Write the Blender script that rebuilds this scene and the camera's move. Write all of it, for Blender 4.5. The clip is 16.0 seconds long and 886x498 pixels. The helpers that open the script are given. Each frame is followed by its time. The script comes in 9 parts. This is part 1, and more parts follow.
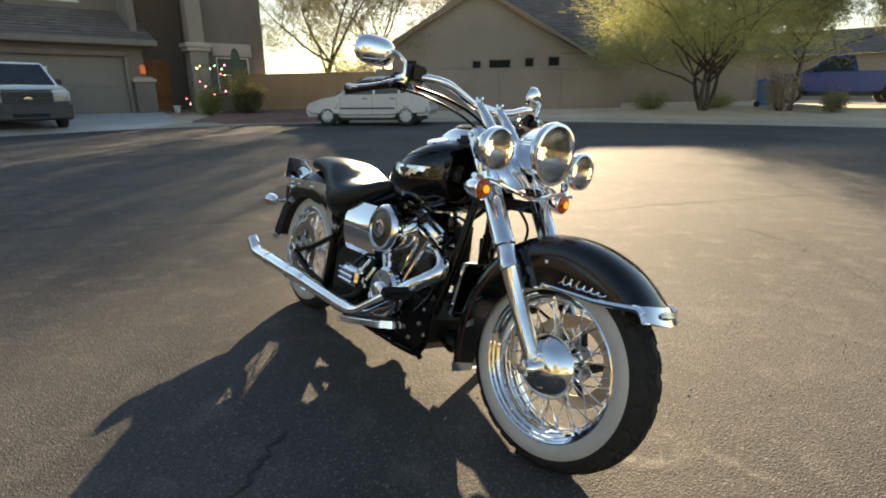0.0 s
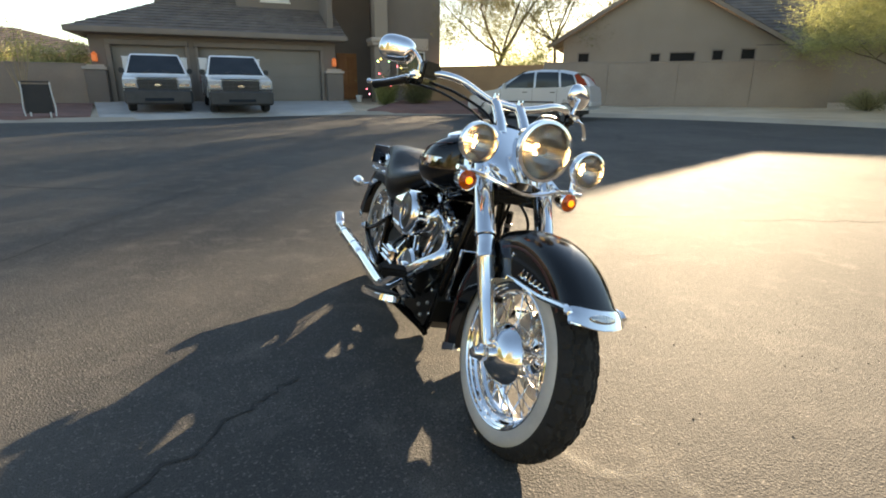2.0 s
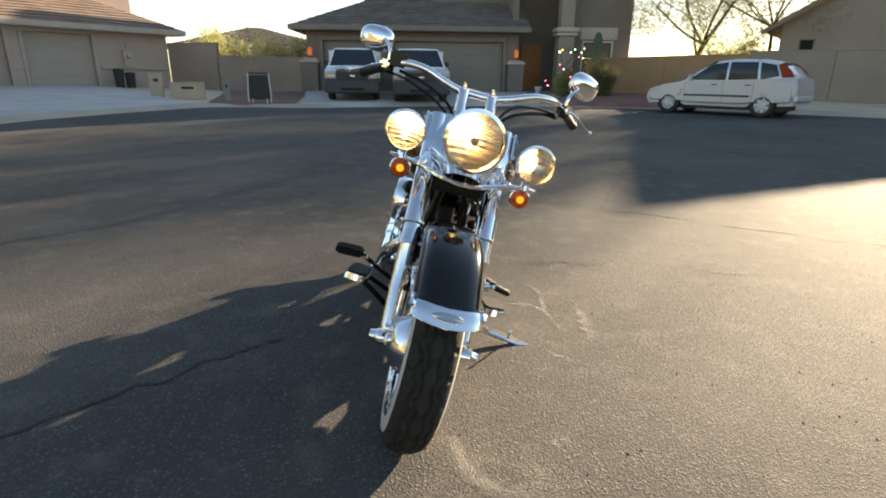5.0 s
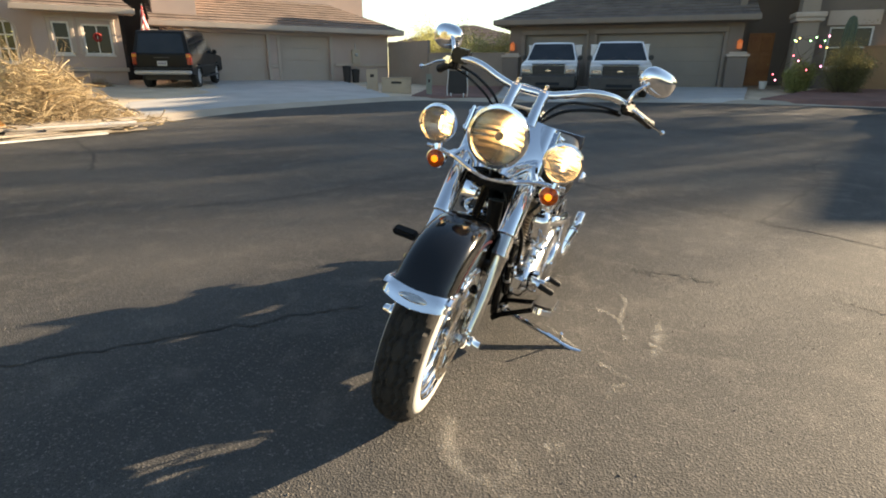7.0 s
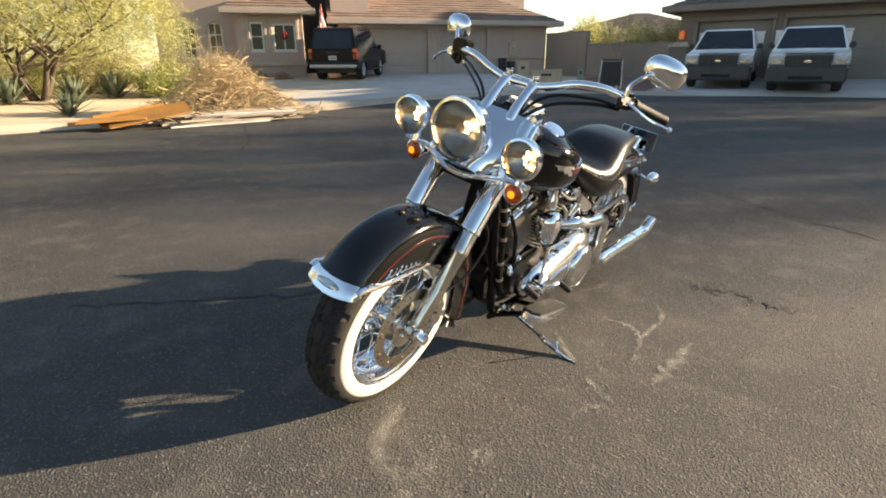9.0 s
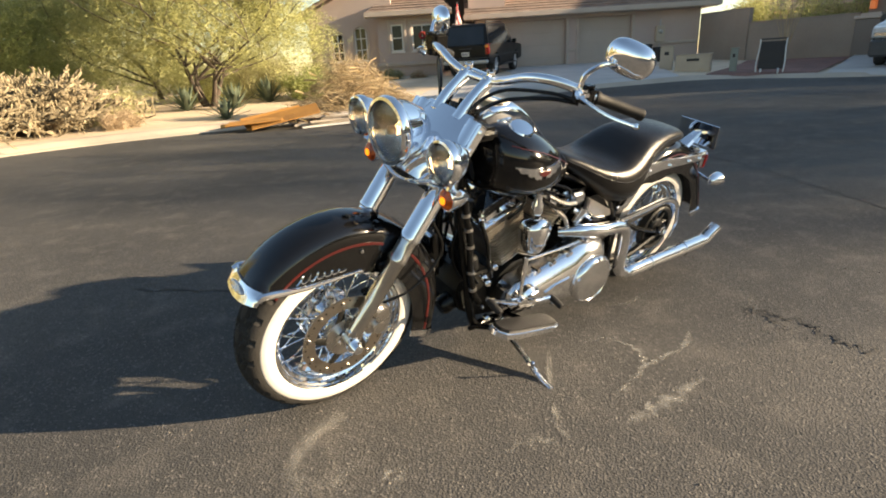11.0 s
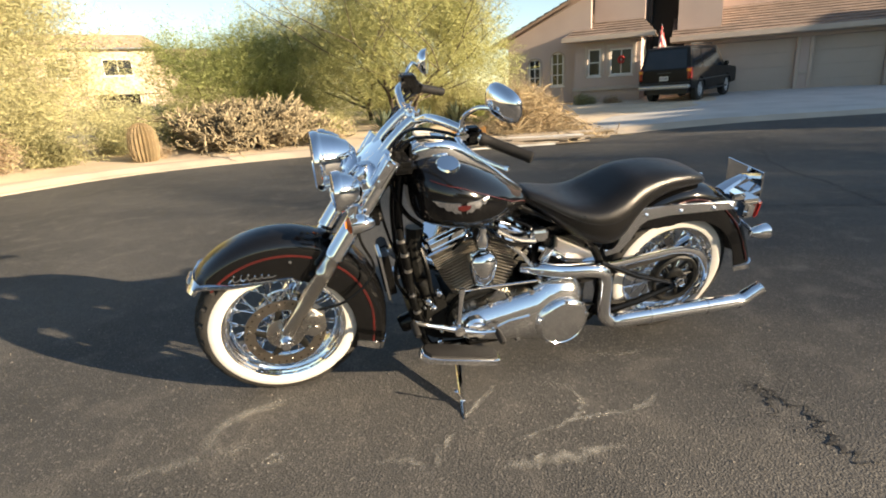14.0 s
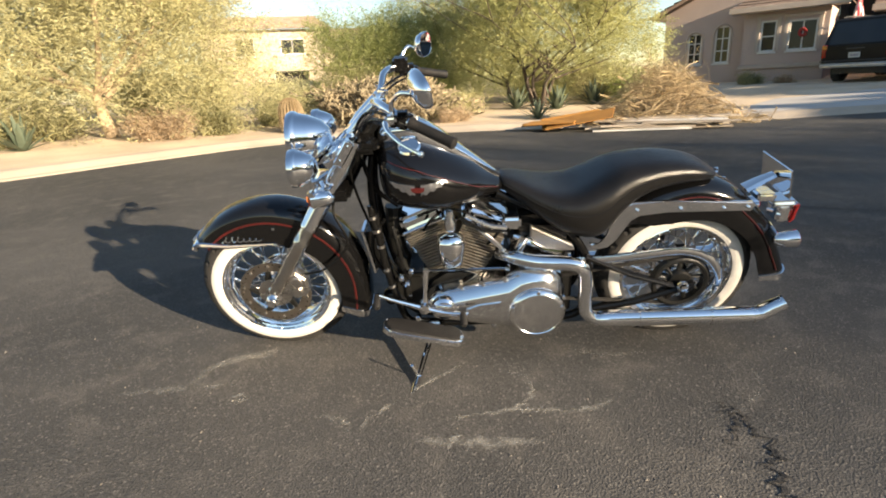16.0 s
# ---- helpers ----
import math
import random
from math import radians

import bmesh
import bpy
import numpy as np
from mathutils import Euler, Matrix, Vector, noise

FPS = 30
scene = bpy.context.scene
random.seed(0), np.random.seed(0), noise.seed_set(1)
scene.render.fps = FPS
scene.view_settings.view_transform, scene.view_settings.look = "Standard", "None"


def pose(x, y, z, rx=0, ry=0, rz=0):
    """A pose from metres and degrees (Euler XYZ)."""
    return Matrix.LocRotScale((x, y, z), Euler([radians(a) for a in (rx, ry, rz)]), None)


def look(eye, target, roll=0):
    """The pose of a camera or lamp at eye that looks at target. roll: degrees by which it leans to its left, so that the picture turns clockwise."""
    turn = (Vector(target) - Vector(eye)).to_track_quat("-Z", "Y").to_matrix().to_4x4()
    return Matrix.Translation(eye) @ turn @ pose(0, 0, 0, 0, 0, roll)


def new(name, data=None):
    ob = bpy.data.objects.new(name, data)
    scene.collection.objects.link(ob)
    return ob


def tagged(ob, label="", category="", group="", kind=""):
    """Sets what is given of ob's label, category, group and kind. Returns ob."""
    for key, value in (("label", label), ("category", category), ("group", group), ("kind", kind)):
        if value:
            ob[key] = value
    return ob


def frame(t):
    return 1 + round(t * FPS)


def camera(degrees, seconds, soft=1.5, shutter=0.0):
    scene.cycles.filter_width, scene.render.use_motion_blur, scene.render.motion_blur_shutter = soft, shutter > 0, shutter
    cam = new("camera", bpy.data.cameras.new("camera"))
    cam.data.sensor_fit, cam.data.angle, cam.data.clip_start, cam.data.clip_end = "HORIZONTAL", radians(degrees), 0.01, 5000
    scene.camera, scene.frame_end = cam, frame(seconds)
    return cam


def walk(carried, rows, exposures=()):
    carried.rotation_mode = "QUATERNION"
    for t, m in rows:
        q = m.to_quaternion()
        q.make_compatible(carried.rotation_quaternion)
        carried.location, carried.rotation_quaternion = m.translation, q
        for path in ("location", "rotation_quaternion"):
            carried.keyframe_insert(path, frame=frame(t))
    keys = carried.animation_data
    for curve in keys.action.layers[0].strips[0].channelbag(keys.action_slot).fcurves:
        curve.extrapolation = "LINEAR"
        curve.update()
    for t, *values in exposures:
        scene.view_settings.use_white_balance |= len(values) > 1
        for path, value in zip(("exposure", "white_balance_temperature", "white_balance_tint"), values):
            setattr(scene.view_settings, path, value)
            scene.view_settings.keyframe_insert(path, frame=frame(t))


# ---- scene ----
# ---------------- camera ----------------
cam = camera(79.6, 16.0, 1.9)
PATH = [
    (0, (-0.003, 0.005, 1.086), (-0.008, 1.927, 0.533), -0.6),
    (0.5, (0.139, 0.007, 1.085), (-0.018, 1.909, 0.489), -0.7),
    (1, (0.3, -0.039, 1.092), (-0.055, 1.838, 0.503), -0.8),
    (1.5, (0.444, -0.07, 1.097), (-0.035, 1.79, 0.539), 0.2),
    (2, (0.568, -0.032, 1.092), (-0.028, 1.789, 0.517), 0.4),
    (2.5, (0.706, -0.005, 1.097), (0.063, 1.797, 0.514), -0.9),
    (3, (0.879, 0.018, 1.1), (0.024, 1.724, 0.502), 0.9),
    (3.5, (1.004, 0.082, 1.088), (0.064, 1.739, 0.479), 1.0),
    (6, (1.486, 0.506, 1.088), (0.03, 1.726, 0.463), 0.2),
    (6.5, (1.604, 0.59, 1.097), (0.016, 1.626, 0.462), -0.4),
    (7, (1.708, 0.691, 1.096), (0.071, 1.652, 0.465), 0.3),
    (7.5, (1.765, 0.833, 1.084), (0.068, 1.665, 0.429), 0.3),
    (8, (1.832, 0.969, 1.101), (0.054, 1.633, 0.473), -0.8),
    (8.5, (1.922, 1.116, 1.105), (0.108, 1.648, 0.453), -0.2),
    (9, (1.93, 1.269, 1.092), (0.091, 1.702, 0.436), -0.2),
    (9.5, (1.921, 1.431, 1.091), (0.068, 1.757, 0.413), -1.7),
    (12, (1.847, 2.198, 1.071), (-0.016, 1.815, 0.454), -3.2),
    (12.5, (1.814, 2.336, 1.068), (-0.027, 1.842, 0.463), -3.6),
    (13, (1.787, 2.469, 1.076), (-0.034, 1.902, 0.472), -3.9),
    (13.5, (1.813, 2.634, 1.079), (0.039, 1.915, 0.5), -3.3),
    (14, (1.806, 2.794, 1.084), (0.052, 2.002, 0.54), -3.2),
    (14.5, (1.732, 2.924, 1.073), (0.056, 1.999, 0.495), -3.9),
    (15, (1.681, 3.056, 1.078), (0.071, 2.023, 0.495), -3.9),
    (15.5, (1.634, 3.246, 1.088), (0.09, 2.122, 0.491), -2.2),
    (16, (1.519, 3.366, 1.074), (0.061, 2.132, 0.481), -2.8),
]
walk(cam, [(t, look(eye, target, roll)) for t, eye, target, roll in PATH],
     exposures=[(0.0, 2.12, 7900, 10), (1.2, 2.43, 7850, 10), (2.6, 2.45, 7780, 10), (3.7, 2.36, 7700, 10), (6.0, 2.17, 7550, 10), (9.5, 2.10, 7550, 10), (13.0, 1.97, 7400, 10), (16.0, 1.86, 6950, 10)])

# ---------------- daylight ----------------
SUN_AZ, SUN_EL = 85.0, 14.9          # degrees from +x towards +y; above the horizon
world = bpy.data.worlds.new("sky")
scene.world = world
world.use_nodes = True
wn, wl = world.node_tree.nodes, world.node_tree.links
sky = wn.new("ShaderNodeTexSky")
sky.sky_type, sky.sun_disc = "NISHITA", False
sky.sun_elevation, sky.sun_rotation = radians(SUN_EL), radians(90 - SUN_AZ)
sky.air_density, sky.dust_density, sky.ozone_density = 1.0, 0.2, 1.6
wl.new(sky.outputs[0], wn["Background"].inputs[0])
wn["Background"].inputs[1].default_value = 0.068
sun_dir = Vector((math.cos(radians(SUN_AZ)) * math.cos(radians(SUN_EL)), math.sin(radians(SUN_AZ)) * math.cos(radians(SUN_EL)), math.sin(radians(SUN_EL))))
sun = new("sun", bpy.data.lights.new("sun", "SUN"))
sun.data.energy, sun.data.angle, sun.data.color = 5.0, radians(0.6), (1.0, 0.84, 0.64)
sun.matrix_world = look(sun_dir * 60, (0, 0, 0))

# ---------------- mesh helpers ----------------
RNG = random.Random(7)


def finish(name, bm, material, smooth=0.6):
    me = bpy.data.meshes.new(name)
    bmesh.ops.recalc_face_normals(bm, faces=bm.faces)
    bm.to_mesh(me)
    bm.free()
    me.materials.append(material)
    if smooth:
        me.shade_smooth()
        me.set_sharp_from_angle(angle=smooth)
    return me


def part(name, bm, material, parent, label="", smooth=0.6):
    """Links a bmesh as one mesh object under a thing or a part."""
    ob = new(name, finish(name, bm, material, smooth))
    ob.parent = parent
    return tagged(ob, label)


def raw_part(name, verts, faces, material, parent=None, label="", smooth=0):
    me = bpy.data.meshes.new(name)
    me.from_pydata(verts, [], faces)
    me.materials.append(material)
    if smooth:
        me.shade_smooth()
        me.set_sharp_from_angle(angle=smooth)
    ob = new(name, me)
    ob.parent = parent
    return tagged(ob, label)


def thing(name, m, label, category, group="", kind=""):
    ob = new(name)
    ob.empty_display_size = 0.1
    ob.matrix_world = m
    return tagged(ob, label, category, group, kind)


def B():
    return bmesh.new()


def merge(bm, tmp, m=None):
    me = bpy.data.meshes.new("tmp")
    tmp.to_mesh(me)
    tmp.free()
    if m is not None:
        me.transform(m)
    bm.from_mesh(me)
    bpy.data.meshes.remove(me)
    return bm


def box(bm, c, s, bevel=0.0, m=None, seg=1):
    """A box with centre c and size s."""
    t = bmesh.new()
    bmesh.ops.create_cube(t, size=1)
    bmesh.ops.scale(t, vec=s, verts=t.verts)
    if bevel:
        bmesh.ops.bevel(t, geom=t.edges, offset=bevel, segments=seg, affect="EDGES", clamp_overlap=True)
    bmesh.ops.translate(t, vec=c, verts=t.verts)
    return merge(bm, t, m)


def box2(bm, lo, hi, bevel=0.0, m=None):
    lo, hi = Vector(lo), Vector(hi)
    return box(bm, (lo + hi) / 2, hi - lo, bevel, m)


def smooth_path(pts, n=6):
    """Catmull-Rom through the points."""
    pts = [Vector(p) for p in pts]
    q = [2 * pts[0] - pts[1], *pts, 2 * pts[-1] - pts[-2]]
    out = []
    for i in range(1, len(q) - 2):
        a, b, c, d = q[i - 1:i + 3]
        for k in range(n):
            t = k / n
            out.append(0.5 * (2 * b + (c - a) * t + (2 * a - 5 * b + 4 * c - d) * t * t + (3 * b - a - 3 * c + d) * t ** 3))
    return [*out, pts[-1]]


def tube(bm, path, r, seg=10, caps=True, closed=False, flat=1.0, up=None):
    """A swept tube; r is one radius or one for each point; flat squeezes it along the frame's second axis."""
    path = [Vector(p) for p in path]
    n = len(path)
    rad = [r] * n if isinstance(r, (int, float)) else list(r)
    if len(rad) != n:
        rad = np.interp(np.linspace(0, 1, n), np.linspace(0, 1, len(rad)), rad)
    rad = [float(v) for v in rad]
    rings, nrm = [], None
    for i, p in enumerate(path):
        if closed:
            d = path[(i + 1) % n] - path[i - 1]
        else:
            d = path[min(i + 1, n - 1)] - path[max(i - 1, 0)]
        d.normalize()
        if nrm is None:
            ref = Vector(up) if up else (Vector((0, 0, 1)) if abs(d.z) < 0.9 else Vector((0, 1, 0)))
            nrm = (ref - d * ref.dot(d)).normalized()
        else:
            nrm = (nrm - d * nrm.dot(d)).normalized()
        bi = d.cross(nrm)
        rings.append([bm.verts.new(p + rad[i] * (math.cos(a) * nrm * flat + math.sin(a) * bi)) for a in (2 * math.pi * k / seg for k in range(seg))])
    for i in range(n if closed else n - 1):
        a, b = rings[i], rings[(i + 1) % n]
        for k in range(seg):
            bm.faces.new((a[k], a[(k + 1) % seg], b[(k + 1) % seg], b[k]))
    if caps and not closed:
        bm.faces.new(rings[0][::-1])
        bm.faces.new(rings[-1])
    return bm


def axis(p, d, up=None):
    """A pose at p whose z points along d."""
    d = Vector(d).normalized()
    return Matrix.Translation(p) @ d.to_track_quat("Z", "Y").to_matrix().to_4x4()


def lathe(bm, prof, seg=24, m=None, close=False):
    """Revolves (radius, height) round z."""
    t = bmesh.new()
    rings = []
    for r, h in prof:
        if r < 1e-6:
            rings.append([t.verts.new((0, 0, h))])
        else:
            rings.append([t.verts.new((r * math.cos(a), r * math.sin(a), h)) for a in (2 * math.pi * k / seg for k in range(seg))])
    pairs = list(zip(rings, rings[1:]))
    if close:
        pairs.append((rings[-1], rings[0]))
    for a, b in pairs:
        for k in range(seg):
            k2 = (k + 1) % seg
            if len(a) == 1 and len(b) == 1:
                continue
            if len(a) == 1:
                t.faces.new((a[0], b[k2], b[k]))
            elif len(b) == 1:
                t.faces.new((a[k], a[k2], b[0]))
            else:
                t.faces.new((a[k], a[k2], b[k2], b[k]))
    return merge(bm, t, m)


def loft(bm, rings, caps=True, wrap=True):
    """Skins rings of equally many points."""
    vs = [[bm.verts.new(p) for p in ring] for ring in rings]
    n = len(vs[0])
    for a, b in zip(vs, vs[1:]):
        for k in range(n if wrap else n - 1):
            bm.faces.new((a[k], a[(k + 1) % n], b[(k + 1) % n], b[k]))
    if caps and wrap:
        bm.faces.new(vs[0][::-1])
        bm.faces.new(vs[-1])
    return bm


def prism(bm, poly, depth, m=None, bevel=0.0, seg=2):
    """A polygon in the xy plane, extruded along z from 0 to depth."""
    t = bmesh.new()
    lo = [t.verts.new((x, y, 0)) for x, y in poly]
    hi = [t.verts.new((x, y, depth)) for x, y in poly]
    n = len(poly)
    t.faces.new(lo[::-1])
    top = t.faces.new(hi)
    for k in range(n):
        t.faces.new((lo[k], lo[(k + 1) % n], hi[(k + 1) % n], hi[k]))
    if bevel:
        bmesh.ops.bevel(t, geom=list(top.edges), offset=bevel, segments=seg, affect="EDGES", clamp_overlap=True)
    return merge(bm, t, m)




def side(y):
    """Pose for a prism drawn in x and z, whose depth runs from y towards +y."""
    return Matrix.Translation((0, y, 0)) @ Matrix(((1, 0, 0, 0), (0, 0, 1, 0), (0, 1, 0, 0), (0, 0, 0, 1)))


# ---------------- materials ----------------
def surf(name, c1, c2=None, scale=3.0, fine=40.0, rough=0.6, metal=0.0, bump=0.0, bump_scale=60.0, coat=0.0, rough_var=0.08, spread=0.25, per_object=0.0, emit=None, mix=0.5, spec=0.5, per_island=0.0):
    """Paint, plaster, wood and so on: two colours mixed by coarse and fine noise, with uneven gloss and fine relief."""
    m = bpy.data.materials.new(name)
    m.use_nodes = True
    n, l = m.node_tree.nodes, m.node_tree.links
    b = n["Principled BSDF"]
    c2 = c2 or tuple(v * 0.8 for v in c1)
    tc = n.new("ShaderNodeTexCoord")
    na, nb = n.new("ShaderNodeTexNoise"), n.new("ShaderNodeTexNoise")
    na.inputs["Scale"].default_value, nb.inputs["Scale"].default_value = scale, fine
    na.inputs["Detail"].default_value, nb.inputs["Detail"].default_value = 5, 3
    l.new(tc.outputs["Object"], na.inputs["Vector"])
    l.new(tc.outputs["Object"], nb.inputs["Vector"])
    add = n.new("ShaderNodeMath")
    add.operation = "MULTIPLY_ADD"
    add.inputs[1].default_value = 0.45
    l.new(nb.outputs["Fac"], add.inputs[0])
    l.new(na.outputs["Fac"], add.inputs[2])
    ramp = n.new("ShaderNodeMapRange")
    ramp.inputs["From Min"].default_value, ramp.inputs["From Max"].default_value = 0.72 - spread, 0.72 + spread
    l.new(add.outputs[0], ramp.inputs["Value"])
    mx = n.new("ShaderNodeMix")
    mx.data_type = "RGBA"
    mx.inputs["A"].default_value, mx.inputs["B"].default_value = (*c1, 1), (*c2, 1)
    l.new(ramp.outputs[0], mx.inputs["Factor"])
    col = mx.outputs["Result"]
    if per_object or per_island:
        hs = n.new("ShaderNodeHueSaturation")
        if per_object:
            rnd = n.new("ShaderNodeObjectInfo").outputs["Random"]
        else:
            rnd = n.new("ShaderNodeNewGeometry").outputs["Random Per Island"]
        k = per_object or per_island
        mr = n.new("ShaderNodeMapRange")
        mr.inputs["To Min"].default_value, mr.inputs["To Max"].default_value = 1 - k, 1 + k
        l.new(rnd, mr.inputs["Value"])
        l.new(mr.outputs[0], hs.inputs["Value"])
        l.new(col, hs.inputs["Color"])
        col = hs.outputs["Color"]
    l.new(col, b.inputs["Base Color"])
    rr = n.new("ShaderNodeMapRange")
    rr.inputs["To Min"].default_value, rr.inputs["To Max"].default_value = max(rough - rough_var, 0.02), min(rough + rough_var, 1)
    l.new(na.outputs["Fac"], rr.inputs["Value"])
    l.new(rr.outputs[0], b.inputs["Roughness"])
    b.inputs["Metallic"].default_value = metal
    b.inputs["Specular IOR Level"].default_value = spec
    b.inputs["Coat Weight"].default_value = coat
    b.inputs["Coat Roughness"].default_value = 0.04
    if emit:
        b.inputs["Emission Color"].default_value, b.inputs["Emission Strength"].default_value = (*emit[:3], 1), emit[3]
    if bump:
        bp, nc = n.new("ShaderNodeBump"), n.new("ShaderNodeTexNoise")
        nc.inputs["Scale"].default_value, nc.inputs["Detail"].default_value = bump_scale, 4
        bp.inputs["Strength"].default_value, bp.inputs["Distance"].default_value = bump, 0.01
        l.new(tc.outputs["Object"], nc.inputs["Vector"])
        l.new(nc.outputs["Fac"], bp.inputs["Height"])
        l.new(bp.outputs[0], b.inputs["Normal"])
    return m


def glass(name, tint=(0.9, 0.95, 0.95), rough=0.02, dark=0.0):
    """A pane: thin glass as a mix of clear and mirror by its gloss."""
    m = bpy.data.materials.new(name)
    m.use_nodes = True
    b = m.node_tree.nodes["Principled BSDF"]
    b.inputs["Base Color"].default_value = (*tint, 1)
    b.inputs["Roughness"].default_value = rough
    b.inputs["Transmission Weight"].default_value = 1.0 - dark
    b.inputs["IOR"].default_value = 1.3
    return m


def fluted(name, tint, rough):
    """Lamp glass with fine upright flutes."""
    m = glass(name, tint, rough)
    n, l = m.node_tree.nodes, m.node_tree.links
    tc, wave, bump = n.new("ShaderNodeTexCoord"), n.new("ShaderNodeTexWave"), n.new("ShaderNodeBump")
    wave.bands_direction = "Y"
    wave.inputs["Scale"].default_value, wave.inputs["Distortion"].default_value = 42.0, 0.6
    bump.inputs["Strength"].default_value, bump.inputs["Distance"].default_value = 0.5, 0.0012
    l.new(tc.outputs["Object"], wave.inputs["Vector"])
    l.new(wave.outputs["Fac"], bump.inputs["Height"])
    l.new(bump.outputs[0], n["Principled BSDF"].inputs["Normal"])
    return m


def tinted(name, c, rough=0.05):
    """Dark window glass with nothing to be seen behind it."""
    return surf(name, c, tuple(v * 1.5 for v in c), scale=1.5, rough=rough, rough_var=0.02, coat=0.0, spec=0.45)


def asphalt():
    m = bpy.data.materials.new("asphalt")
    m.use_nodes = True
    n, l = m.node_tree.nodes, m.node_tree.links
    b = n["Principled BSDF"]
    tc = n.new("ShaderNodeTexCoord")

    def noise_tex(scale, detail=4):
        t = n.new("ShaderNodeTexNoise")
        t.inputs["Scale"].default_value, t.inputs["Detail"].default_value = scale, detail
        l.new(tc.outputs["Object"], t.inputs["Vector"])
        return t.outputs["Fac"]

    vor = n.new("ShaderNodeTexVoronoi")
    vor.inputs["Scale"].default_value = 150.0
    l.new(tc.outputs["Object"], vor.inputs["Vector"])
    big, mid, fine = noise_tex(0.45, 5), noise_tex(5, 5), noise_tex(260, 3)

    def mix(a, c, f):
        x = n.new("ShaderNodeMix")
        x.data_type = "RGBA"
        for k, v in (("A", a), ("B", c)):
            if isinstance(v, tuple):
                x.inputs[k].default_value = (*v, 1)
            else:
                l.new(v, x.inputs[k])
        l.new(f, x.inputs["Factor"])
        return x.outputs["Result"]

    def rng(v, lo, hi):
        x = n.new("ShaderNodeMapRange")
        x.inputs["From Min"].default_value, x.inputs["From Max"].default_value = lo, hi
        l.new(v, x.inputs["Value"])
        return x.outputs[0]

    base = mix((0.056, 0.055, 0.053), (0.096, 0.091, 0.085), rng(big, 0.38, 0.62))
    base = mix(base, (0.135, 0.124, 0.110), rng(mid, 0.52, 0.8))
    stone = mix(base, (0.205, 0.19, 0.168), rng(vor.outputs["Color"], 0.72, 1.0))
    stone = mix((0.028, 0.027, 0.026), stone, rng(fine, 0.34, 0.52))
    l.new(stone, b.inputs["Base Color"])
    b.inputs["Roughness"].default_value = 0.86
    b.inputs["Specular IOR Level"].default_value = 0.24
    bp, bq = n.new("ShaderNodeBump"), n.new("ShaderNodeBump")
    bp.inputs["Strength"].default_value, bp.inputs["Distance"].default_value = 0.5, 0.004
    bq.inputs["Strength"].default_value, bq.inputs["Distance"].default_value = 0.12, 0.012
    l.new(vor.outputs["Distance"], bp.inputs["Height"])
    l.new(mid, bq.inputs["Height"])
    l.new(bq.outputs[0], bp.inputs["Normal"])
    l.new(bp.outputs[0], b.inputs["Normal"])
    return m


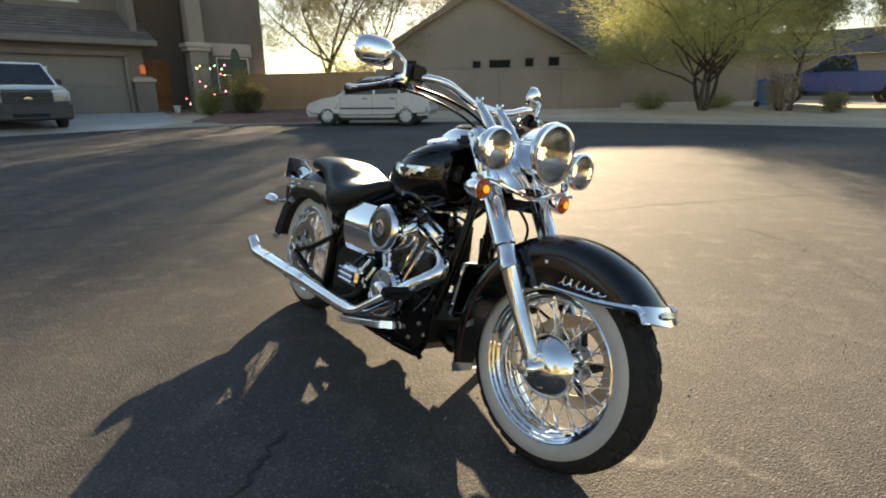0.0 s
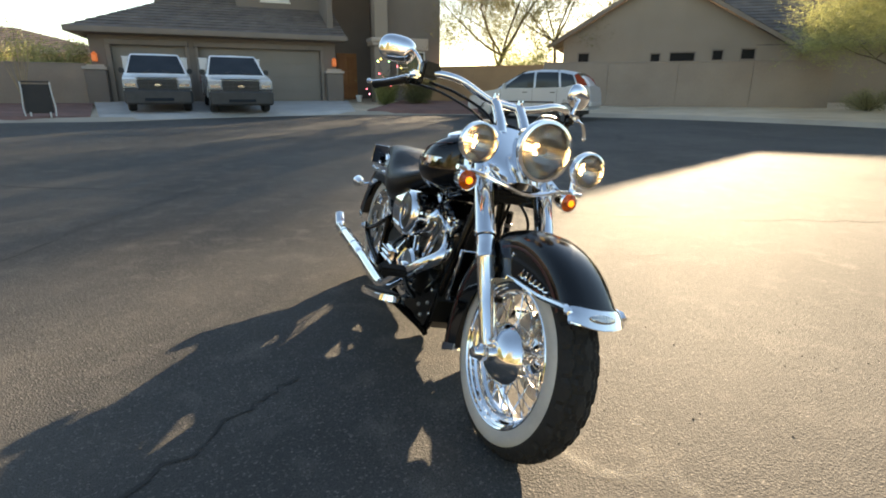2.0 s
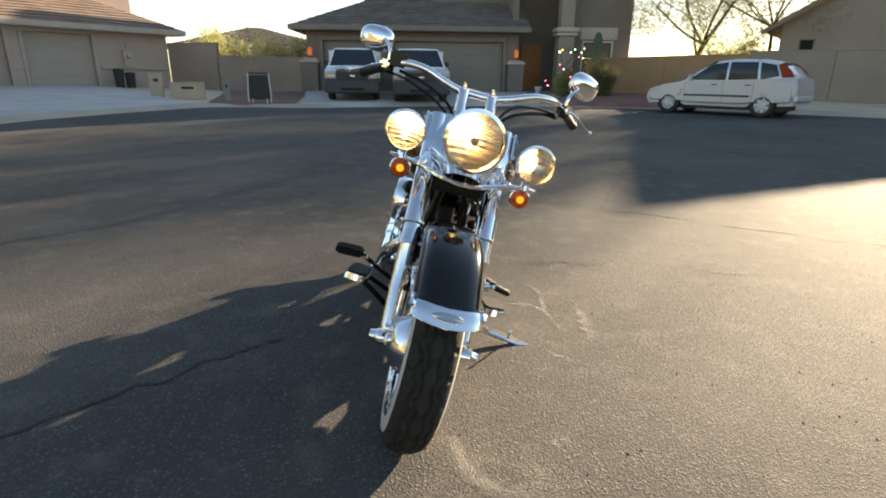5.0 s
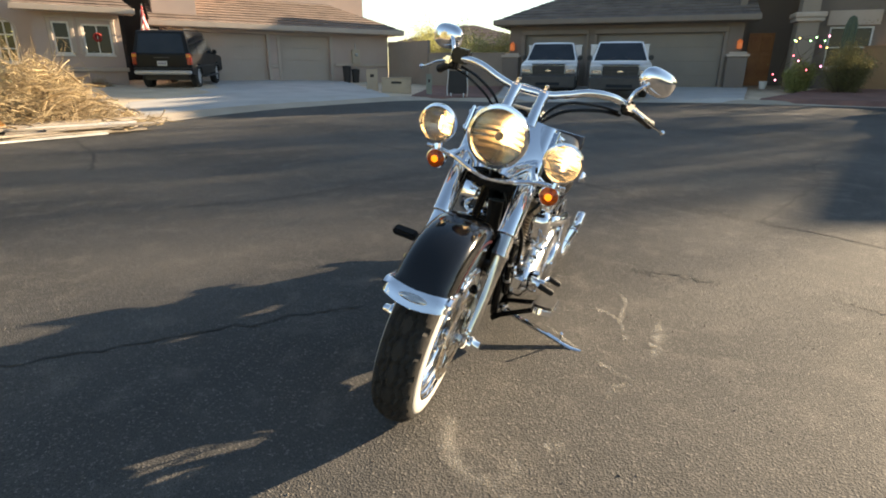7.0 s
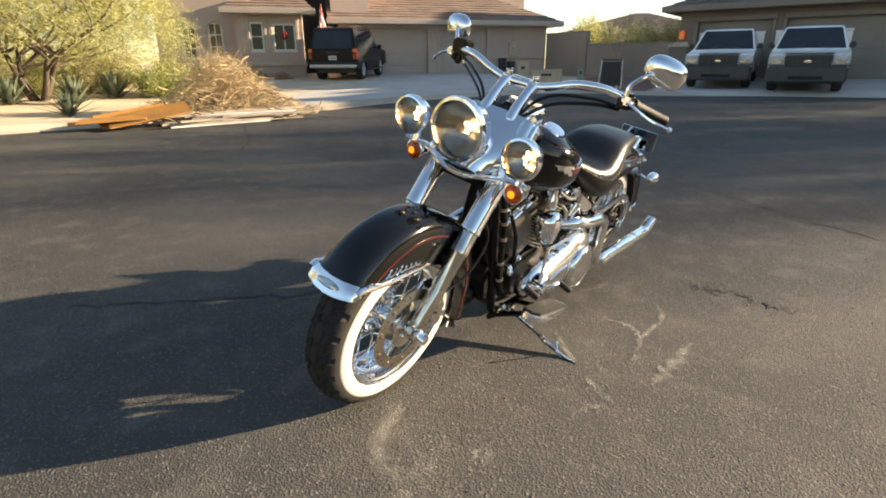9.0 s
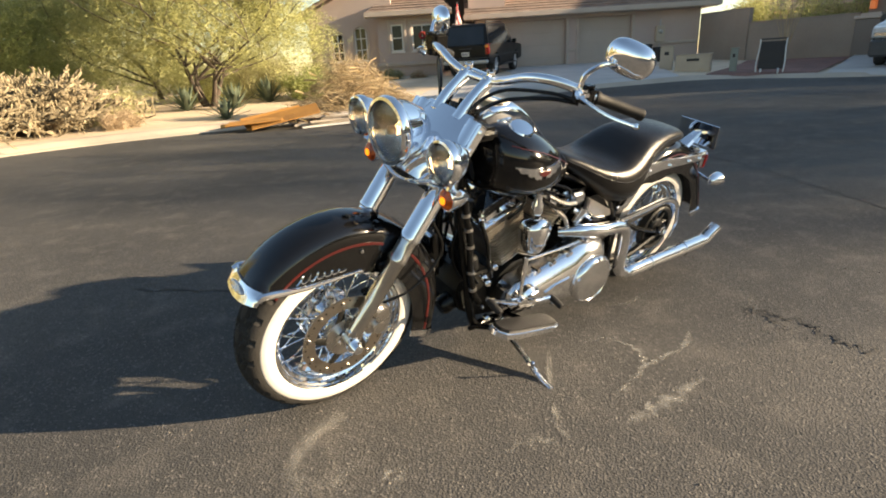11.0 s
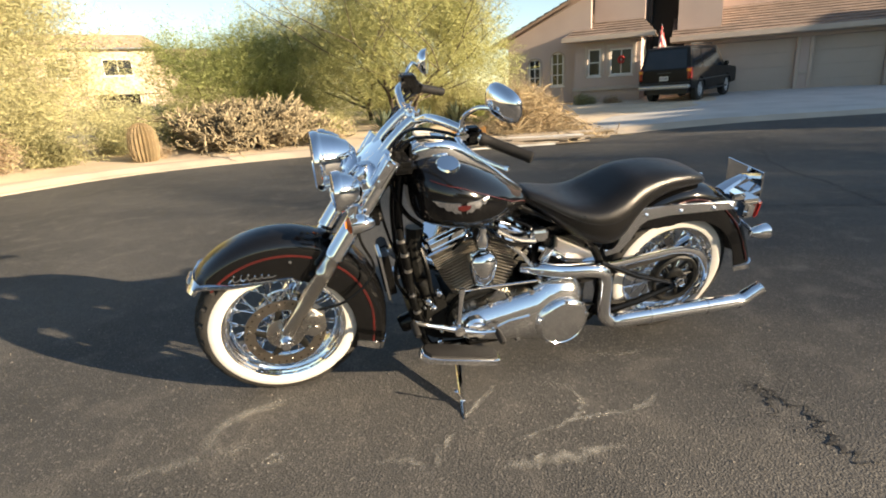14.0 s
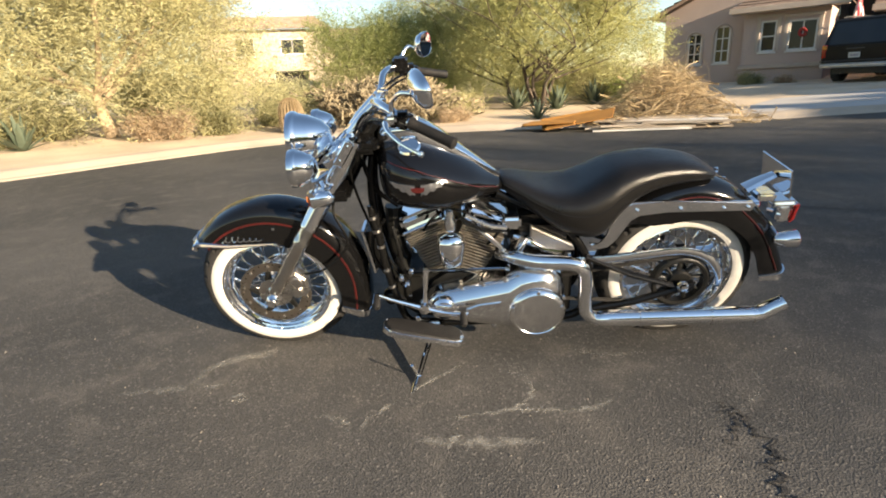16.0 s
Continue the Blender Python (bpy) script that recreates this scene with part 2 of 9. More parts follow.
M = dict(
    asphalt=asphalt(),
    crack=surf("crack_tar", (0.012, 0.012, 0.012), (0.03, 0.028, 0.026), scale=6, rough=0.8, bump=0.5),
    concrete=surf("concrete", (0.48, 0.465, 0.445), (0.37, 0.355, 0.34), scale=1.2, fine=60, rough=0.85, bump=0.25, bump_scale=90),
    kerb=surf("dusty_kerb_concrete", (0.46, 0.39, 0.31), (0.34, 0.285, 0.225), scale=1.0, fine=40, rough=0.9, bump=0.3, bump_scale=80),
    gravel=surf("desert_gravel", (0.62, 0.50, 0.36), (0.44, 0.345, 0.25), scale=0.8, fine=22, rough=0.95, bump=0.8, bump_scale=35, spread=0.2),
    red_gravel=surf("red_gravel", (0.26, 0.13, 0.10), (0.15, 0.08, 0.065), scale=1.5, fine=18, rough=0.95, bump=0.8, bump_scale=30),
    stucco=surf("taupe_stucco", (0.30, 0.245, 0.20), (0.255, 0.21, 0.17), scale=0.7, fine=70, rough=0.92, bump=0.35, bump_scale=80),
    stucco_dark=surf("brown_stucco", (0.20, 0.165, 0.14), (0.17, 0.14, 0.118), scale=0.7, fine=70, rough=0.92, bump=0.35, bump_scale=80),
    stucco_pink=surf("pinkish_stucco", (0.47, 0.37, 0.32), (0.41, 0.32, 0.28), scale=0.7, fine=70, rough=0.92, bump=0.35, bump_scale=80),
    stucco_tan=surf("pale_tan_stucco", (0.50, 0.41, 0.32), (0.44, 0.355, 0.275), scale=0.6, fine=60, rough=0.92, bump=0.3),
    trim=surf("trim_paint", (0.46, 0.38, 0.32), (0.40, 0.33, 0.275), scale=1.5, rough=0.7, bump=0.15),
    trim_dark=surf("dark_trim_paint", (0.22, 0.18, 0.15), (0.18, 0.145, 0.12), scale=1.5, rough=0.7, bump=0.15),
    trim_white=surf("white_trim_paint", (0.68, 0.66, 0.62), (0.6, 0.58, 0.54), scale=2, rough=0.6),
    garage=surf("garage_door_paint", (0.42, 0.35, 0.30), (0.37, 0.31, 0.26), scale=0.9, fine=30, rough=0.6, bump=0.1),
    garage_dark=surf("taupe_door_paint", (0.22, 0.19, 0.16), (0.19, 0.165, 0.14), scale=0.9, fine=30, rough=0.6, bump=0.1),
    tile=surf("roof_tile", (0.235, 0.17, 0.135), (0.15, 0.11, 0.09), scale=1.2, fine=9, rough=0.9, bump=0.4, bump_scale=30, per_island=0.12),
    tile_pale=surf("pale_roof_tile", (0.36, 0.27, 0.20), (0.27, 0.20, 0.15), scale=1.2, fine=9, rough=0.9, bump=0.4, bump_scale=30, per_island=0.12),
    tile_grey=surf("grey_roof_tile", (0.175, 0.145, 0.125), (0.115, 0.095, 0.085), scale=1.2, fine=9, rough=0.9, bump=0.4, bump_scale=30, per_island=0.12),
    wood_door=surf("orange_wood", (0.40, 0.16, 0.045), (0.28, 0.10, 0.03), scale=2, fine=25, rough=0.5, bump=0.2),
    win_glass=surf("window_glass", (0.016, 0.017, 0.018), (0.025, 0.026, 0.027), scale=1.5, rough=0.08, rough_var=0.02, spec=0.28),
    screen=surf("dark_window_screen", (0.012, 0.011, 0.011), (0.02, 0.018, 0.018), scale=3, rough=0.75, spec=0.2),
    blind=surf("pale_blind", (0.62, 0.60, 0.56), (0.52, 0.50, 0.47), scale=2, rough=0.7),
    # near-black that stands for the shade inside openings
    dark=surf("recess_shade", (0.05, 0.045, 0.04), (0.035, 0.03, 0.028), scale=1, rough=0.9),
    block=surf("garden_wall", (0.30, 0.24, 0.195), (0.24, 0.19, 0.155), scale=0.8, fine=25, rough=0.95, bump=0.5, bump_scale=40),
    # lit copy of the garden wall: warm light put into its orange colour
    block_lit=surf("lit_garden_wall", (0.40, 0.24, 0.13), (0.32, 0.19, 0.10), scale=0.8, fine=25, rough=0.95, bump=0.5),
)

# ---------------- ground, road, kerb ----------------
def ease(a, b, v):
    u = min(max((v - a) / (b - a), 0.0), 1.0)
    return u * u * (3 - 2 * u)


def road_z(x, y):
    west = 0.17 * ease(-4.0, -14.0, x) * ease(-1.0, 4.5, y) * (1 - ease(8.0, 13.0, y))
    return 0.012 * math.log1p(math.exp(min((y - 3.0) / 1.5, 40))) * 1.5 + west


KERB = [(25, -8.2), (10, -7.2), (3, -6.9), (-0.4, -6.9), (-2.8, -7.05), (-5.2, -6.9), (-7.6, -5.5), (-9.4, -3.2), (-11.1, 0.2), (-12.6, 3.4),
        (-14.0, 7.0), (-14.5, 9.8), (-13.7, 12.6), (-11.8, 15.6), (-9.0, 18.1), (-5.0, 19.8), (0.0, 20.0), (4.2, 19.2), (8.2, 17.3), (12.2, 14.9), (18, 11.6), (28, 7.4)]
kerb_line = [Vector((x, -8.2 - (x - 25) * 0.002, 0)) for x in (900, 400, 200, 110, 65, 42)]
kerb_line += [Vector((p.x, p.y, 0)) for p in smooth_path([(x, y, 0) for x, y in KERB], 7)]
kerb_line += [Vector((x, 7.4 - 3.6 * (1 - 2.718 ** (-(x - 28) / 20)), 0)) for x in (36, 46, 65, 110, 200, 400, 900)]
kerb_out = []
for i, p in enumerate(kerb_line):
    d = kerb_line[min(i + 1, len(kerb_line) - 1)] - kerb_line[max(i - 1, 0)]
    kerb_out.append(Vector((-d.y, d.x, 0)).normalized() * -1.0)     # the kerb runs clockwise round the road: outside lies to its left
if kerb_out[40].dot(kerb_line[40] - Vector((5, 5, 0))) < 0:
    kerb_out = [-v for v in kerb_out]


def kerb_gap(x, y):
    """Metres outside the kerb line (negative on the road)."""
    best, sgn = 1e9, 1
    for p, o in zip(kerb_line, kerb_out):
        dx, dy = x - p.x, y - p.y
        q = dx * dx + dy * dy
        if q < best:
            best, sgn = q, (1 if dx * o.x + dy * o.y > 0 else -1)
    return math.sqrt(best) * sgn


def rise(d):
    return 0.10 + 0.032 * min(max(d - 0.5, 0), 12)


def ground_z(x, y):
    d = kerb_gap(x, y)
    return road_z(x, y) + (rise(d) if d > 0 else 0)


def swell(x, y):
    return 0.05 * noise.noise((x * 0.35, y * 0.35, 2.2)) + 0.02 * noise.noise((x * 1.3, y * 1.3, 5.0))


steps = [0.42, 0.6, 1.0, 1.6, 2.4, 3.4, 4.6, 6.0, 8.0, 10.5, 13, 18, 26, 45, 90, 250, 900]
verts, faces = [], []
for p, o in zip(kerb_line, kerb_out):
    for d in steps:
        q = p + o * d
        z = road_z(p.x, p.y) + rise(d) + (swell(q.x, q.y) * min(max(d - 0.7, 0), 2) / 2 if d < 20 else 0)
        verts.append((q.x, q.y, z - (0.012 if d < 0.5 else 0)))
k = len(steps)
for i in range(len(kerb_line) - 1):
    for j in range(k - 1):
        faces.append((i * k + j, i * k + j + 1, (i + 1) * k + j + 1, (i + 1) * k + j))
ground = raw_part("ground", verts, faces, M["gravel"], None, "tan desert gravel yards rising gently from the kerb", 0.6)
tagged(ground, "", "ground", "", "structure")

verts, faces = [], []
k = 15
for p in kerb_line:
    c = Vector((max(p.x, 0.0), 4.5 if p.x < 12 else 0.5 - 2.0 * min((p.x - 12) / 40, 1) + 4.0 * max(0, 1 - (p.x - 12) / 13), 0))
    for j in range(k):
        q = c.lerp(p, j / (k - 1))
        verts.append((q.x, q.y, road_z(q.x, q.y)))
for i in range(len(kerb_line) - 1):
    for j in range(k - 1):
        faces.append((i * k + j, i * k + j + 1, (i + 1) * k + j + 1, (i + 1) * k + j))
bm = B()
tmp = bpy.data.meshes.new("tmp")
tmp.from_pydata(verts, [], faces)
bm.from_mesh(tmp)
bpy.data.meshes.remove(tmp)
bmesh.ops.remove_doubles(bm, verts=bm.verts, dist=0.0005)
bmesh.ops.dissolve_degenerate(bm, edges=bm.edges, dist=0.0004)
road = part("road", bm, M["asphalt"], None, "weathered grey asphalt cul-de-sac with fine cracks")
tagged(road, "", "road", "", "structure")

# rolled concrete kerb
verts, faces = [], []
prof = [(-0.32, -0.02), (-0.30, 0.006), (-0.05, 0.012), (0.02, 0.03), (0.14, 0.085), (0.24, 0.104), (0.46, 0.108), (0.48, -0.02)]
for p, o in zip(kerb_line, kerb_out):
    for d, h in prof:
        q = p + o * d
        verts.append((q.x, q.y, road_z(p.x, p.y) + h))
k = len(prof)
for i in range(len(kerb_line) - 1):
    for j in range(k - 1):
        faces.append((i * k + j, i * k + j + 1, (i + 1) * k + j + 1, (i + 1) * k + j))
kerb = raw_part("kerb", verts, faces, M["kerb"], None, "rolled pale concrete kerb round the cul-de-sac", 0.9)
tagged(kerb, "", "kerb", "", "structure")


def slab(name, poly, mat, label, lift=0.02, res=9):
    """A sheet over the ground between two edges given as (near left, near right, far right, far left)."""
    a, b, c, d = [Vector((*p, 0)) for p in poly]
    vs, fs = [], []
    us = [0.0, 0.03] + [k / res for k in range(1, res + 1)]
    for u in us:
        for j in range(res + 1):
            q = a.lerp(d, u).lerp(b.lerp(c, u), j / res)
            g = kerb_gap(q.x, q.y)
            vs.append((q.x, q.y, road_z(q.x, q.y) + (rise(g) if g > 0 else 0.02) + lift + 0.03 - (0.12 if u == 0 else 0)))
    for i in range(res + 1):
        for j in range(res):
            o = i * (res + 1) + j
            fs.append((o, o + 1, o + res + 2, o + res + 1))
    return tagged(raw_part(name, vs, fs, mat, None, label, 0.9), "", name, "", "structure")


slab("driveway_west", ((-11.6, 0.4), (-14.4, 8.2), (-25.2, 10.6), (-25.2, 2.2)), M["concrete"], "pale concrete driveway sloping up to the garage")
slab("driveway_north", ((-14.2, 12.2), (-8.9, 18.3), (-11.9, 23.4), (-19.9, 16.8)), M["concrete"], "pale concrete driveway under the white pickup trucks")
slab("red_gravel_bed", ((-8.6, 18.6), (-4.2, 19.9), (-5.0, 25.5), (-9.6, 24.6)), M["red_gravel"], "bed of red crushed gravel by the front door")
slab("red_gravel_strip", ((-14.6, 9.0), (-14.3, 12.0), (-19.2, 16.2), (-21.5, 13.6)), M["red_gravel"], "strip of red crushed gravel between the driveways", 0.012)

# ---------------- houses ----------------
def tiled_plane(bm, a, b, c, d, course=0.36, lap=0.035):
    """Roof slope with stepped tile courses: a-b along the eave, d-c along the top."""
    a, b, c, d = map(Vector, (a, b, c, d))
    up = ((d - a) + (c - b)) / 2
    nrm = (b - a).cross(up).normalized()
    if nrm.z < 0:
        nrm = -nrm
    n = max(int(up.length / course), 1)
    for i in range(n):
        lo0, lo1 = a.lerp(d, i / n), b.lerp(c, i / n)
        hi0, hi1 = a.lerp(d, (i + 1) / n), b.lerp(c, (i + 1) / n)
        w = (lo1 - lo0).length
        m = max(int(w / 0.33), 1)
        for j in range(m):
            g = 0.012
            p0, p1 = lo0.lerp(lo1, j / m), lo0.lerp(lo1, (j + 1) / m)
            q0, q1 = hi0.lerp(hi1, j / m), hi0.lerp(hi1, (j + 1) / m)
            e = (p1 - p0) * (g if m > 1 else 0)
            jit = nrm * RNG.uniform(-0.006, 0.006)
            lift = nrm * lap + jit
            v = [bm.verts.new(x) for x in (p0 + e, p1 - e, p0 + e + lift, p1 - e + lift, q0 + e, q1 - e)]
            bm.faces.new((v[0], v[1], v[3], v[2]))
            bm.faces.new((v[2], v[3], v[5], v[4]))
    # underlay
    v = [bm.verts.new(x - nrm * 0.03) for x in (a, b, c, d)]
    bm.faces.new(v)
    return bm


def opening_wall(bm, x0, x1, z0, z1, y, thick, holes, arch=()):
    """One wall slab in the xz plane whose outer face lies at y, with rectangular holes (x0, x1, z0, z1) cut through it."""
    xs = sorted({x0, x1, *[h[0] for h in holes], *[h[1] for h in holes]})
    zs = sorted({z0, z1, *[h[2] for h in holes], *[h[3] for h in holes]})
    seen = {}

    def vert(i, j, back):
        if (i, j, back) not in seen:
            seen[i, j, back] = bm.verts.new((xs[i], y + (thick if back else 0), zs[j]))
        return seen[i, j, back]

    def solid(i, j):
        if not (0 <= i < len(xs) - 1 and 0 <= j < len(zs) - 1):
            return False
        cx, cz = (xs[i] + xs[i + 1]) / 2, (zs[j] + zs[j + 1]) / 2
        return not any(h[0] < cx < h[1] and h[2] < cz < h[3] for h in holes)

    for i in range(len(xs) - 1):
        for j in range(len(zs) - 1):
            if not solid(i, j):
                continue
            bm.faces.new([vert(*q) for q in ((i, j, 0), (i + 1, j, 0), (i + 1, j + 1, 0), (i, j + 1, 0))])
            bm.faces.new([vert(*q) for q in ((i, j, 1), (i, j + 1, 1), (i + 1, j + 1, 1), (i + 1, j, 1))])
            for di, dj, p, q in ((-1, 0, (i, j), (i, j + 1)), (1, 0, (i + 1, j + 1), (i + 1, j)), (0, -1, (i + 1, j), (i, j)), (0, 1, (i, j + 1), (i + 1, j + 1))):
                if not solid(i + di, j + dj):
                    bm.faces.new([vert(*p, 0), vert(*q, 0), vert(*q, 1), vert(*p, 1)])
    return bm


def slabs(name, bm, mat, parent, label=""):
    """Each connected slab of the mesh becomes a part of its own."""
    bm.verts.index_update()
    left = set(bm.verts)
    groups = []
    while left:
        todo = [left.pop()]
        grp = set(todo)
        while todo:
            for e in todo.pop().link_edges:
                for v in e.verts:
                    if v in left:
                        left.remove(v)
                        grp.add(v)
                        todo.append(v)
        groups.append({v.index for v in grp})
    groups.sort(key=min)
    for grp in groups:
        one = bm.copy()
        bmesh.ops.delete(one, geom=[v for v in one.verts if v.index not in grp], context="VERTS")
        bmesh.ops.recalc_face_normals(one, faces=one.faces)
        part(name, one, mat, parent, label)
    bm.free()


def window(parent, x0, x1, z0, z1, y, frame_mat, bars=(1, 0), glass_mat=None, depth=0.12):
    """A framed window let into the wall whose face is at y."""
    w = 0.06
    bm = B()
    box2(bm, (x0, y + 0.01, z0), (x0 + w, y + depth, z1), 0.006)
    box2(bm, (x1 - w, y + 0.01, z0), (x1, y + depth, z1), 0.006)
    box2(bm, (x0 + w, y + 0.01, z1 - w), (x1 - w, y + depth, z1), 0.006)
    box2(bm, (x0 + w, y + 0.01, z0), (x1 - w, y + depth, z0 + w), 0.006)
    for i in range(bars[0]):
        x = x0 + (x1 - x0) * (i + 1) / (bars[0] + 1)
        box2(bm, (x - 0.02, y + 0.03, z0 + w), (x + 0.02, y + depth - 0.02, z1 - w))
    for i in range(bars[1]):
        z = z0 + (z1 - z0) * (i + 1) / (bars[1] + 1)
        box2(bm, (x0 + w, y + 0.025, z - 0.02), (x1 - w, y + depth - 0.015, z + 0.02))
    win = part("window", bm, frame_mat, parent)
    bm = B()
    box2(bm, (x0 + w * 0.6, y + 0.07, z0 + w * 0.6), (x1 - w * 0.6, y + 0.085, z1 - w * 0.6))
    part("pane", bm, glass_mat or M["win_glass"], win)
    bm = B()
    box2(bm, (x0 - 0.05, y - 0.05, z0 - 0.07), (x1 + 0.05, y + 0.05, z0 - 0.003), 0.01)
    part("sill", bm, frame_mat, win)
    return win


def garage_door(parent, x0, x1, z1, y, mat, rows=4):
    h = z1 / rows
    bm = B()
    box2(bm, (x0 + 0.01, y + 0.165, 0.0), (x1 - 0.01, y + 0.18, z1 - 0.002))
    door = part("garage_door", bm, mat, parent)
    for r in range(rows):
        bm = B()
        box2(bm, (x0 + 0.005, y + 0.14, r * h + 0.002), (x1 - 0.005, y + 0.163, (r + 1) * h - 0.002), 0.005)
        part("door_section", bm, mat, door)
    return door


def trim_box(parent, lo, hi, mat, name="trim", bevel=0.015):
    bm = B()
    box2(bm, lo, hi, bevel)
    return part(name, bm, mat, parent)


# ---- taupe house with the double garage (two storeys) ----
hz = 0.45
truck_house = thing("house", pose(-16.0, 19.9, hz, 0, 0, 40), "two-storey taupe stucco house with two garage doors", "house")
bm = B()
opening_wall(bm, -4.8, 4.9, -0.4, 2.72, 0.0, 0.25, [(-4.07, -1.36, -0.4, 2.28), (-0.86, 4.2, -0.4, 2.28)])
box2(bm, (-4.8, 0.25, -0.4), (-4.55, 9.0, 2.72))
box2(bm, (4.65, 0.25, -0.4), (4.9, 3.7, 5.6))
box2(bm, (4.9, 3.7, -0.4), (8.2, 3.95, 6.0))
box2(bm, (-3.0, 8.8, -0.4), (10.4, 9.0, 7.6))
slabs("wall", bm, M["stucco_dark"], truck_house)
bm = B()
opening_wall(bm, -2.6, 0.9, 3.0, 6.3, 4.3, 0.25, [(-1.6, -0.1, 4.75, 5.9)])
opening_wall(bm, 0.9, 4.9, 3.0, 6.3, 2.4, 0.25, [(2.0, 3.3, 4.55, 5.8)])
box2(bm, (-2.6, 4.55, 3.0), (-2.35, 9.0, 6.3))
box2(bm, (0.9, 2.65, 3.0), (1.1, 4.3, 6.3))
slabs("upper_wall", bm, M["stucco_dark"], truck_house)
window(truck_house, -1.6, -0.1, 4.75, 5.9, 4.3, M["trim_white"], (1, 0), M["blind"])
window(truck_house, 2.0, 3.3, 4.55, 5.8, 2.4, M["trim_white"], (1, 0), M["blind"])
bm = B()
opening_wall(bm, 7.5, 10.4, -0.4, 6.2, 0.9, 0.25, [(8.1, 9.6, 0.9, 2.45)])
box2(bm, (10.15, 1.15, -0.4), (10.4, 9.0, 6.2))
box2(bm, (10.16, 3.2, 6.2), (10.39, 9.0, 7.3))
box2(bm, (7.5, 1.15, -0.4), (7.75, 3.7, 6.2))
slabs("wing_wall", bm, M["stucco_dark"], truck_house)
window(truck_house, 8.1, 9.6, 0.9, 2.45, 0.9, M["trim_white"], (1, 1))
trim_box(truck_house, (7.95, 0.82, 2.5), (9.75, 0.9, 3.05), M["trim"], "window_head")
garage_door(truck_house, -4.07, -1.36, 2.28, 0.05, M["garage_dark"])
garage_door(truck_house, -0.86, 4.2, 2.28, 0.05, M["garage_dark"])
for x0, x1 in ((-4.25, -4.07), (-1.36, -1.22), (-1.0, -0.86), (4.2, 4.34)):
    trim_box(truck_house, (x0, -0.05, -0.4), (x1, 0.0, 2.28), M["trim_dark"])
trim_box(truck_house, (-4.25, -0.06, 2.283), (-1.22, 0.0, 2.48), M["trim_dark"])
trim_box(truck_house, (-1.0, -0.06, 2.283), (4.34, 0.0, 2.48), M["trim_dark"])
for x0, x1 in ((-5.05, -4.3), (4.4, 5.15)):
    bm = B()
    box2(bm, (x0, -0.32, -0.4), (x1, 0.0, 1.3), 0.02)
    pillar = part("pillar", bm, M["stucco_dark"], truck_house)
    bm = B()
    box2(bm, (x0 - 0.06, -0.38, 1.303), (x1 + 0.06, 0.0, 1.42), 0.02)
    box2(bm, (x0 + 0.04, -0.24, 1.42), (x1 - 0.04, 0.0, 1.5), 0.01)
    part("cap", bm, M["trim"], pillar)
# entry: portal column, door
bm = B()
box2(bm, (6.75, 0.0, -0.4), (7.5, 0.8, 2.95), 0.02)
box2(bm, (6.82, 0.07, 2.95), (7.43, 0.73, 6.4))
part("column", bm, M["stucco"], truck_house)
bm = B()
box2(bm, (6.63, -0.12, 2.6), (7.62, 0.9, 2.75), 0.03)
box2(bm, (6.58, -0.17, 2.75), (7.67, 0.895, 2.95), 0.04)
part("column_cap", bm, M["trim"], truck_house)
bm = B()
box2(bm, (5.65, 3.56, -0.05), (6.7, 3.66, 2.42), 0.01)
front_door = part("front_door", bm, M["wood_door"], truck_house, "orange-stained panelled wood door")
for z0, z1 in ((0.12, 0.75), (0.87, 1.5), (1.62, 2.3)):
    for x0, x1 in ((5.75, 6.13), (6.22, 6.6)):
        bm = B()
        box2(bm, (x0, 3.535, z0), (x1, 3.57, z1), 0.015)
        part("door_panel", bm, M["wood_door"], front_door)
bm = B()
lathe(bm, [(0.0, 0), (0.03, 0.0), (0.035, 0.03), (0.0, 0.05)], 10, axis((6.6, 3.53, 1.05), (0, -1, 0)))
part("door_knob", bm, surf("dull_brass", (0.5, 0.36, 0.14), rough=0.3, metal=1.0), front_door)
# roofs
bm = B()
tiled_plane(bm, (-5.4, -0.65, 2.86), (5.3, -0.65, 2.86), (5.3, 3.2, 4.6), (-1.5, 3.2, 4.6))
tiled_plane(bm, (-5.4, 9.4, 2.86), (-5.4, -0.65, 2.86), (-1.5, 3.2, 4.6), (-1.5, 6.0, 4.6))
part("roof", bm, M["tile_grey"], truck_house, smooth=0)
bm = B()
tiled_plane(bm, (-3.0, 3.7, 6.3), (5.4, 1.9, 6.3), (5.4, 6.0, 7.9), (-1.0, 6.0, 7.9))
tiled_plane(bm, (4.5, 0.3, 6.2), (10.9, 0.3, 6.2), (9.0, 5.0, 8.0), (6.0, 5.0, 8.0))
part("upper_roof", bm, M["tile_grey"], truck_house, smooth=0)
bm = B()
box2(bm, (-5.45, -0.7, 2.68), (5.35, -0.62, 2.89), 0.01)
box2(bm, (-5.45, -0.62, 2.68), (-5.38, 9.4, 2.89), 0.01)
box2(bm, (-5.38, -0.62, 2.66), (5.3, 0.0, 2.70))
slabs("fascia", bm, M["trim_dark"], truck_house)
lamp_glow = surf("lamp_glow", (0.4, 0.13, 0.05), emit=(1.0, 0.25, 0.06, 0.08), rough=0.4)
for x in (-4.65, 4.8):
    bm = B()
    box2(bm, (x - 0.09, -0.2, 1.62), (x + 0.09, -0.02, 1.88), 0.02)
    lathe(bm, [(0.13, 0), (0.02, 0.1), (0.0, 0.12)], 8, pose(x, -0.11, 1.885))
    lantern = part("lantern", bm, lamp_glow, truck_house, "small orange glowing wall lantern")

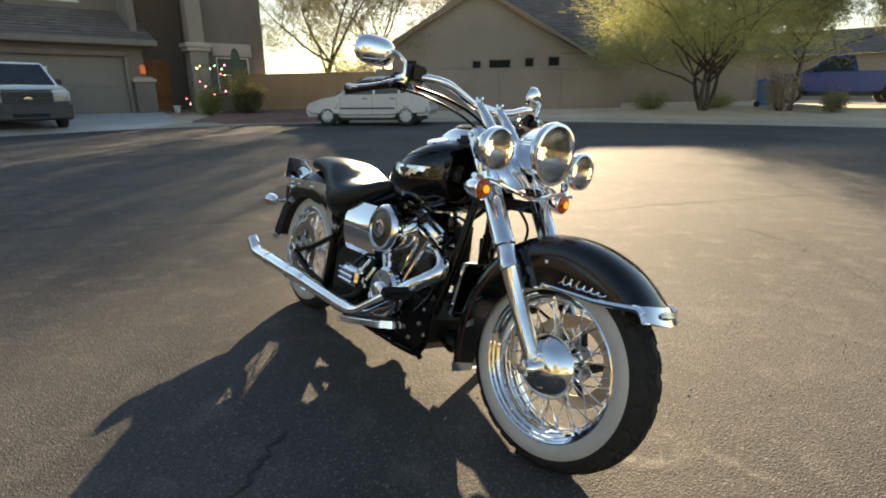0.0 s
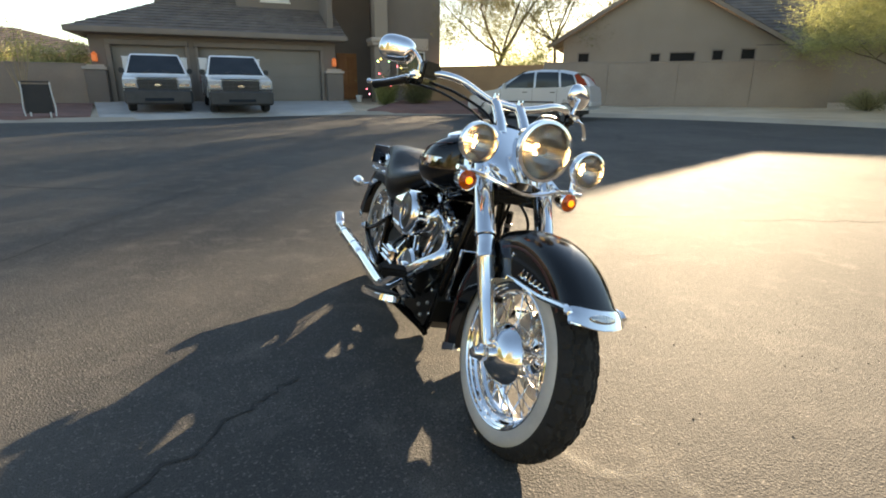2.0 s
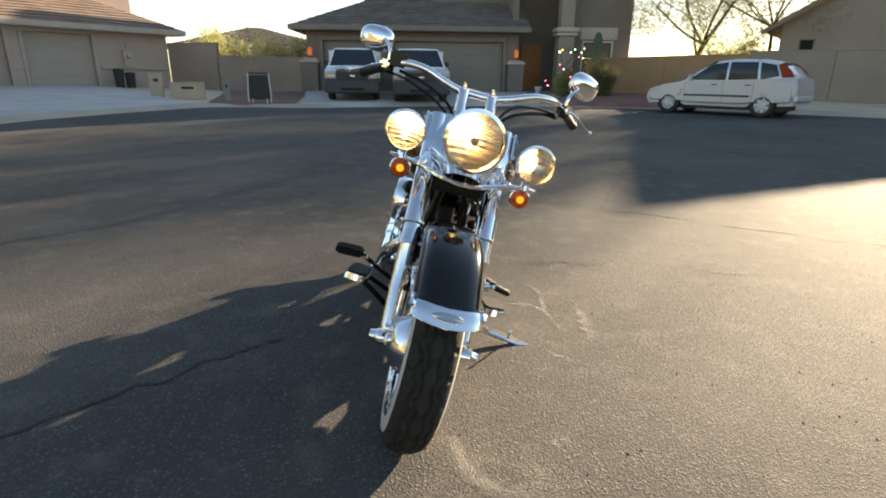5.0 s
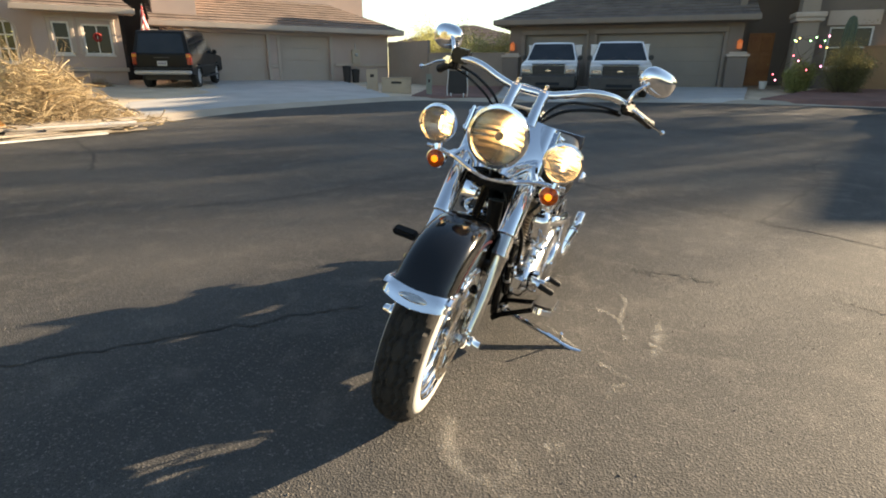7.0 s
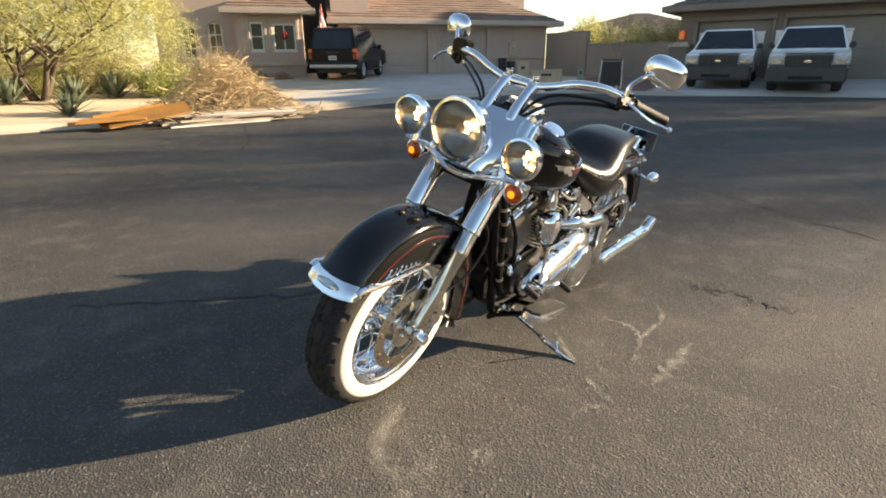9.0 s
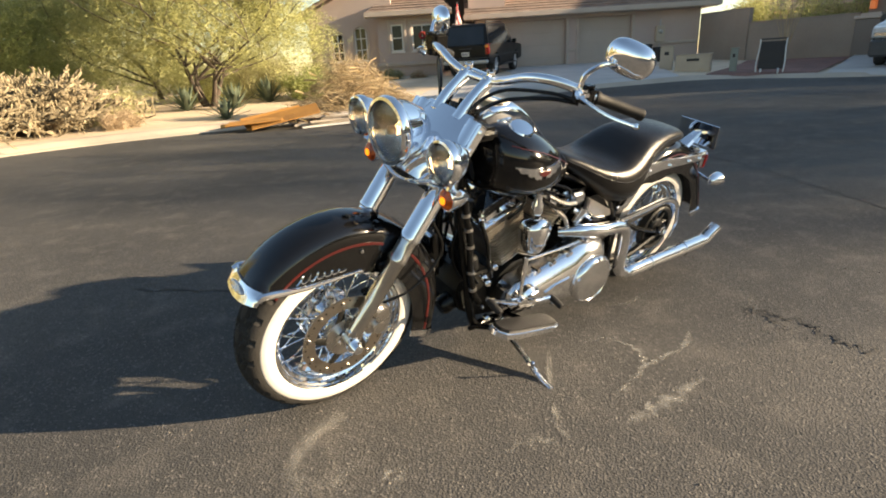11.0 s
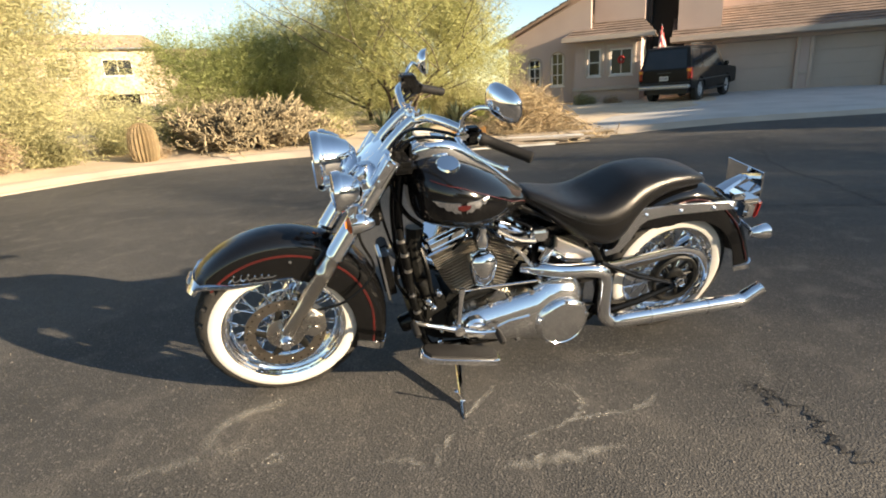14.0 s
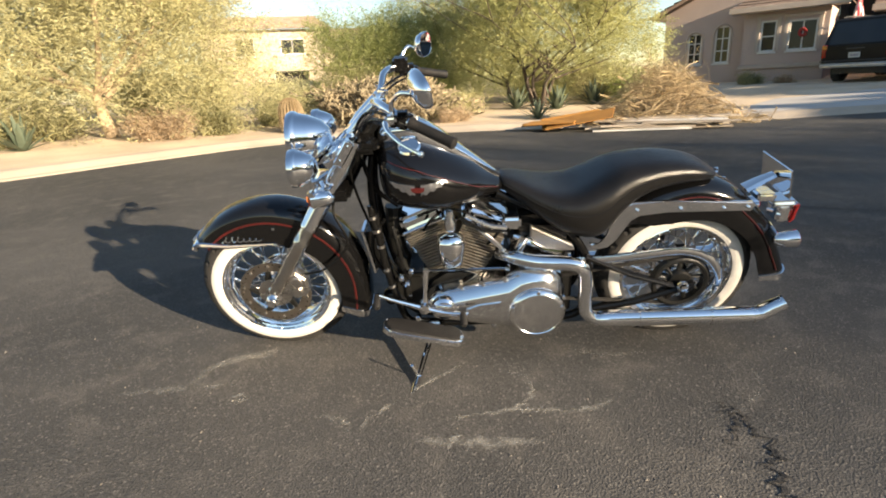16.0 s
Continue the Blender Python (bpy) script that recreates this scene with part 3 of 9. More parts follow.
# ---- house to the north, gable end with four small windows ----
nz = 0.5
north_house = thing("house", pose(0, 28.9, nz), "single-storey taupe stucco house with a low gable roof", "house")
holes = [(1.5, 2.0, 1.86, 2.34), (2.36, 3.53, 1.86, 2.38), (4.2, 4.72, 1.95, 2.46), (5.4, 6.05, 1.98, 2.5), (-1.9, -1.3, 1.9, 2.4)]
bm = B()
opening_wall(bm, -2.6, 7.7, -0.5, 2.55, 0.0, 0.25, holes)
prism(bm, [(-2.6, 2.55), (7.3, 2.55), (7.3, 2.6), (1.8, 5.64), (-2.6, 2.98)], 0.25, side(0.0))
box2(bm, (-2.6, 0.25, -0.5), (-2.35, 9, 2.9))
box2(bm, (7.45, 0.25, -0.5), (7.7, 0.6, 2.7))
box2(bm, (7.7, 0.6, -0.5), (16.5, 0.85, 2.86))
box2(bm, (16.25, 0.85, -0.5), (16.5, 9, 2.6))
slabs("wall", bm, M["stucco"], north_house)
for x0, x1, z0, z1 in holes:
    window(north_house, x0, x1, z0, z1, 0.0, M["trim_dark"], (0, 0), M["screen"], depth=0.14)
bm = B()
tiled_plane(bm, (-3.3, 9.0, 2.75), (-3.3, -0.5, 2.75), (1.8, -0.5, 5.84), (1.8, 9.0, 5.84))
tiled_plane(bm, (8.0, -0.5, 2.35), (8.0, 9.0, 2.35), (1.8, 9.0, 5.84), (1.8, -0.5, 5.84))
tiled_plane(bm, (6.0, 0.0, 2.6), (17.2, 0.0, 2.6), (15.0, 6.0, 6.15), (3.0, 6.0, 6.15))
part("roof", bm, M["tile_grey"], north_house, smooth=0)
bm = B()
for a, b in (((-3.3, -0.5, 2.55), (1.8, -0.5, 5.64)), ((1.8, -0.5, 5.64), (8.0, -0.5, 2.15))):
    loft(bm, [[Vector(a), Vector(a) + Vector((0, 0.05, 0)), Vector(a) + Vector((0, 0.05, 0.2)), Vector(a) + Vector((0, 0, 0.2))],
              [Vector(b), Vector(b) + Vector((0, 0.05, 0)), Vector(b) + Vector((0, 0.05, 0.2)), Vector(b) + Vector((0, 0, 0.2))]])
slabs("fascia", bm, M["trim_dark"], north_house)

# ---- pinkish house to the west, with arched windows and a garage ----
wz = 0.5
west_house = thing("house", pose(-23.3, 0, wz, 0, 0, 90), "pinkish-tan stucco house with arched windows and two garage doors", "house")
# local x runs north, local y runs west (into the house)
bm = B()
arch_a, arch_b = (-3.75, -3.2, 0.85, 2.05), (-2.72, -2.16, 0.85, 2.25)
opening_wall(bm, -4.7, -1.6, -0.5, 2.75, 0.0, 0.25, [arch_a, arch_b])
prism(bm, [(-4.7, 2.75), (-1.0, 2.75), (-1.0, 4.5), (-4.7, 2.85)], 0.25, side(0.0))
box2(bm, (-4.7, 0.25, -0.5), (-4.45, 10, 2.8))
opening_wall(bm, -1.6, 1.1, -0.5, 2.75, -0.5, 0.25, [(-1.02, -0.5, 1.15, 2.25), (-0.12, 0.78, 1.15, 2.2)])
box2(bm, (-1.6, -0.25, -0.5), (-1.35, 0.0, 2.75))
box2(bm, (0.85, -0.25, -0.5), (1.1, 2.4, 2.75))
box2(bm, (-1.0, 1.0, 2.7), (1.1, 1.25, 5.6))
box2(bm, (2.4, 1.9, 2.45), (4.1, 2.15, 6.2))
box2(bm, (2.4, 2.15, 2.45), (2.65, 4.4, 6.2))
box2(bm, (3.85, 2.15, 2.45), (4.1, 4.4, 6.2))
slabs("wall", bm, M["stucco_pink"], west_house)
bm = B()
for s in (arch_a, arch_b):
    # spandrels turn the square heads into arches
    x0, x1, z0, z1 = s
    r = (x1 - x0) / 2
    cx, cz = (x0 + x1) / 2, z1 - r
    arc = [(cx + r * math.cos(a), cz + r * math.sin(a)) for a in np.linspace(0, math.pi, 13)]
    prism(bm, [(x1, z1 + 0.001), (x1, cz), *arc[1:7]], 0.22, side(0.01))
    prism(bm, [(x0, z1 + 0.001), *arc[6:-1], (x0, cz)], 0.22, side(0.01))
slabs("arch_spandrel", bm, M["stucco_pink"], west_house)
warm_glass = tinted("yellowish_window_glass", (0.10, 0.085, 0.045), 0.15)
for s, g in ((arch_a, M["win_glass"]), (arch_b, warm_glass)):
    window(west_house, *s, 0.02, M["trim_white"], (1, 2), g, 0.15)
    x0, x1, z0, z1 = s
    r = (x1 - x0) / 2 + 0.05
    bm = B()
    tube(bm, [(x0 - 0.05, -0.012, z0)] + [((x0 + x1) / 2 + r * math.cos(a), -0.012, z1 - r + 0.05 + r * math.sin(a)) for a in np.linspace(math.pi, 0, 15)] + [(x1 + 0.05, -0.012, z0)], 0.035, 6)
    part("surround", bm, M["trim"], west_house)
for s in ((-1.02, -0.5, 1.15, 2.25), (-0.12, 0.78, 1.15, 2.2)):
    window(west_house, *s, -0.5, M["trim_white"], (0, 1) if s[0] < -0.5 else (1, 0))
    trim_box(west_house, (s[0] - 0.14, -0.54, s[2] - 0.0), (s[0] - 0.006, -0.5, s[3] + 0.1), M["trim"])
    trim_box(west_house, (s[1] + 0.006, -0.54, s[2] - 0.0), (s[1] + 0.14, -0.5, s[3] + 0.1), M["trim"])
    trim_box(west_house, (s[0] - 0.16, -0.56, s[3] + 0.103), (s[1] + 0.16, -0.5, s[3] + 0.22), M["trim"])
trim_box(west_house, (-1.68, -0.58, 0.55), (1.18, -0.5, 0.7), M["trim"])
wreath = B()
tube(wreath, [(0.33 + 0.10 * math.cos(a), -0.53, 1.75 + 0.11 * math.sin(a)) for a in np.linspace(0, 6.0, 22)], 0.05, 8, closed=False)
part("wreath", wreath, surf("red_wreath", (0.35, 0.02, 0.02), (0.2, 0.015, 0.01), scale=20, rough=0.7, bump=1.0), west_house, "red wreath hung on the window")
# deep entry between the bay and the garage, its shade put into the wall colour
bm = B()
box2(bm, (1.1, 3.6, -0.5), (2.7, 3.8, 5.8))
box2(bm, (1.1, 1.2, 5.6), (2.4, 3.8, 5.8))
box2(bm, (1.102, 2.42, -0.5), (1.3, 3.6, 5.6))
slabs("entry_recess", bm, M["dark"], west_house, "recessed entry with its shade painted in as near-black walls")
# garage block
gx0, gx1 = 2.7, 13.0
bm = B()
opening_wall(bm, gx0, gx1, -0.5, 2.45, 1.7, 0.25, [(2.95, 6.9, -0.5, 2.2), (7.5, 9.9, -0.5, 2.2)])
box2(bm, (gx0, 1.95, -0.5), (gx0 + 0.25, 10, 2.45))
box2(bm, (gx1 - 0.25, 1.95, -0.5), (gx1, 10, 2.45))
slabs("garage_wall", bm, M["stucco_pink"], west_house)
# flat dark panel in place of the unlit space behind the doors
bm = B()
box2(bm, (2.955, 2.2, -0.45), (12.74, 2.3, 2.44))
part("garage_interior", bm, M["dark"], west_house)
garage_door(west_house, 2.95, 6.9, 2.2, 1.74, M["garage"])
garage_door(west_house, 7.5, 9.9, 2.2, 1.74, M["garage"])
for x0, x1 in ((2.8, 2.95), (6.9, 7.04), (7.36, 7.5), (9.9, 10.04)):
    trim_box(west_house, (x0, 1.65, -0.4), (x1, 1.7, 2.2), M["trim"])
trim_box(west_house, (2.8, 1.64, 2.203), (10.04, 1.7, 2.36), M["trim"])
trim_box(west_house, (7.04, 1.66, 0.75), (7.36, 1.7, 0.9), M["trim"])
trim_box(west_house, (10.1, 1.62, 0.85), (12.9, 1.7, 0.98), M["trim"])
bm = B()
tiled_plane(bm, (gx0 - 0.5, 1.1, 2.55), (gx1 + 0.6, 1.1, 2.55), (gx1 - 3.0, 5.4, 4.3), (gx0 - 0.5, 5.4, 4.3))
tiled_plane(bm, (gx1 + 0.6, 1.1, 2.55), (gx1 + 0.6, 10.0, 2.55), (gx1 - 3.0, 7.0, 4.3), (gx1 - 3.0, 5.4, 4.3))
tiled_plane(bm, (-5.3, -0.5, 2.75), (-5.3, 9.0, 2.75), (-0.9, 9.0, 4.75), (-0.9, -0.5, 4.75))
tiled_plane(bm, (-2.0, -1.0, 2.72), (1.6, -1.0, 2.72), (1.0, 1.2, 3.5), (-1.4, 1.2, 3.5))
tiled_plane(bm, (1.6, -1.0, 2.72), (1.6, 2.0, 2.72), (1.0, 2.0, 3.5), (1.0, 1.2, 3.5))
part("roof", bm, M["tile"], west_house, smooth=0)
bm = B()
box2(bm, (gx0 - 0.55, 1.04, 2.36), (gx1 + 0.65, 1.1, 2.57), 0.01)
box2(bm, (gx0 - 0.5, 1.1, 2.34), (gx1 + 0.6, 1.7, 2.38))
box2(bm, (gx1 + 0.58, 1.1, 2.36), (gx1 + 0.65, 10, 2.57), 0.01)
box2(bm, (-2.05, -1.06, 2.55), (1.65, -1.0, 2.74), 0.01)
box2(bm, (-2.0, -1.0, 2.55), (1.6, -0.5, 2.59))
slabs("fascia", bm, M["trim"], west_house)
bm = B()
box2(bm, (-1.3, 4.4, 2.9), (12.8, 4.65, 6.4))
slabs("upper_wall", bm, M["stucco_pink"], west_house)

# ---- garden walls ----
def garden_wall(name, a, b, h, mat, label, t=0.2, cap=True):
    a, b = Vector((*a, 0)), Vector((*b, 0))
    z = min(ground_z(a.x, a.y), ground_z(b.x, b.y))
    d = b - a
    w = thing(name, pose(a.x, a.y, z, 0, 0, math.degrees(math.atan2(d.y, d.x))), label, "garden wall", "", "structure")
    bm = B()
    n = max(int(d.length / 2.4), 1)
    for i in range(n):
        box2(bm, (d.length * i / n + 0.004, -t / 2, -0.3), (d.length * (i + 1) / n - 0.004, t / 2, h), 0.008)
    part("panel", bm, mat, w)
    if cap:
        bm = B()
        box2(bm, (0, -t / 2 - 0.02, h), (d.length, t / 2 + 0.02, h + 0.06), 0.015)
        part("cap", bm, mat, w)
    return w


garden_wall("wall_north", (-3.0, 25.2), (8.1, 25.2), 1.7, M["block"], "plain taupe masonry garden wall")
garden_wall("wall_northwest", (-9.9, 26.9), (-3.0, 25.2), 1.6, M["block_lit"], "masonry garden wall beside the entry bed, painted in a lit orange-tan")
garden_wall("wall_west_high", (-25.0, 13.1), (-22.4, 14.0), 2.0, M["block"], "tall taupe masonry yard wall beside the garage")
garden_wall("wall_west_low", (-22.4, 14.0), (-19.7, 16.6), 1.45, M["block"], "low taupe masonry yard wall between the two houses")

# ---------------- cracks and scuffs in the road ----------------
def scuff_mat():
    m = bpy.data.materials.new("pale_scuff")
    m.use_nodes = True
    n, l = m.node_tree.nodes, m.node_tree.links
    b = n["Principled BSDF"]
    b.inputs["Base Color"].default_value, b.inputs["Roughness"].default_value = (0.50, 0.475, 0.42, 1), 0.9
    tc, no, mr, tr, mx = n.new("ShaderNodeTexCoord"), n.new("ShaderNodeTexNoise"), n.new("ShaderNodeMapRange"), n.new("ShaderNodeBsdfTransparent"), n.new("ShaderNodeMixShader")
    no.inputs["Scale"].default_value, no.inputs["Detail"].default_value = 16.0, 9.0
    mr.inputs["From Min"].default_value, mr.inputs["From Max"].default_value = 0.30, 0.75
    mr.inputs["To Max"].default_value = 0.66
    l.new(tc.outputs["Object"], no.inputs["Vector"])
    l.new(no.outputs["Fac"], mr.inputs["Value"])
    fade, mul = n.new("ShaderNodeAttribute"), n.new("ShaderNodeMath")
    fade.attribute_name, mul.operation = "fade", "MULTIPLY"
    l.new(mr.outputs[0], mul.inputs[0])
    l.new(fade.outputs["Fac"], mul.inputs[1])
    l.new(mul.outputs[0], mx.inputs[0])
    l.new(tr.outputs[0], mx.inputs[1])
    l.new(b.outputs[0], mx.inputs[2])
    l.new(mx.outputs[0], n["Material Output"].inputs["Surface"])
    return m


SCUFF = scuff_mat()
MARKS = [
    ("crack", [(-3.7, 4.41), (-2.86, 4.56), (-1.51, 4.64), (-0.42, 4.74), (1.25, 4.93), (2.33, 5.24), (3.93, 5.63)], 0.016),
    ("crack", [(2.46, 4.24), (2.57, 3.58), (2.46, 2.81)], 0.012),
    ("crack", [(-0.74, 0.07), (-0.67, 0.58), (-0.61, 1.22), (-0.55, 1.56)], 0.012),
    ("crack", [(-9.2, 4.1), (-6.6, 3.9), (-4.7, 4.25), (-3.7, 4.41)], 0.026),
    ("crack", [(-3.2, 0.93), (-3.1, 1.93), (-3.5, 3.24), (-3.7, 4.41)], 0.016),
    ("crack", [(-0.23, 3.06), (-0.17, 3.15), (-0.04, 3.25), (0.09, 3.29), (0.16, 3.36)], 0.014),
    ("crack", [(-0.23, 3.09), (-0.15, 3.13), (-0.02, 3.15)], 0.009),
    ("crack", [(-8.7, 0.0), (-6.9, 0.27), (-5.6, 0.27)], 0.03),
    ("crack", [(-12.0, 6.0), (-9.0, 8.5), (-6.0, 9.6), (-2.5, 10.4)], 0.03),
    ("crack", [(-1.75, 8.42), (-1.3, 7.23), (-0.95, 6.62), (-0.76, 5.94), (-0.45, 4.75)], 0.03),
    ("crack", [(0.57, 3.67), (0.64, 3.66), (0.77, 3.68), (0.95, 3.8)], 0.012),
    ("scuff", [(0.52, 2.35), (0.45, 2.47), (0.38, 2.58), (0.28, 2.70)], 0.038),
    ("scuff", [(0.49, 2.44), (0.44, 2.46), (0.40, 2.45)], 0.016),
    ("scuff", [(-0.10, 2.79), (0.03, 2.74), (0.11, 2.66), (0.17, 2.56)], 0.024, 0.8),
    ("scuff", [(0.13, 2.62), (0.17, 2.57), (0.20, 2.52)], 0.018),
    ("scuff", [(0.39, 2.16), (0.51, 2.16), (0.61, 2.17)], 0.020),
    ("scuff", [(0.61, 2.18), (0.58, 2.08), (0.63, 1.98)], 0.020),
    ("scuff", [(0.05, 2.21), (0.17, 2.18), (0.33, 2.17)], 0.020),
    ("scuff", [(0.50, 1.49), (0.44, 1.46), (0.51, 1.41), (0.62, 1.38), (0.73, 1.40), (0.80, 1.45)], 0.05, 0.7),
    ("scuff", [(0.67, 1.68), (0.73, 1.64)], 0.016),
    ("scuff", [(0.01, 2.32), (0.00, 2.44), (0.09, 2.53), (0.20, 2.52), (0.29, 2.44), (0.40, 2.36)], 0.020, 0.8),
    ("scuff", [(-0.62, 3.04), (-0.42, 3.15), (-0.23, 3.13), (-0.06, 3.02)], 0.016, 0.3),
    ("scuff", [(0.98, 1.26), (0.84, 1.38), (0.65, 1.59)], 0.045, 0.45),
    ("scuff", [(0.79, 1.66), (0.66, 1.71)], 0.026, 0.4),
    ("scuff", [(-0.46, 2.76), (-0.34, 2.64), (-0.28, 2.47)], 0.026, 0.5),
    ("scuff", [(0.30, 2.42), (0.36, 2.41)], 0.014),
]
mk = random.Random(77)
for kind_, pts, wid, *weak in MARKS:
    path = smooth_path([(x, y, 0) for x, y in pts], 10 if kind_ == "crack" else 8)
    vs, fs, fades = [], [], []
    for i, p in enumerate(path):
        d = (path[min(i + 1, len(path) - 1)] - path[max(i - 1, 0)]).normalized()
        s = Vector((-d.y, d.x, 0))
        j = s * mk.gauss(0, 0.018 if kind_ == "crack" else 0.006)
        w = wid * (mk.uniform(0.4, 1.7) if kind_ == "crack" else math.sin(math.pi * (i + 0.3) / len(path)) ** 0.5 * mk.uniform(0.7, 1.1))
        across = (0.5, -0.5) if kind_ == "crack" else (1.0, 0.5, 0.0, -0.5, -1.0)
        for a in across:
            q = p + j + s * w * a
            vs.append((q.x, q.y, road_z(q.x, q.y) + (0.0035 if kind_ == "crack" else 0.0045)))
            fades.append((weak[0] if weak else 1.0) * (1 - abs(a)) * math.sin(math.pi * (i + 0.05) / (len(path) - 0.9)) ** 0.7)
    m = len(across)
    for i in range(len(path) - 1):
        for b in range(m - 1):
            fs.append((m * i + b, m * i + b + 1, m * (i + 1) + b + 1, m * (i + 1) + b))
    mark = raw_part(kind_, vs, fs, M["crack"] if kind_ == "crack" else SCUFF, road)
    if kind_ == "scuff":
        mark.data.attributes.new("fade", "FLOAT", "POINT").data.foreach_set("value", fades)
# a crumbled patch behind the motorcycle
vs, fs = [(-0.16, 3.09, 0.004)], []
for k in range(22):
    a = 2 * math.pi * k / 22
    r = 0.075 * mk.uniform(0.5, 1.25)
    vs.append((-0.16 + r * math.cos(a), 3.09 + 1.25 * r * math.sin(a), 0.004))
    fs.append((0, k + 1, (k + 1) % 22 + 1))
raw_part("crumbled_patch", vs, fs, surf("crumbled_asphalt", (0.02, 0.019, 0.018), (0.11, 0.1, 0.09), scale=40, fine=200, rough=0.9, bump=1.0, bump_scale=90, spread=0.12), road)
# loose grit
gv, gf = [], []
for k in range(500):
    x, y = mk.uniform(-1.5, 2.6), mk.uniform(-0.4, 4.5)
    r = mk.uniform(0.002, 0.006)
    o = len(gv)
    z = road_z(x, y)
    a = mk.uniform(0, 6.28)
    for q in range(4):
        gv.append((x + r * math.cos(a + q * 1.57) * mk.uniform(0.6, 1.2), y + r * math.sin(a + q * 1.57) * mk.uniform(0.6, 1.2), z + 0.0005))
    gv.append((x, y, z + r * 0.9))
    gf += [(o + q, o + (q + 1) % 4, o + 4) for q in range(4)]
raw_part("loose_grit", gv, gf, surf("grit", (0.20, 0.18, 0.15), (0.09, 0.08, 0.075), scale=50, rough=0.9, per_island=0.4), road)["kind"] = "stuff"

# ---------------- parked vehicles ----------------
V = dict(
    white=surf("white_car_paint", (0.82, 0.82, 0.81), (0.77, 0.77, 0.76), scale=1.5, rough=0.3, coat=1.0),
    black=surf("black_car_paint", (0.007, 0.007, 0.008), (0.011, 0.011, 0.012), scale=1.5, rough=0.4, coat=0.0, spec=0.22),
    silver=surf("silver_car_paint", (0.52, 0.54, 0.58), (0.47, 0.49, 0.53), scale=1.5, rough=0.3, metal=0.3, coat=0.5),
    blue=surf("dark_blue_car_paint", (0.010, 0.045, 0.22), (0.008, 0.036, 0.17), scale=1.5, rough=0.3, coat=0.2, spec=0.35),
    plastic=surf("dark_grey_plastic", (0.03, 0.03, 0.031), (0.045, 0.044, 0.043), scale=5, rough=0.6, bump=0.1),
    glass=surf("car_glass", (0.018, 0.023, 0.03), (0.028, 0.034, 0.042), scale=1.5, rough=0.06, rough_var=0.02, spec=0.3),
    bumper=surf("grey_bumper_plastic", (0.06, 0.06, 0.063), (0.045, 0.045, 0.047), scale=5, rough=0.6, bump=0.1),
    tyre=surf("car_tyre", (0.02, 0.02, 0.02), (0.035, 0.033, 0.03), scale=6, rough=0.85, bump=0.3),
    rim=surf("car_wheel_alloy", (0.62, 0.62, 0.62), (0.5, 0.5, 0.5), scale=8, rough=0.4, metal=0.5),
    lamp=surf("headlamp_lens", (0.62, 0.63, 0.64), (0.42, 0.43, 0.45), scale=20, rough=0.1, coat=1.0),
    red=surf("tail_lamp_lens", (0.30, 0.006, 0.008), (0.22, 0.005, 0.006), scale=20, rough=0.15, coat=1.0),
    amber=surf("side_lamp_lens", (0.6, 0.2, 0.03), rough=0.2, coat=1.0),
    chrome=surf("car_bright_metal", (0.7, 0.7, 0.7), (0.6, 0.6, 0.6), scale=6, rough=0.15, metal=1.0),
    plate=surf("plate_white", (0.6, 0.6, 0.58), rough=0.5),
    bar=surf("plate_writing", (0.1, 0.08, 0.16), rough=0.5),
)


def stand_on(x, y, heading, wheelbase):
    """Pose of a vehicle whose wheels rest on the sloping ground."""
    h = Vector((math.cos(radians(heading)), math.sin(radians(heading)), 0))
    def gz(p):
        d = kerb_gap(p.x, p.y)
        return road_z(p.x, p.y) + (rise(d) + 0.05 if d > 0.2 else 0.0)
    a, b = Vector((x, y, 0)) + h * wheelbase / 2, Vector((x, y, 0)) - h * wheelbase / 2
    za, zb = gz(a), gz(b)
    return pose(x, y, (za + zb) / 2, 0, 0, heading) @ pose(0, 0, 0, 0, -math.degrees(math.atan2(za - zb, wheelbase)), 0)


def car_wheel(parent, x, y, r, w=0.2, spokes=5):
    s = 1 if y > 0 else -1
    bm = B()
    lathe(bm, [(r * 0.64, -w / 2), (r * 0.9, -w / 2), (r, -w * 0.32), (r, w * 0.32), (r * 0.9, w / 2), (r * 0.64, w / 2)], 32, axis((x, y - s * w / 2, r), (0, s, 0)), close=True)
    wh = part("wheel", bm, V["tyre"], parent, "black tyre on an alloy wheel")
    bm = B()
    lathe(bm, [(r * 0.66, w * 0.5), (r * 0.66, w * 0.42), (r * 0.58, w * 0.30), (r * 0.50, w * 0.05), (0, w * 0.05)], 24, axis((x, y - s * w / 2, r), (0, s, 0)))
    for k in range(spokes):
        a = 2 * math.pi * k / spokes
        tube(bm, [(x + r * 0.1 * math.cos(a), y - s * w * 0.10, r + r * 0.1 * math.sin(a)), (x + r * 0.62 * math.cos(a), y - s * w * 0.08, r + r * 0.62 * math.sin(a))], [r * 0.15, r * 0.11], 6, flat=0.35, up=(0, 1, 0))
    lathe(bm, [(r * 0.16, w * 0.3), (r * 0.16, w * 0.46), (0, w * 0.48)], 12, axis((x, y - s * w / 2, r), (0, s, 0)))
    part("rim", bm, V["rim"], wh)
    return wh


def arch(cx, r, zc, z0, n=9):
    """Points of a wheel arch opening, from front to rear, in a profile that runs backwards along the bottom."""
    a0 = math.asin((z0 - zc) / r)
    return [(cx + r * math.cos(a), zc + r * math.sin(a)) for a in np.linspace(a0, math.pi - a0, n)]


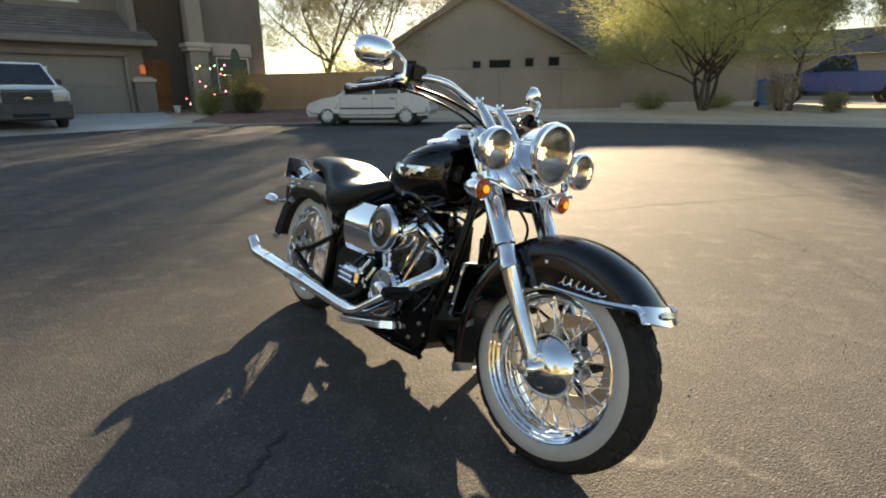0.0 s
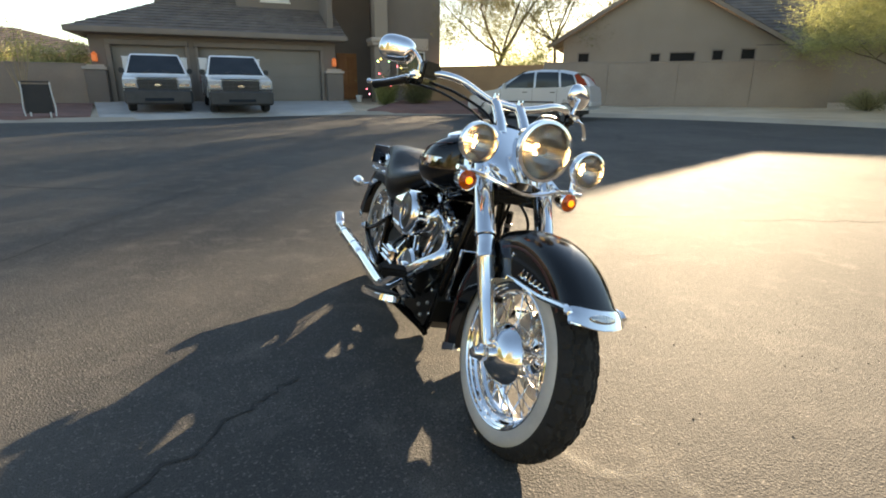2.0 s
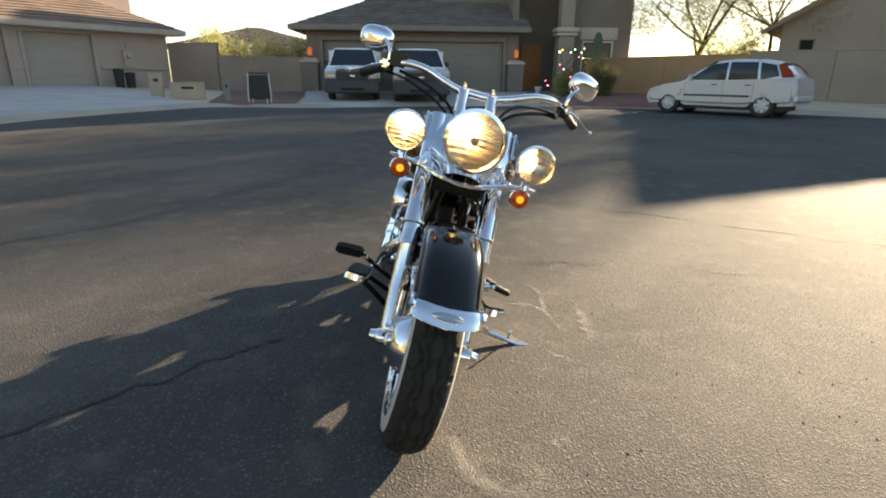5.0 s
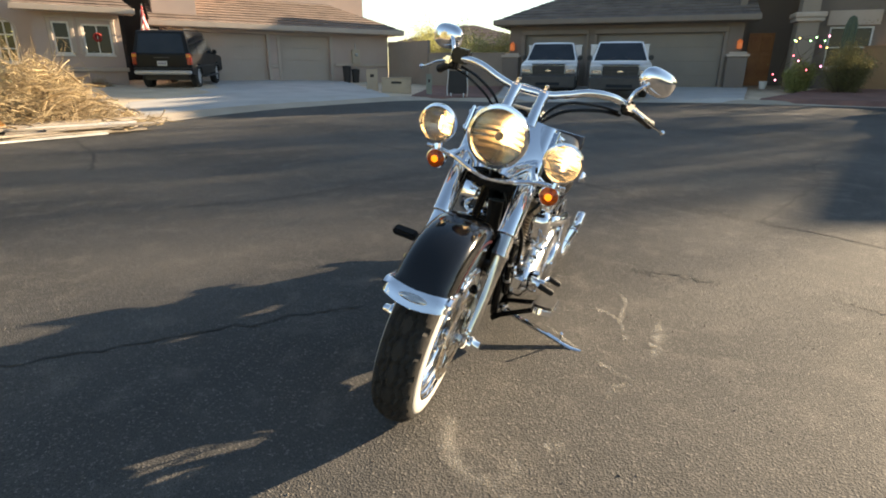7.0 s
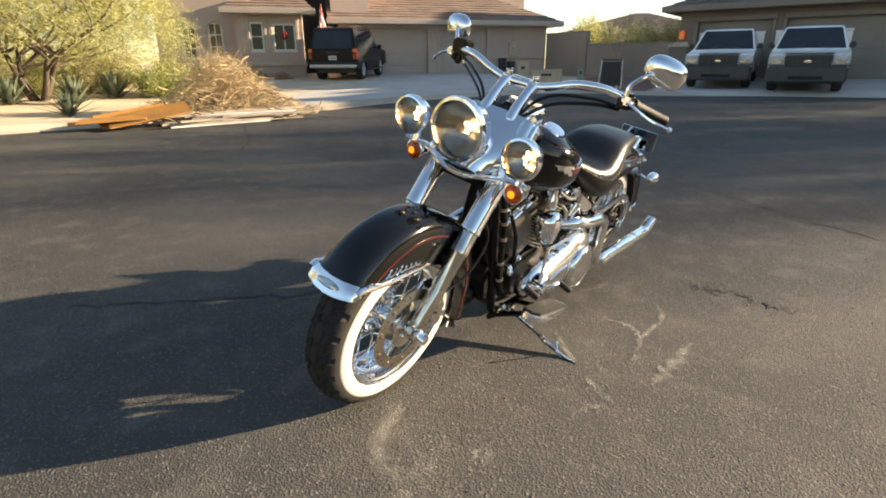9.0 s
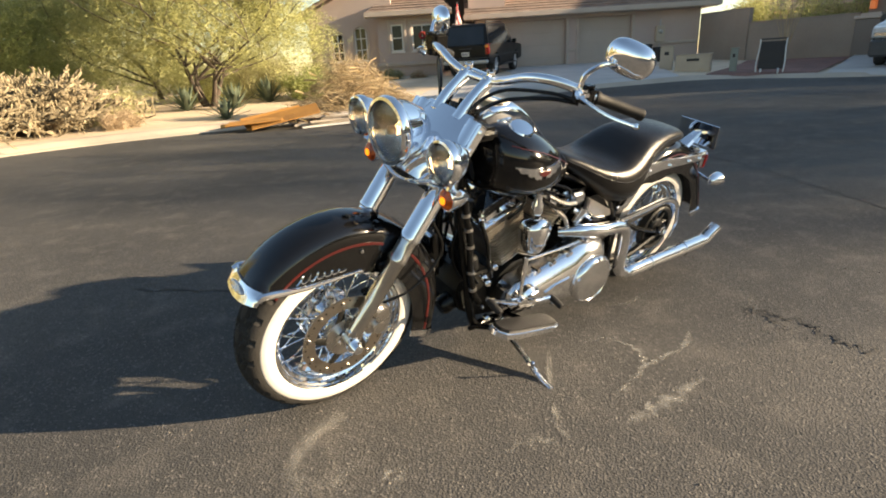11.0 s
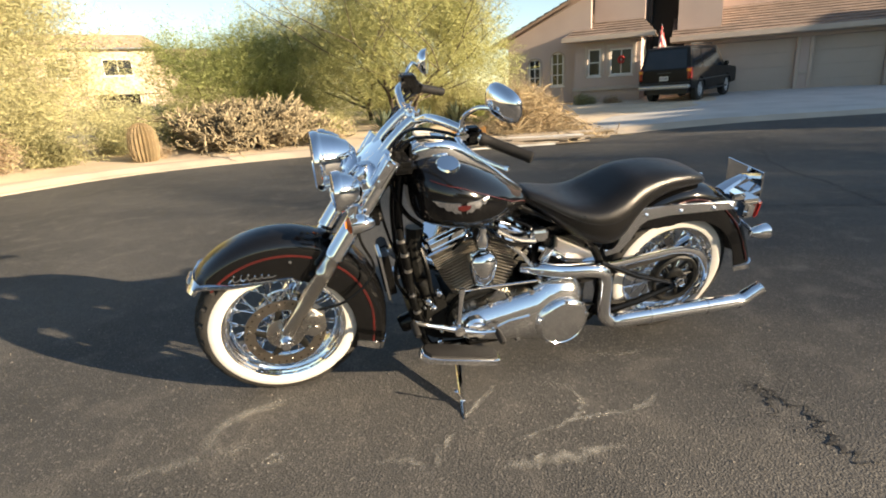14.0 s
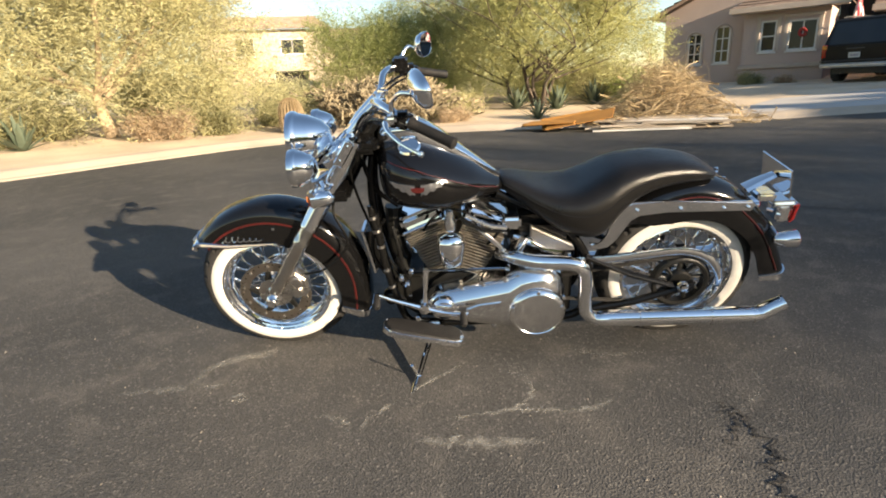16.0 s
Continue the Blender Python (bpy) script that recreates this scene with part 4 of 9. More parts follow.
def panel(bm, c, u0, u1, v0, v1, off=0.006, thick=0.012):
    """A thin plate lying on the quad c (lower left, lower right, upper right, upper left)."""
    c = [Vector(p) for p in c]
    nrm = (c[1] - c[0]).cross(c[3] - c[0]).normalized()
    def at(u, v):
        return c[0].lerp(c[1], u).lerp(c[3].lerp(c[2], u), v)
    q = [at(u0, v0), at(u1, v0), at(u1, v1), at(u0, v1)]
    loft(bm, [[p + nrm * (off - thick) for p in q], [p + nrm * off for p in q]])


def cabin(parent, low, high, paint, wins, name="cabin", posts=True):
    """Greenhouse between a lower and an upper rectangle (x rear, x front, half width, z); wins lists glazed faces."""
    (xr, xf, w, z), (tr, tf, tw, tz) = low, high
    bm = B()
    n = 5
    rings = [[(xf, w, z), (xf + 0.02, 0, z), (xf, -w, z), (xr, -w, z), (xr - 0.02, 0, z), (xr, w, z)],
             [(tf, tw, tz - 0.05), (tf + 0.02, 0, tz - 0.05), (tf, -tw, tz - 0.05), (tr, -tw, tz - 0.05), (tr - 0.02, 0, tz - 0.05), (tr, tw, tz - 0.05)],
             [(tf - 0.08, tw - 0.04, tz - 0.012), (tf - 0.07, 0, tz - 0.005), (tf - 0.08, -tw + 0.04, tz - 0.012), (tr + 0.06, -tw + 0.04, tz - 0.012), (tr + 0.05, 0, tz - 0.005), (tr + 0.06, tw - 0.04, tz - 0.012)],
             [(tf - 0.25, tw - 0.2, tz), (tf - 0.25, 0, tz + 0.015), (tf - 0.25, -tw + 0.2, tz), (tr + 0.2, -tw + 0.2, tz), (tr + 0.2, 0, tz + 0.015), (tr + 0.2, tw - 0.2, tz)]]
    loft(bm, [[Vector(p) for p in r] for r in rings])
    cab = part(name, bm, paint, parent, "", 0.5)
    zt = tz - 0.05
    faces = dict(front=[(xf + 0.015, -w, z), (xf + 0.015, w, z), (tf + 0.015, tw, zt), (tf + 0.015, -tw, zt)], rear=[(xr - 0.015, w, z), (xr - 0.015, -w, z), (tr - 0.015, -tw, zt), (tr - 0.015, tw, zt)],
                 left=[(xf, w, z), (xr, w, z), (tr, tw, zt), (tf, tw, zt)], right=[(xr, -w, z), (xf, -w, z), (tf, -tw, zt), (tr, -tw, zt)])
    for face, u0, u1, v0, v1 in wins:
        bm = B()
        panel(bm, faces[face], u0, u1, v0, v1, 0.010, 0.02)
        part({"front": "windscreen", "rear": "rear_window"}.get(face, "side_window"), bm, V["glass"], cab, "dark car glass")
    return cab


def bar_plate(parent, x, z, d):
    bm = B()
    box(bm, (x, 0, z), (0.012, 0.31, 0.155), 0.003)
    p = part("number_plate", bm, V["plate"], parent)
    bm = B()
    for k in range(6):
        box(bm, (x + d * 0.008, -0.105 + 0.042 * k, z), (0.004, 0.022, 0.07))
    part("plate_bars", bm, V["bar"], p)


def mirror_arm(parent, x, y, z, mat):
    s = 1 if y > 0 else -1
    bm = B()
    box(bm, (x, y + s * 0.13, z + 0.07), (0.10, 0.17, 0.17), 0.03, seg=2)
    tube(bm, [(x, y - s * 0.03, z), (x, y + s * 0.1, z + 0.03)], 0.025, 8)
    part("door_mirror", bm, mat, parent)


def pickup(m, paint, label, group="", face=True):
    t = thing("pickup_truck", m, label, "pickup truck", group)
    L, w, r = 2.72, 0.98, 0.385
    fx, rx = 1.78, -1.55
    prof = [(L - 0.08, 0.46), (L - 0.02, 0.60), (L - 0.03, 0.95), (L - 0.12, 1.07), (L - 0.4, 1.12), (1.35, 1.19), (1.30, 1.22), (-L + 0.02, 1.22), (-L, 1.20), (-L, 0.62), (-L + 0.05, 0.52)]
    prof += arch(rx, 0.47, 0.40, 0.46)[::-1] + [(0, 0.44)] + arch(fx, 0.47, 0.40, 0.46)[::-1]
    bm = B()
    prism(bm, prof, 2 * w, side(-w), 0.09, 4)
    body = part("body", bm, paint, t, "", 0.6)
    bm = B()
    box2(bm, (-L + 0.06, -w + 0.08, 0.7), (-0.35, w - 0.08, 1.225), 0.0)
    part("bed_floor", bm, V["plastic"], body)
    cabin(t, (-0.30, 1.46, w - 0.02, 1.18), (-0.12, 0.62, w - 0.21, 1.84), paint, [("front", 0.035, 0.965, 0.05, 0.985), ("rear", 0.08, 0.92, 0.12, 0.9), ("left", 0.12, 0.92, 0.08, 0.92), ("right", 0.08, 0.88, 0.08, 0.92)])
    bm = B()
    box2(bm, (L - 0.12, -w - 0.01, 0.28), (L + 0.10, w + 0.01, 0.74), 0.06)
    part("bumper", bm, V["bumper"], t, "dark grey bumper")
    bm = B()
    box2(bm, (L + 0.04, -0.42, 0.38), (L + 0.11, 0.42, 0.48), 0.01)
    part("air_intake", bm, V["glass"], t)
    bm = B()
    box2(bm, (L - 0.12, -0.57, 0.66), (L + 0.03, 0.57, 1.05), 0.02)
    gr = part("grille", bm, V["plastic"], t, "black grille")
    for k in range(3):
        bm = B()
        box2(bm, (L - 0.02, -0.55, 0.75 + 0.11 * k), (L + 0.05, 0.55, 0.775 + 0.11 * k), 0.006)
        part("grille_bar", bm, V["bumper"], gr)
    for y in (-0.26, 0.26):
        bm = B()
        box2(bm, (L - 0.02, y - 0.012, 0.68), (L + 0.046, y + 0.012, 1.03), 0.004)
        part("grille_bar", bm, V["bumper"], gr)
    bm = B()
    lathe(bm, [(0.10, 0), (0.10, 0.012), (0, 0.014)], 20, axis((L + 0.05, 0, 0.87), (1, 0, 0)) @ Matrix.Diagonal((1, 0.42, 1, 1)))
    part("oval_badge", bm, V["chrome"], gr, "bright oval badge")
    bm = B()
    box2(bm, (L - 0.30, -0.60, 1.085), (L - 0.02, 0.60, 1.10), 0.006)
    part("hood_seam", bm, V["plastic"], body)
    for y in (-0.45, 0.45):
        bm = B()
        tube(bm, [(1.47, y, 1.215), (1.30, y * 0.35, 1.31)], 0.012, 6)
        part("wiper", bm, V["plastic"], t)
    for s in (-1, 1):
        bm = B()
        box2(bm, (L - 0.28, min(s * 0.58, s * (w + 0.008)), 0.78), (L + 0.008, max(s * 0.58, s * (w + 0.008)), 1.06), 0.03)
        hd = part("headlight", bm, V["lamp"], t, "clear headlight")
        bm = B()
        box2(bm, (L - 0.05, min(s * 0.62, s * 0.94), 0.82), (L + 0.014, max(s * 0.62, s * 0.94), 0.93), 0.012)
        part("reflector", bm, V["chrome"], hd)
        bm = B()
        box2(bm, (L - 0.26, min(s * 0.575, s * (w + 0.012)), 0.745), (L + 0.012, max(s * 0.575, s * (w + 0.012)), 0.778), 0.004)
        part("headlight_seam", bm, V["plastic"], hd)
        bm = B()
        box2(bm, (-L - 0.015, min(s * (w - 0.14), s * (w + 0.008)), 0.75), (-L + 0.1, max(s * (w - 0.14), s * (w + 0.008)), 1.12), 0.02)
        part("tail_light", bm, V["red"], t)
        for x in (fx, rx):
            car_wheel(t, x, s * (w - 0.02), r, 0.25)
        mirror_arm(t, 1.02, s * (w - 0.06), 1.22, V["plastic"])
        bm = B()
        box(bm, (0.1, s * (w + 0.004), 0.98), (0.18, 0.02, 0.03), 0.008)
        part("door_handle", bm, V["plastic"], t)
    bm = B()
    box2(bm, (-0.8, -w + 0.1, 0.35), (1.2, w - 0.1, 0.55))
    box2(bm, (-2.3, -0.4, 0.3), (2.3, 0.4, 0.5))
    part("chassis", bm, V["plastic"], t)
    return t


pickup(stand_on(-15.7, 16.05, -45, 3.3), V["white"], "white pickup truck with a black grille parked nose out", "white pickup trucks")
pickup(stand_on(-13.3, 17.15, -46, 3.3), V["white"], "white pickup truck with a dark bumper on the driveway", "white pickup trucks")
# white toolbox sides and racks on the beds
for m, s in ((stand_on(-15.7, 16.05, -45, 3.3), 1), (stand_on(-13.3, 17.15, -46, 3.3), -1)):
    bx = thing("tool_box", m @ pose(-0.75, 0, 1.22), "white steel tool box across a truck bed", "tool box", "truck tool boxes")
    bm = B()
    box2(bm, (-0.25, -1.06, 0.0), (0.25, 1.06, 0.48), 0.02)
    part("box_body", bm, V["white"], bx)
    bm = B()
    box2(bm, (-0.27, -1.08, 0.482), (0.27, 1.08, 0.53), 0.015)
    part("lid", bm, V["white"], bx)

pickup(stand_on(16.1, 22.4, 152, 3.3), V["blue"], "dark blue pickup truck parked beside a house")

# ---- black sport utility vehicle ----
suv = thing("suv", stand_on(-22.2, 3.0, 160.0, 2.95), "black sport utility vehicle parked tail out on a driveway", "suv")
L, w, r = 2.5, 0.94, 0.405
prof = [(L, 0.50), (L, 0.95), (L - 0.1, 1.05), (1.3, 1.14), (-L, 1.14), (-L - 0.02, 0.95), (-L, 0.62), (-L + 0.03, 0.5)] + arch(-1.48, 0.46, 0.39, 0.46)[::-1] + [(0, 0.44)] + arch(1.47, 0.46, 0.39, 0.46)[::-1]
bm = B()
prism(bm, prof, 2 * w, side(-w), 0.085, 4)
part("body", bm, V["black"], suv, "", 0.6)
cabin(suv, (-L + 0.02, 1.25, w - 0.03, 1.11), (-L + 0.27, 0.45, w - 0.17, 1.93), V["black"], [("front", 0.06, 0.94, 0.06, 0.93), ("rear", 0.07, 0.93, 0.10, 0.92), ("left", 0.10, 0.40, 0.08, 0.9), ("left", 0.42, 0.66, 0.08, 0.9), ("left", 0.69, 0.95, 0.08, 0.9), ("right", 0.05, 0.31, 0.08, 0.9), ("right", 0.34, 0.58, 0.08, 0.9), ("right", 0.60, 0.90, 0.08, 0.9)])
bm = B()
box2(bm, (-L - 0.11, -w + 0.02, 0.50), (-L + 0.06, w - 0.02, 0.64), 0.05)
bump = part("bumper", bm, V["rim"], suv, "bright rear bumper")
bm = B()
box2(bm, (-L - 0.11, -w + 0.02, 0.682), (-L + 0.02, w - 0.02, 0.72), 0.01)
part("step_pad", bm, V["plastic"], bump)
bar_plate(suv, -L - 0.03, 0.86, -1)
for s in (-1, 1):
    bm = B()
    box2(bm, (-L - 0.025, min(s * (w - 0.16), s * (w + 0.004)), 0.80), (-L + 0.10, max(s * (w - 0.16), s * (w + 0.004)), 1.20), 0.03)
    tlp = part("tail_light", bm, V["red"], suv, "red tail light")
    bm = B()
    box2(bm, (-L - 0.03, min(s * (w - 0.15), s * (w - 0.005)), 1.06), (-L + 0.05, max(s * (w - 0.15), s * (w - 0.005)), 1.17), 0.01)
    part("reversing_lamp", bm, V["amber"], tlp)
    for x in (1.47, -1.48):
        car_wheel(suv, x, s * (w - 0.02), r, 0.24)
    mirror_arm(suv, 0.95, s * (w - 0.05), 1.15, V["black"])
    bm = B()
    tube(bm, [(0.2, s * 0.68, 1.94), (0.1, s * 0.68, 1.985), (-1.85, s * 0.68, 1.985), (-1.95, s * 0.68, 1.94)], 0.018, 8)
    part("roof_rail", bm, V["plastic"], suv)
    bm = B()
    box2(bm, (-1.0, min(s * w, s * (w + 0.14)), 0.36), (1.0, max(s * w, s * (w + 0.14)), 0.41), 0.015)
    part("running_board", bm, V["plastic"], suv)
    bm = B()
    box2(bm, (-2.0, min(s * (w - 0.01), s * (w + 0.012)), 0.72), (2.3, max(s * (w - 0.01), s * (w + 0.012)), 0.78), 0.006)
    part("rub_strip", bm, V["plastic"], suv)
bm = B()
box2(bm, (-L - 0.03, -0.25, 1.03), (-L + 0.02, 0.25, 1.07), 0.01)
part("gate_handle", bm, V["plastic"], suv)
bm = B()
box2(bm, (-2.2, -0.7, 0.3), (2.2, 0.7, 0.55))
part("chassis", bm, V["plastic"], suv)

# ---- silver hatchback ----
hat = thing("hatchback", stand_on(-2.35, 18.5, 171, 2.615), "silver five-door hatchback parked along the kerb", "hatchback")
L, w, r = 2.07, 0.85, 0.315
prof = [(L - 0.08, 0.28), (L, 0.42), (L - 0.02, 0.58), (L - 0.16, 0.72), (1.55, 0.83), (0.95, 0.93), (0.4, 0.95), (-1.2, 1.0), (-L + 0.08, 1.02), (-L + 0.02, 0.8), (-L, 0.55), (-L + 0.06, 0.32)] + arch(-1.30, 0.355, 0.30, 0.30)[::-1] + [(-0.85, 0.25), (0.85, 0.25)] + arch(1.315, 0.355, 0.30, 0.30)[::-1]
bm = B()
prism(bm, prof, 2 * w, side(-w), 0.11, 5)
part("body", bm, V["silver"], hat, "", 0.6)
bm = B()
rings = []
for x, zt, hw in ((1.02, 0.94, 0.76), (0.75, 1.14, 0.745), (0.42, 1.35, 0.71), (0.05, 1.49, 0.665), (-0.4, 1.535, 0.65), (-1.0, 1.52, 0.64), (-1.45, 1.45, 0.63), (-1.72, 1.30, 0.65), (-1.96, 1.04, 0.68)):
    q = (zt - 0.90)
    rings.append([Vector((x, y, z)) for y, z in ((hw + 0.04 * q, 0.88), (hw, 0.90 + q * 0.55), (hw - 0.05, 0.90 + q * 0.88), (hw - 0.16, zt), (0, zt + 0.015), (-hw + 0.16, zt), (-hw + 0.05, 0.90 + q * 0.88), (-hw, 0.90 + q * 0.55), (-hw - 0.04 * q, 0.88))])
loft(bm, rings)
cab = part("cabin", bm, V["silver"], hat, "", 0.7)


def skin(x, z):
    """Half width of the cabin at x and height z."""
    xs = [-1.96, -1.72, -1.45, -1.0, -0.4, 0.05, 0.42, 0.75, 1.02]
    hw = float(np.interp(x, xs, [0.68, 0.65, 0.63, 0.64, 0.65, 0.665, 0.71, 0.745, 0.76]))
    q = float(np.interp(x, xs, [1.04, 1.30, 1.45, 1.52, 1.535, 1.49, 1.35, 1.14, 0.94])) - 0.90
    return float(np.interp(z, [0.88, 0.90 + q * 0.55, 0.90 + q * 0.88, 0.90 + q + 0.001], [hw + 0.04 * q, hw, hw - 0.05, hw - 0.16]))



for s in (-1, 1):
    for corners in ([(0.80, 0.97), (-0.20, 0.97), (-0.20, 1.45), (0.22, 1.40)], [(-0.27, 0.97), (-1.03, 0.98), (-0.97, 1.45), (-0.27, 1.455)], [(-1.10, 0.98), (-1.55, 1.09), (-1.42, 1.37), (-1.04, 1.44)]):
        c = [Vector((x, 0, z)) for x, z in corners]
        outer = []
        for v in np.linspace(0, 1, 7):
            outer.append([])
            for u in np.linspace(0, 1, 11):
                q = c[0].lerp(c[1], u).lerp(c[3].lerp(c[2], u), v)
                outer[-1].append(Vector((q.x, s * (skin(q.x, q.z) + 0.014), q.z)))
        bm = B()
        front_ = [[bm.verts.new(q) for q in row] for row in outer]
        back_ = [[bm.verts.new(q - Vector((0, s * 0.03, 0))) for q in row] for row in outer]
        for g_ in (front_, back_):
            for i in range(6):
                for j in range(10):
                    bm.faces.new((g_[i][j], g_[i][j + 1], g_[i + 1][j + 1], g_[i + 1][j]))
        for j in range(10):
            bm.faces.new((front_[0][j], front_[0][j + 1], back_[0][j + 1], back_[0][j]))
            bm.faces.new((front_[6][j], front_[6][j + 1], back_[6][j + 1], back_[6][j]))
        for i in range(6):
            bm.faces.new((front_[i][0], front_[i + 1][0], back_[i + 1][0], back_[i][0]))
            bm.faces.new((front_[i][10], front_[i + 1][10], back_[i + 1][10], back_[i][10]))
        part("side_window", bm, V["glass"], cab, "dark car glass")
    bm = B()
    prism(bm, [(-1.63, 1.04), (-1.49, 1.36), (-1.57, 1.41), (-1.80, 1.24), (-1.91, 1.06)], 0.06, side(s * 0.668 - 0.03), 0.01)
    part("tail_light", bm, V["red"], hat, "tall red tail light")
    bm = B()
    prism(bm, [(1.62, 0.62), (1.99, 0.58), (1.94, 0.70), (1.58, 0.79)], 0.06, side(s * 0.82 - 0.03), 0.015)
    part("headlight", bm, V["lamp"], hat)
    for x in (1.315, -1.30):
        car_wheel(hat, x, s * (w - 0.01), r, 0.19, 7)
    mirror_arm(hat, 0.72, s * 0.74, 0.96, V["silver"])
    bm = B()
    box2(bm, (-0.95, min(s * (w - 0.005), s * (w + 0.014)), 0.52), (0.85, max(s * (w - 0.005), s * (w + 0.014)), 0.57), 0.006)
    part("rub_strip", bm, V["plastic"], hat, "dark rubbing strip")
    for x in (0.02, -0.88):
        bm = B()
        box(bm, (x, s * (w + 0.006), 0.84), (0.17, 0.025, 0.028), 0.008)
        part("door_handle", bm, V["plastic"], hat)
    for x in (0.86, -0.22, -1.02):
        bm = B()
        box2(bm, (x - 0.004, min(s * (w - 0.01), s * (w + 0.0025)), 0.34), (x + 0.004, max(s * (w - 0.01), s * (w + 0.0025)), 0.93))
        part("door_gap", bm, V["plastic"], hat)
bm = B()
panel(bm, [(1.04, -0.72, 0.94), (1.04, 0.72, 0.94), (0.10, 0.60, 1.49), (0.10, -0.60, 1.49)], 0.03, 0.97, 0.05, 0.93, 0.03, 0.03)
part("windscreen", bm, V["glass"], cab)
bm = B()
panel(bm, [(-1.96, 0.62, 1.02), (-1.96, -0.62, 1.02), (-1.52, -0.55, 1.44), (-1.52, 0.55, 1.44)], 0.05, 0.95, 0.1, 0.95, 0.02, 0.03)
part("rear_window", bm, V["glass"], cab)
bm = B()
box2(bm, (-L - 0.03, -0.80, 0.40), (-L + 0.12, 0.80, 0.60), 0.05)
part("rear_bumper", bm, V["silver"], hat)
bm = B()
box2(bm, (-1.75, -0.6, 0.16), (1.75, 0.6, 0.4))
part("underbody", bm, V["plastic"], hat)

# ---------------- trees, shrubs, cacti ----------------
def leaf_mat(name, c1, c2, k=0.25):
    m = surf(name, c1, c2, scale=1.2, fine=9, rough=0.65, per_island=k, spread=0.3)
    b = m.node_tree.nodes["Principled BSDF"]
    n, l = m.node_tree.nodes, m.node_tree.links
    tr, mx = n.new("ShaderNodeBsdfTranslucent"), n.new("ShaderNodeMixShader")
    l.new(b.inputs["Base Color"].links[0].from_socket, tr.inputs["Color"])
    mx.inputs[0].default_value = 0.42
    l.new(b.outputs[0], mx.inputs[1])
    l.new(tr.outputs[0], mx.inputs[2])
    l.new(mx.outputs[0], n["Material Output"].inputs["Surface"])
    return m


P = dict(
    dark_olive=leaf_mat("dark_olive_leaf", (0.20, 0.185, 0.08), (0.12, 0.115, 0.05)),
    palo=leaf_mat("palo_verde_leaf", (0.44, 0.435, 0.18), (0.29, 0.295, 0.12)),
    green=leaf_mat("green_leaf", (0.34, 0.36, 0.13), (0.22, 0.25, 0.09)),
    olive=leaf_mat("olive_leaf", (0.34, 0.32, 0.16), (0.22, 0.215, 0.11)),
    dull=leaf_mat("grey_green_leaf", (0.50, 0.47, 0.25), (0.35, 0.33, 0.175)),
    dry=leaf_mat("dry_twigs", (0.50, 0.39, 0.26), (0.32, 0.245, 0.165)),
    dead=leaf_mat("dead_brush", (0.58, 0.46, 0.28), (0.34, 0.26, 0.16), 0.4),
    agave=leaf_mat("agave_leaf", (0.16, 0.20, 0.14), (0.10, 0.13, 0.085), 0.15),
    bark=surf("grey_brown_bark", (0.10, 0.075, 0.055), (0.05, 0.038, 0.028), scale=4, fine=30, rough=0.9, bump=0.8, bump_scale=25),
    pale_bark=surf("pale_bark", (0.42, 0.33, 0.22), (0.26, 0.19, 0.12), scale=4, fine=30, rough=0.85, bump=0.6, bump_scale=25),
    barrel=surf("barrel_cactus_skin", (0.19, 0.13, 0.065), (0.11, 0.08, 0.04), scale=5, fine=60, rough=0.8, bump=0.6, bump_scale=60),
)


def strips(centres, size, seed, length=0.12, width=0.014, flat=0.5, droop=0.0, bend=0.0):
    """Small leaf blades scattered about the centres: vertices and faces."""
    g = np.random.default_rng(seed)
    n = len(centres)
    p = centres + g.normal(0, 1, (n, 3)) * size
    d = g.normal(0, 1, (n, 3))
    d[:, 2] = d[:, 2] * flat - droop
    d /= np.linalg.norm(d, axis=1)[:, None] + 1e-9
    s = np.cross(d, g.normal(0, 1, (n, 3)))
    s /= np.linalg.norm(s, axis=1)[:, None] + 1e-9
    L = length * g.uniform(0.5, 1.4, (n, 1))
    W = width * g.uniform(0.6, 1.3, (n, 1))
    a, b = p - d * L / 2, p + d * L / 2
    mid = p + s * W
    v = np.stack([a - s * W * 0.35, mid, b], axis=1).reshape(-1, 3)
    f = np.arange(3 * n).reshape(-1, 3)
    return v, f


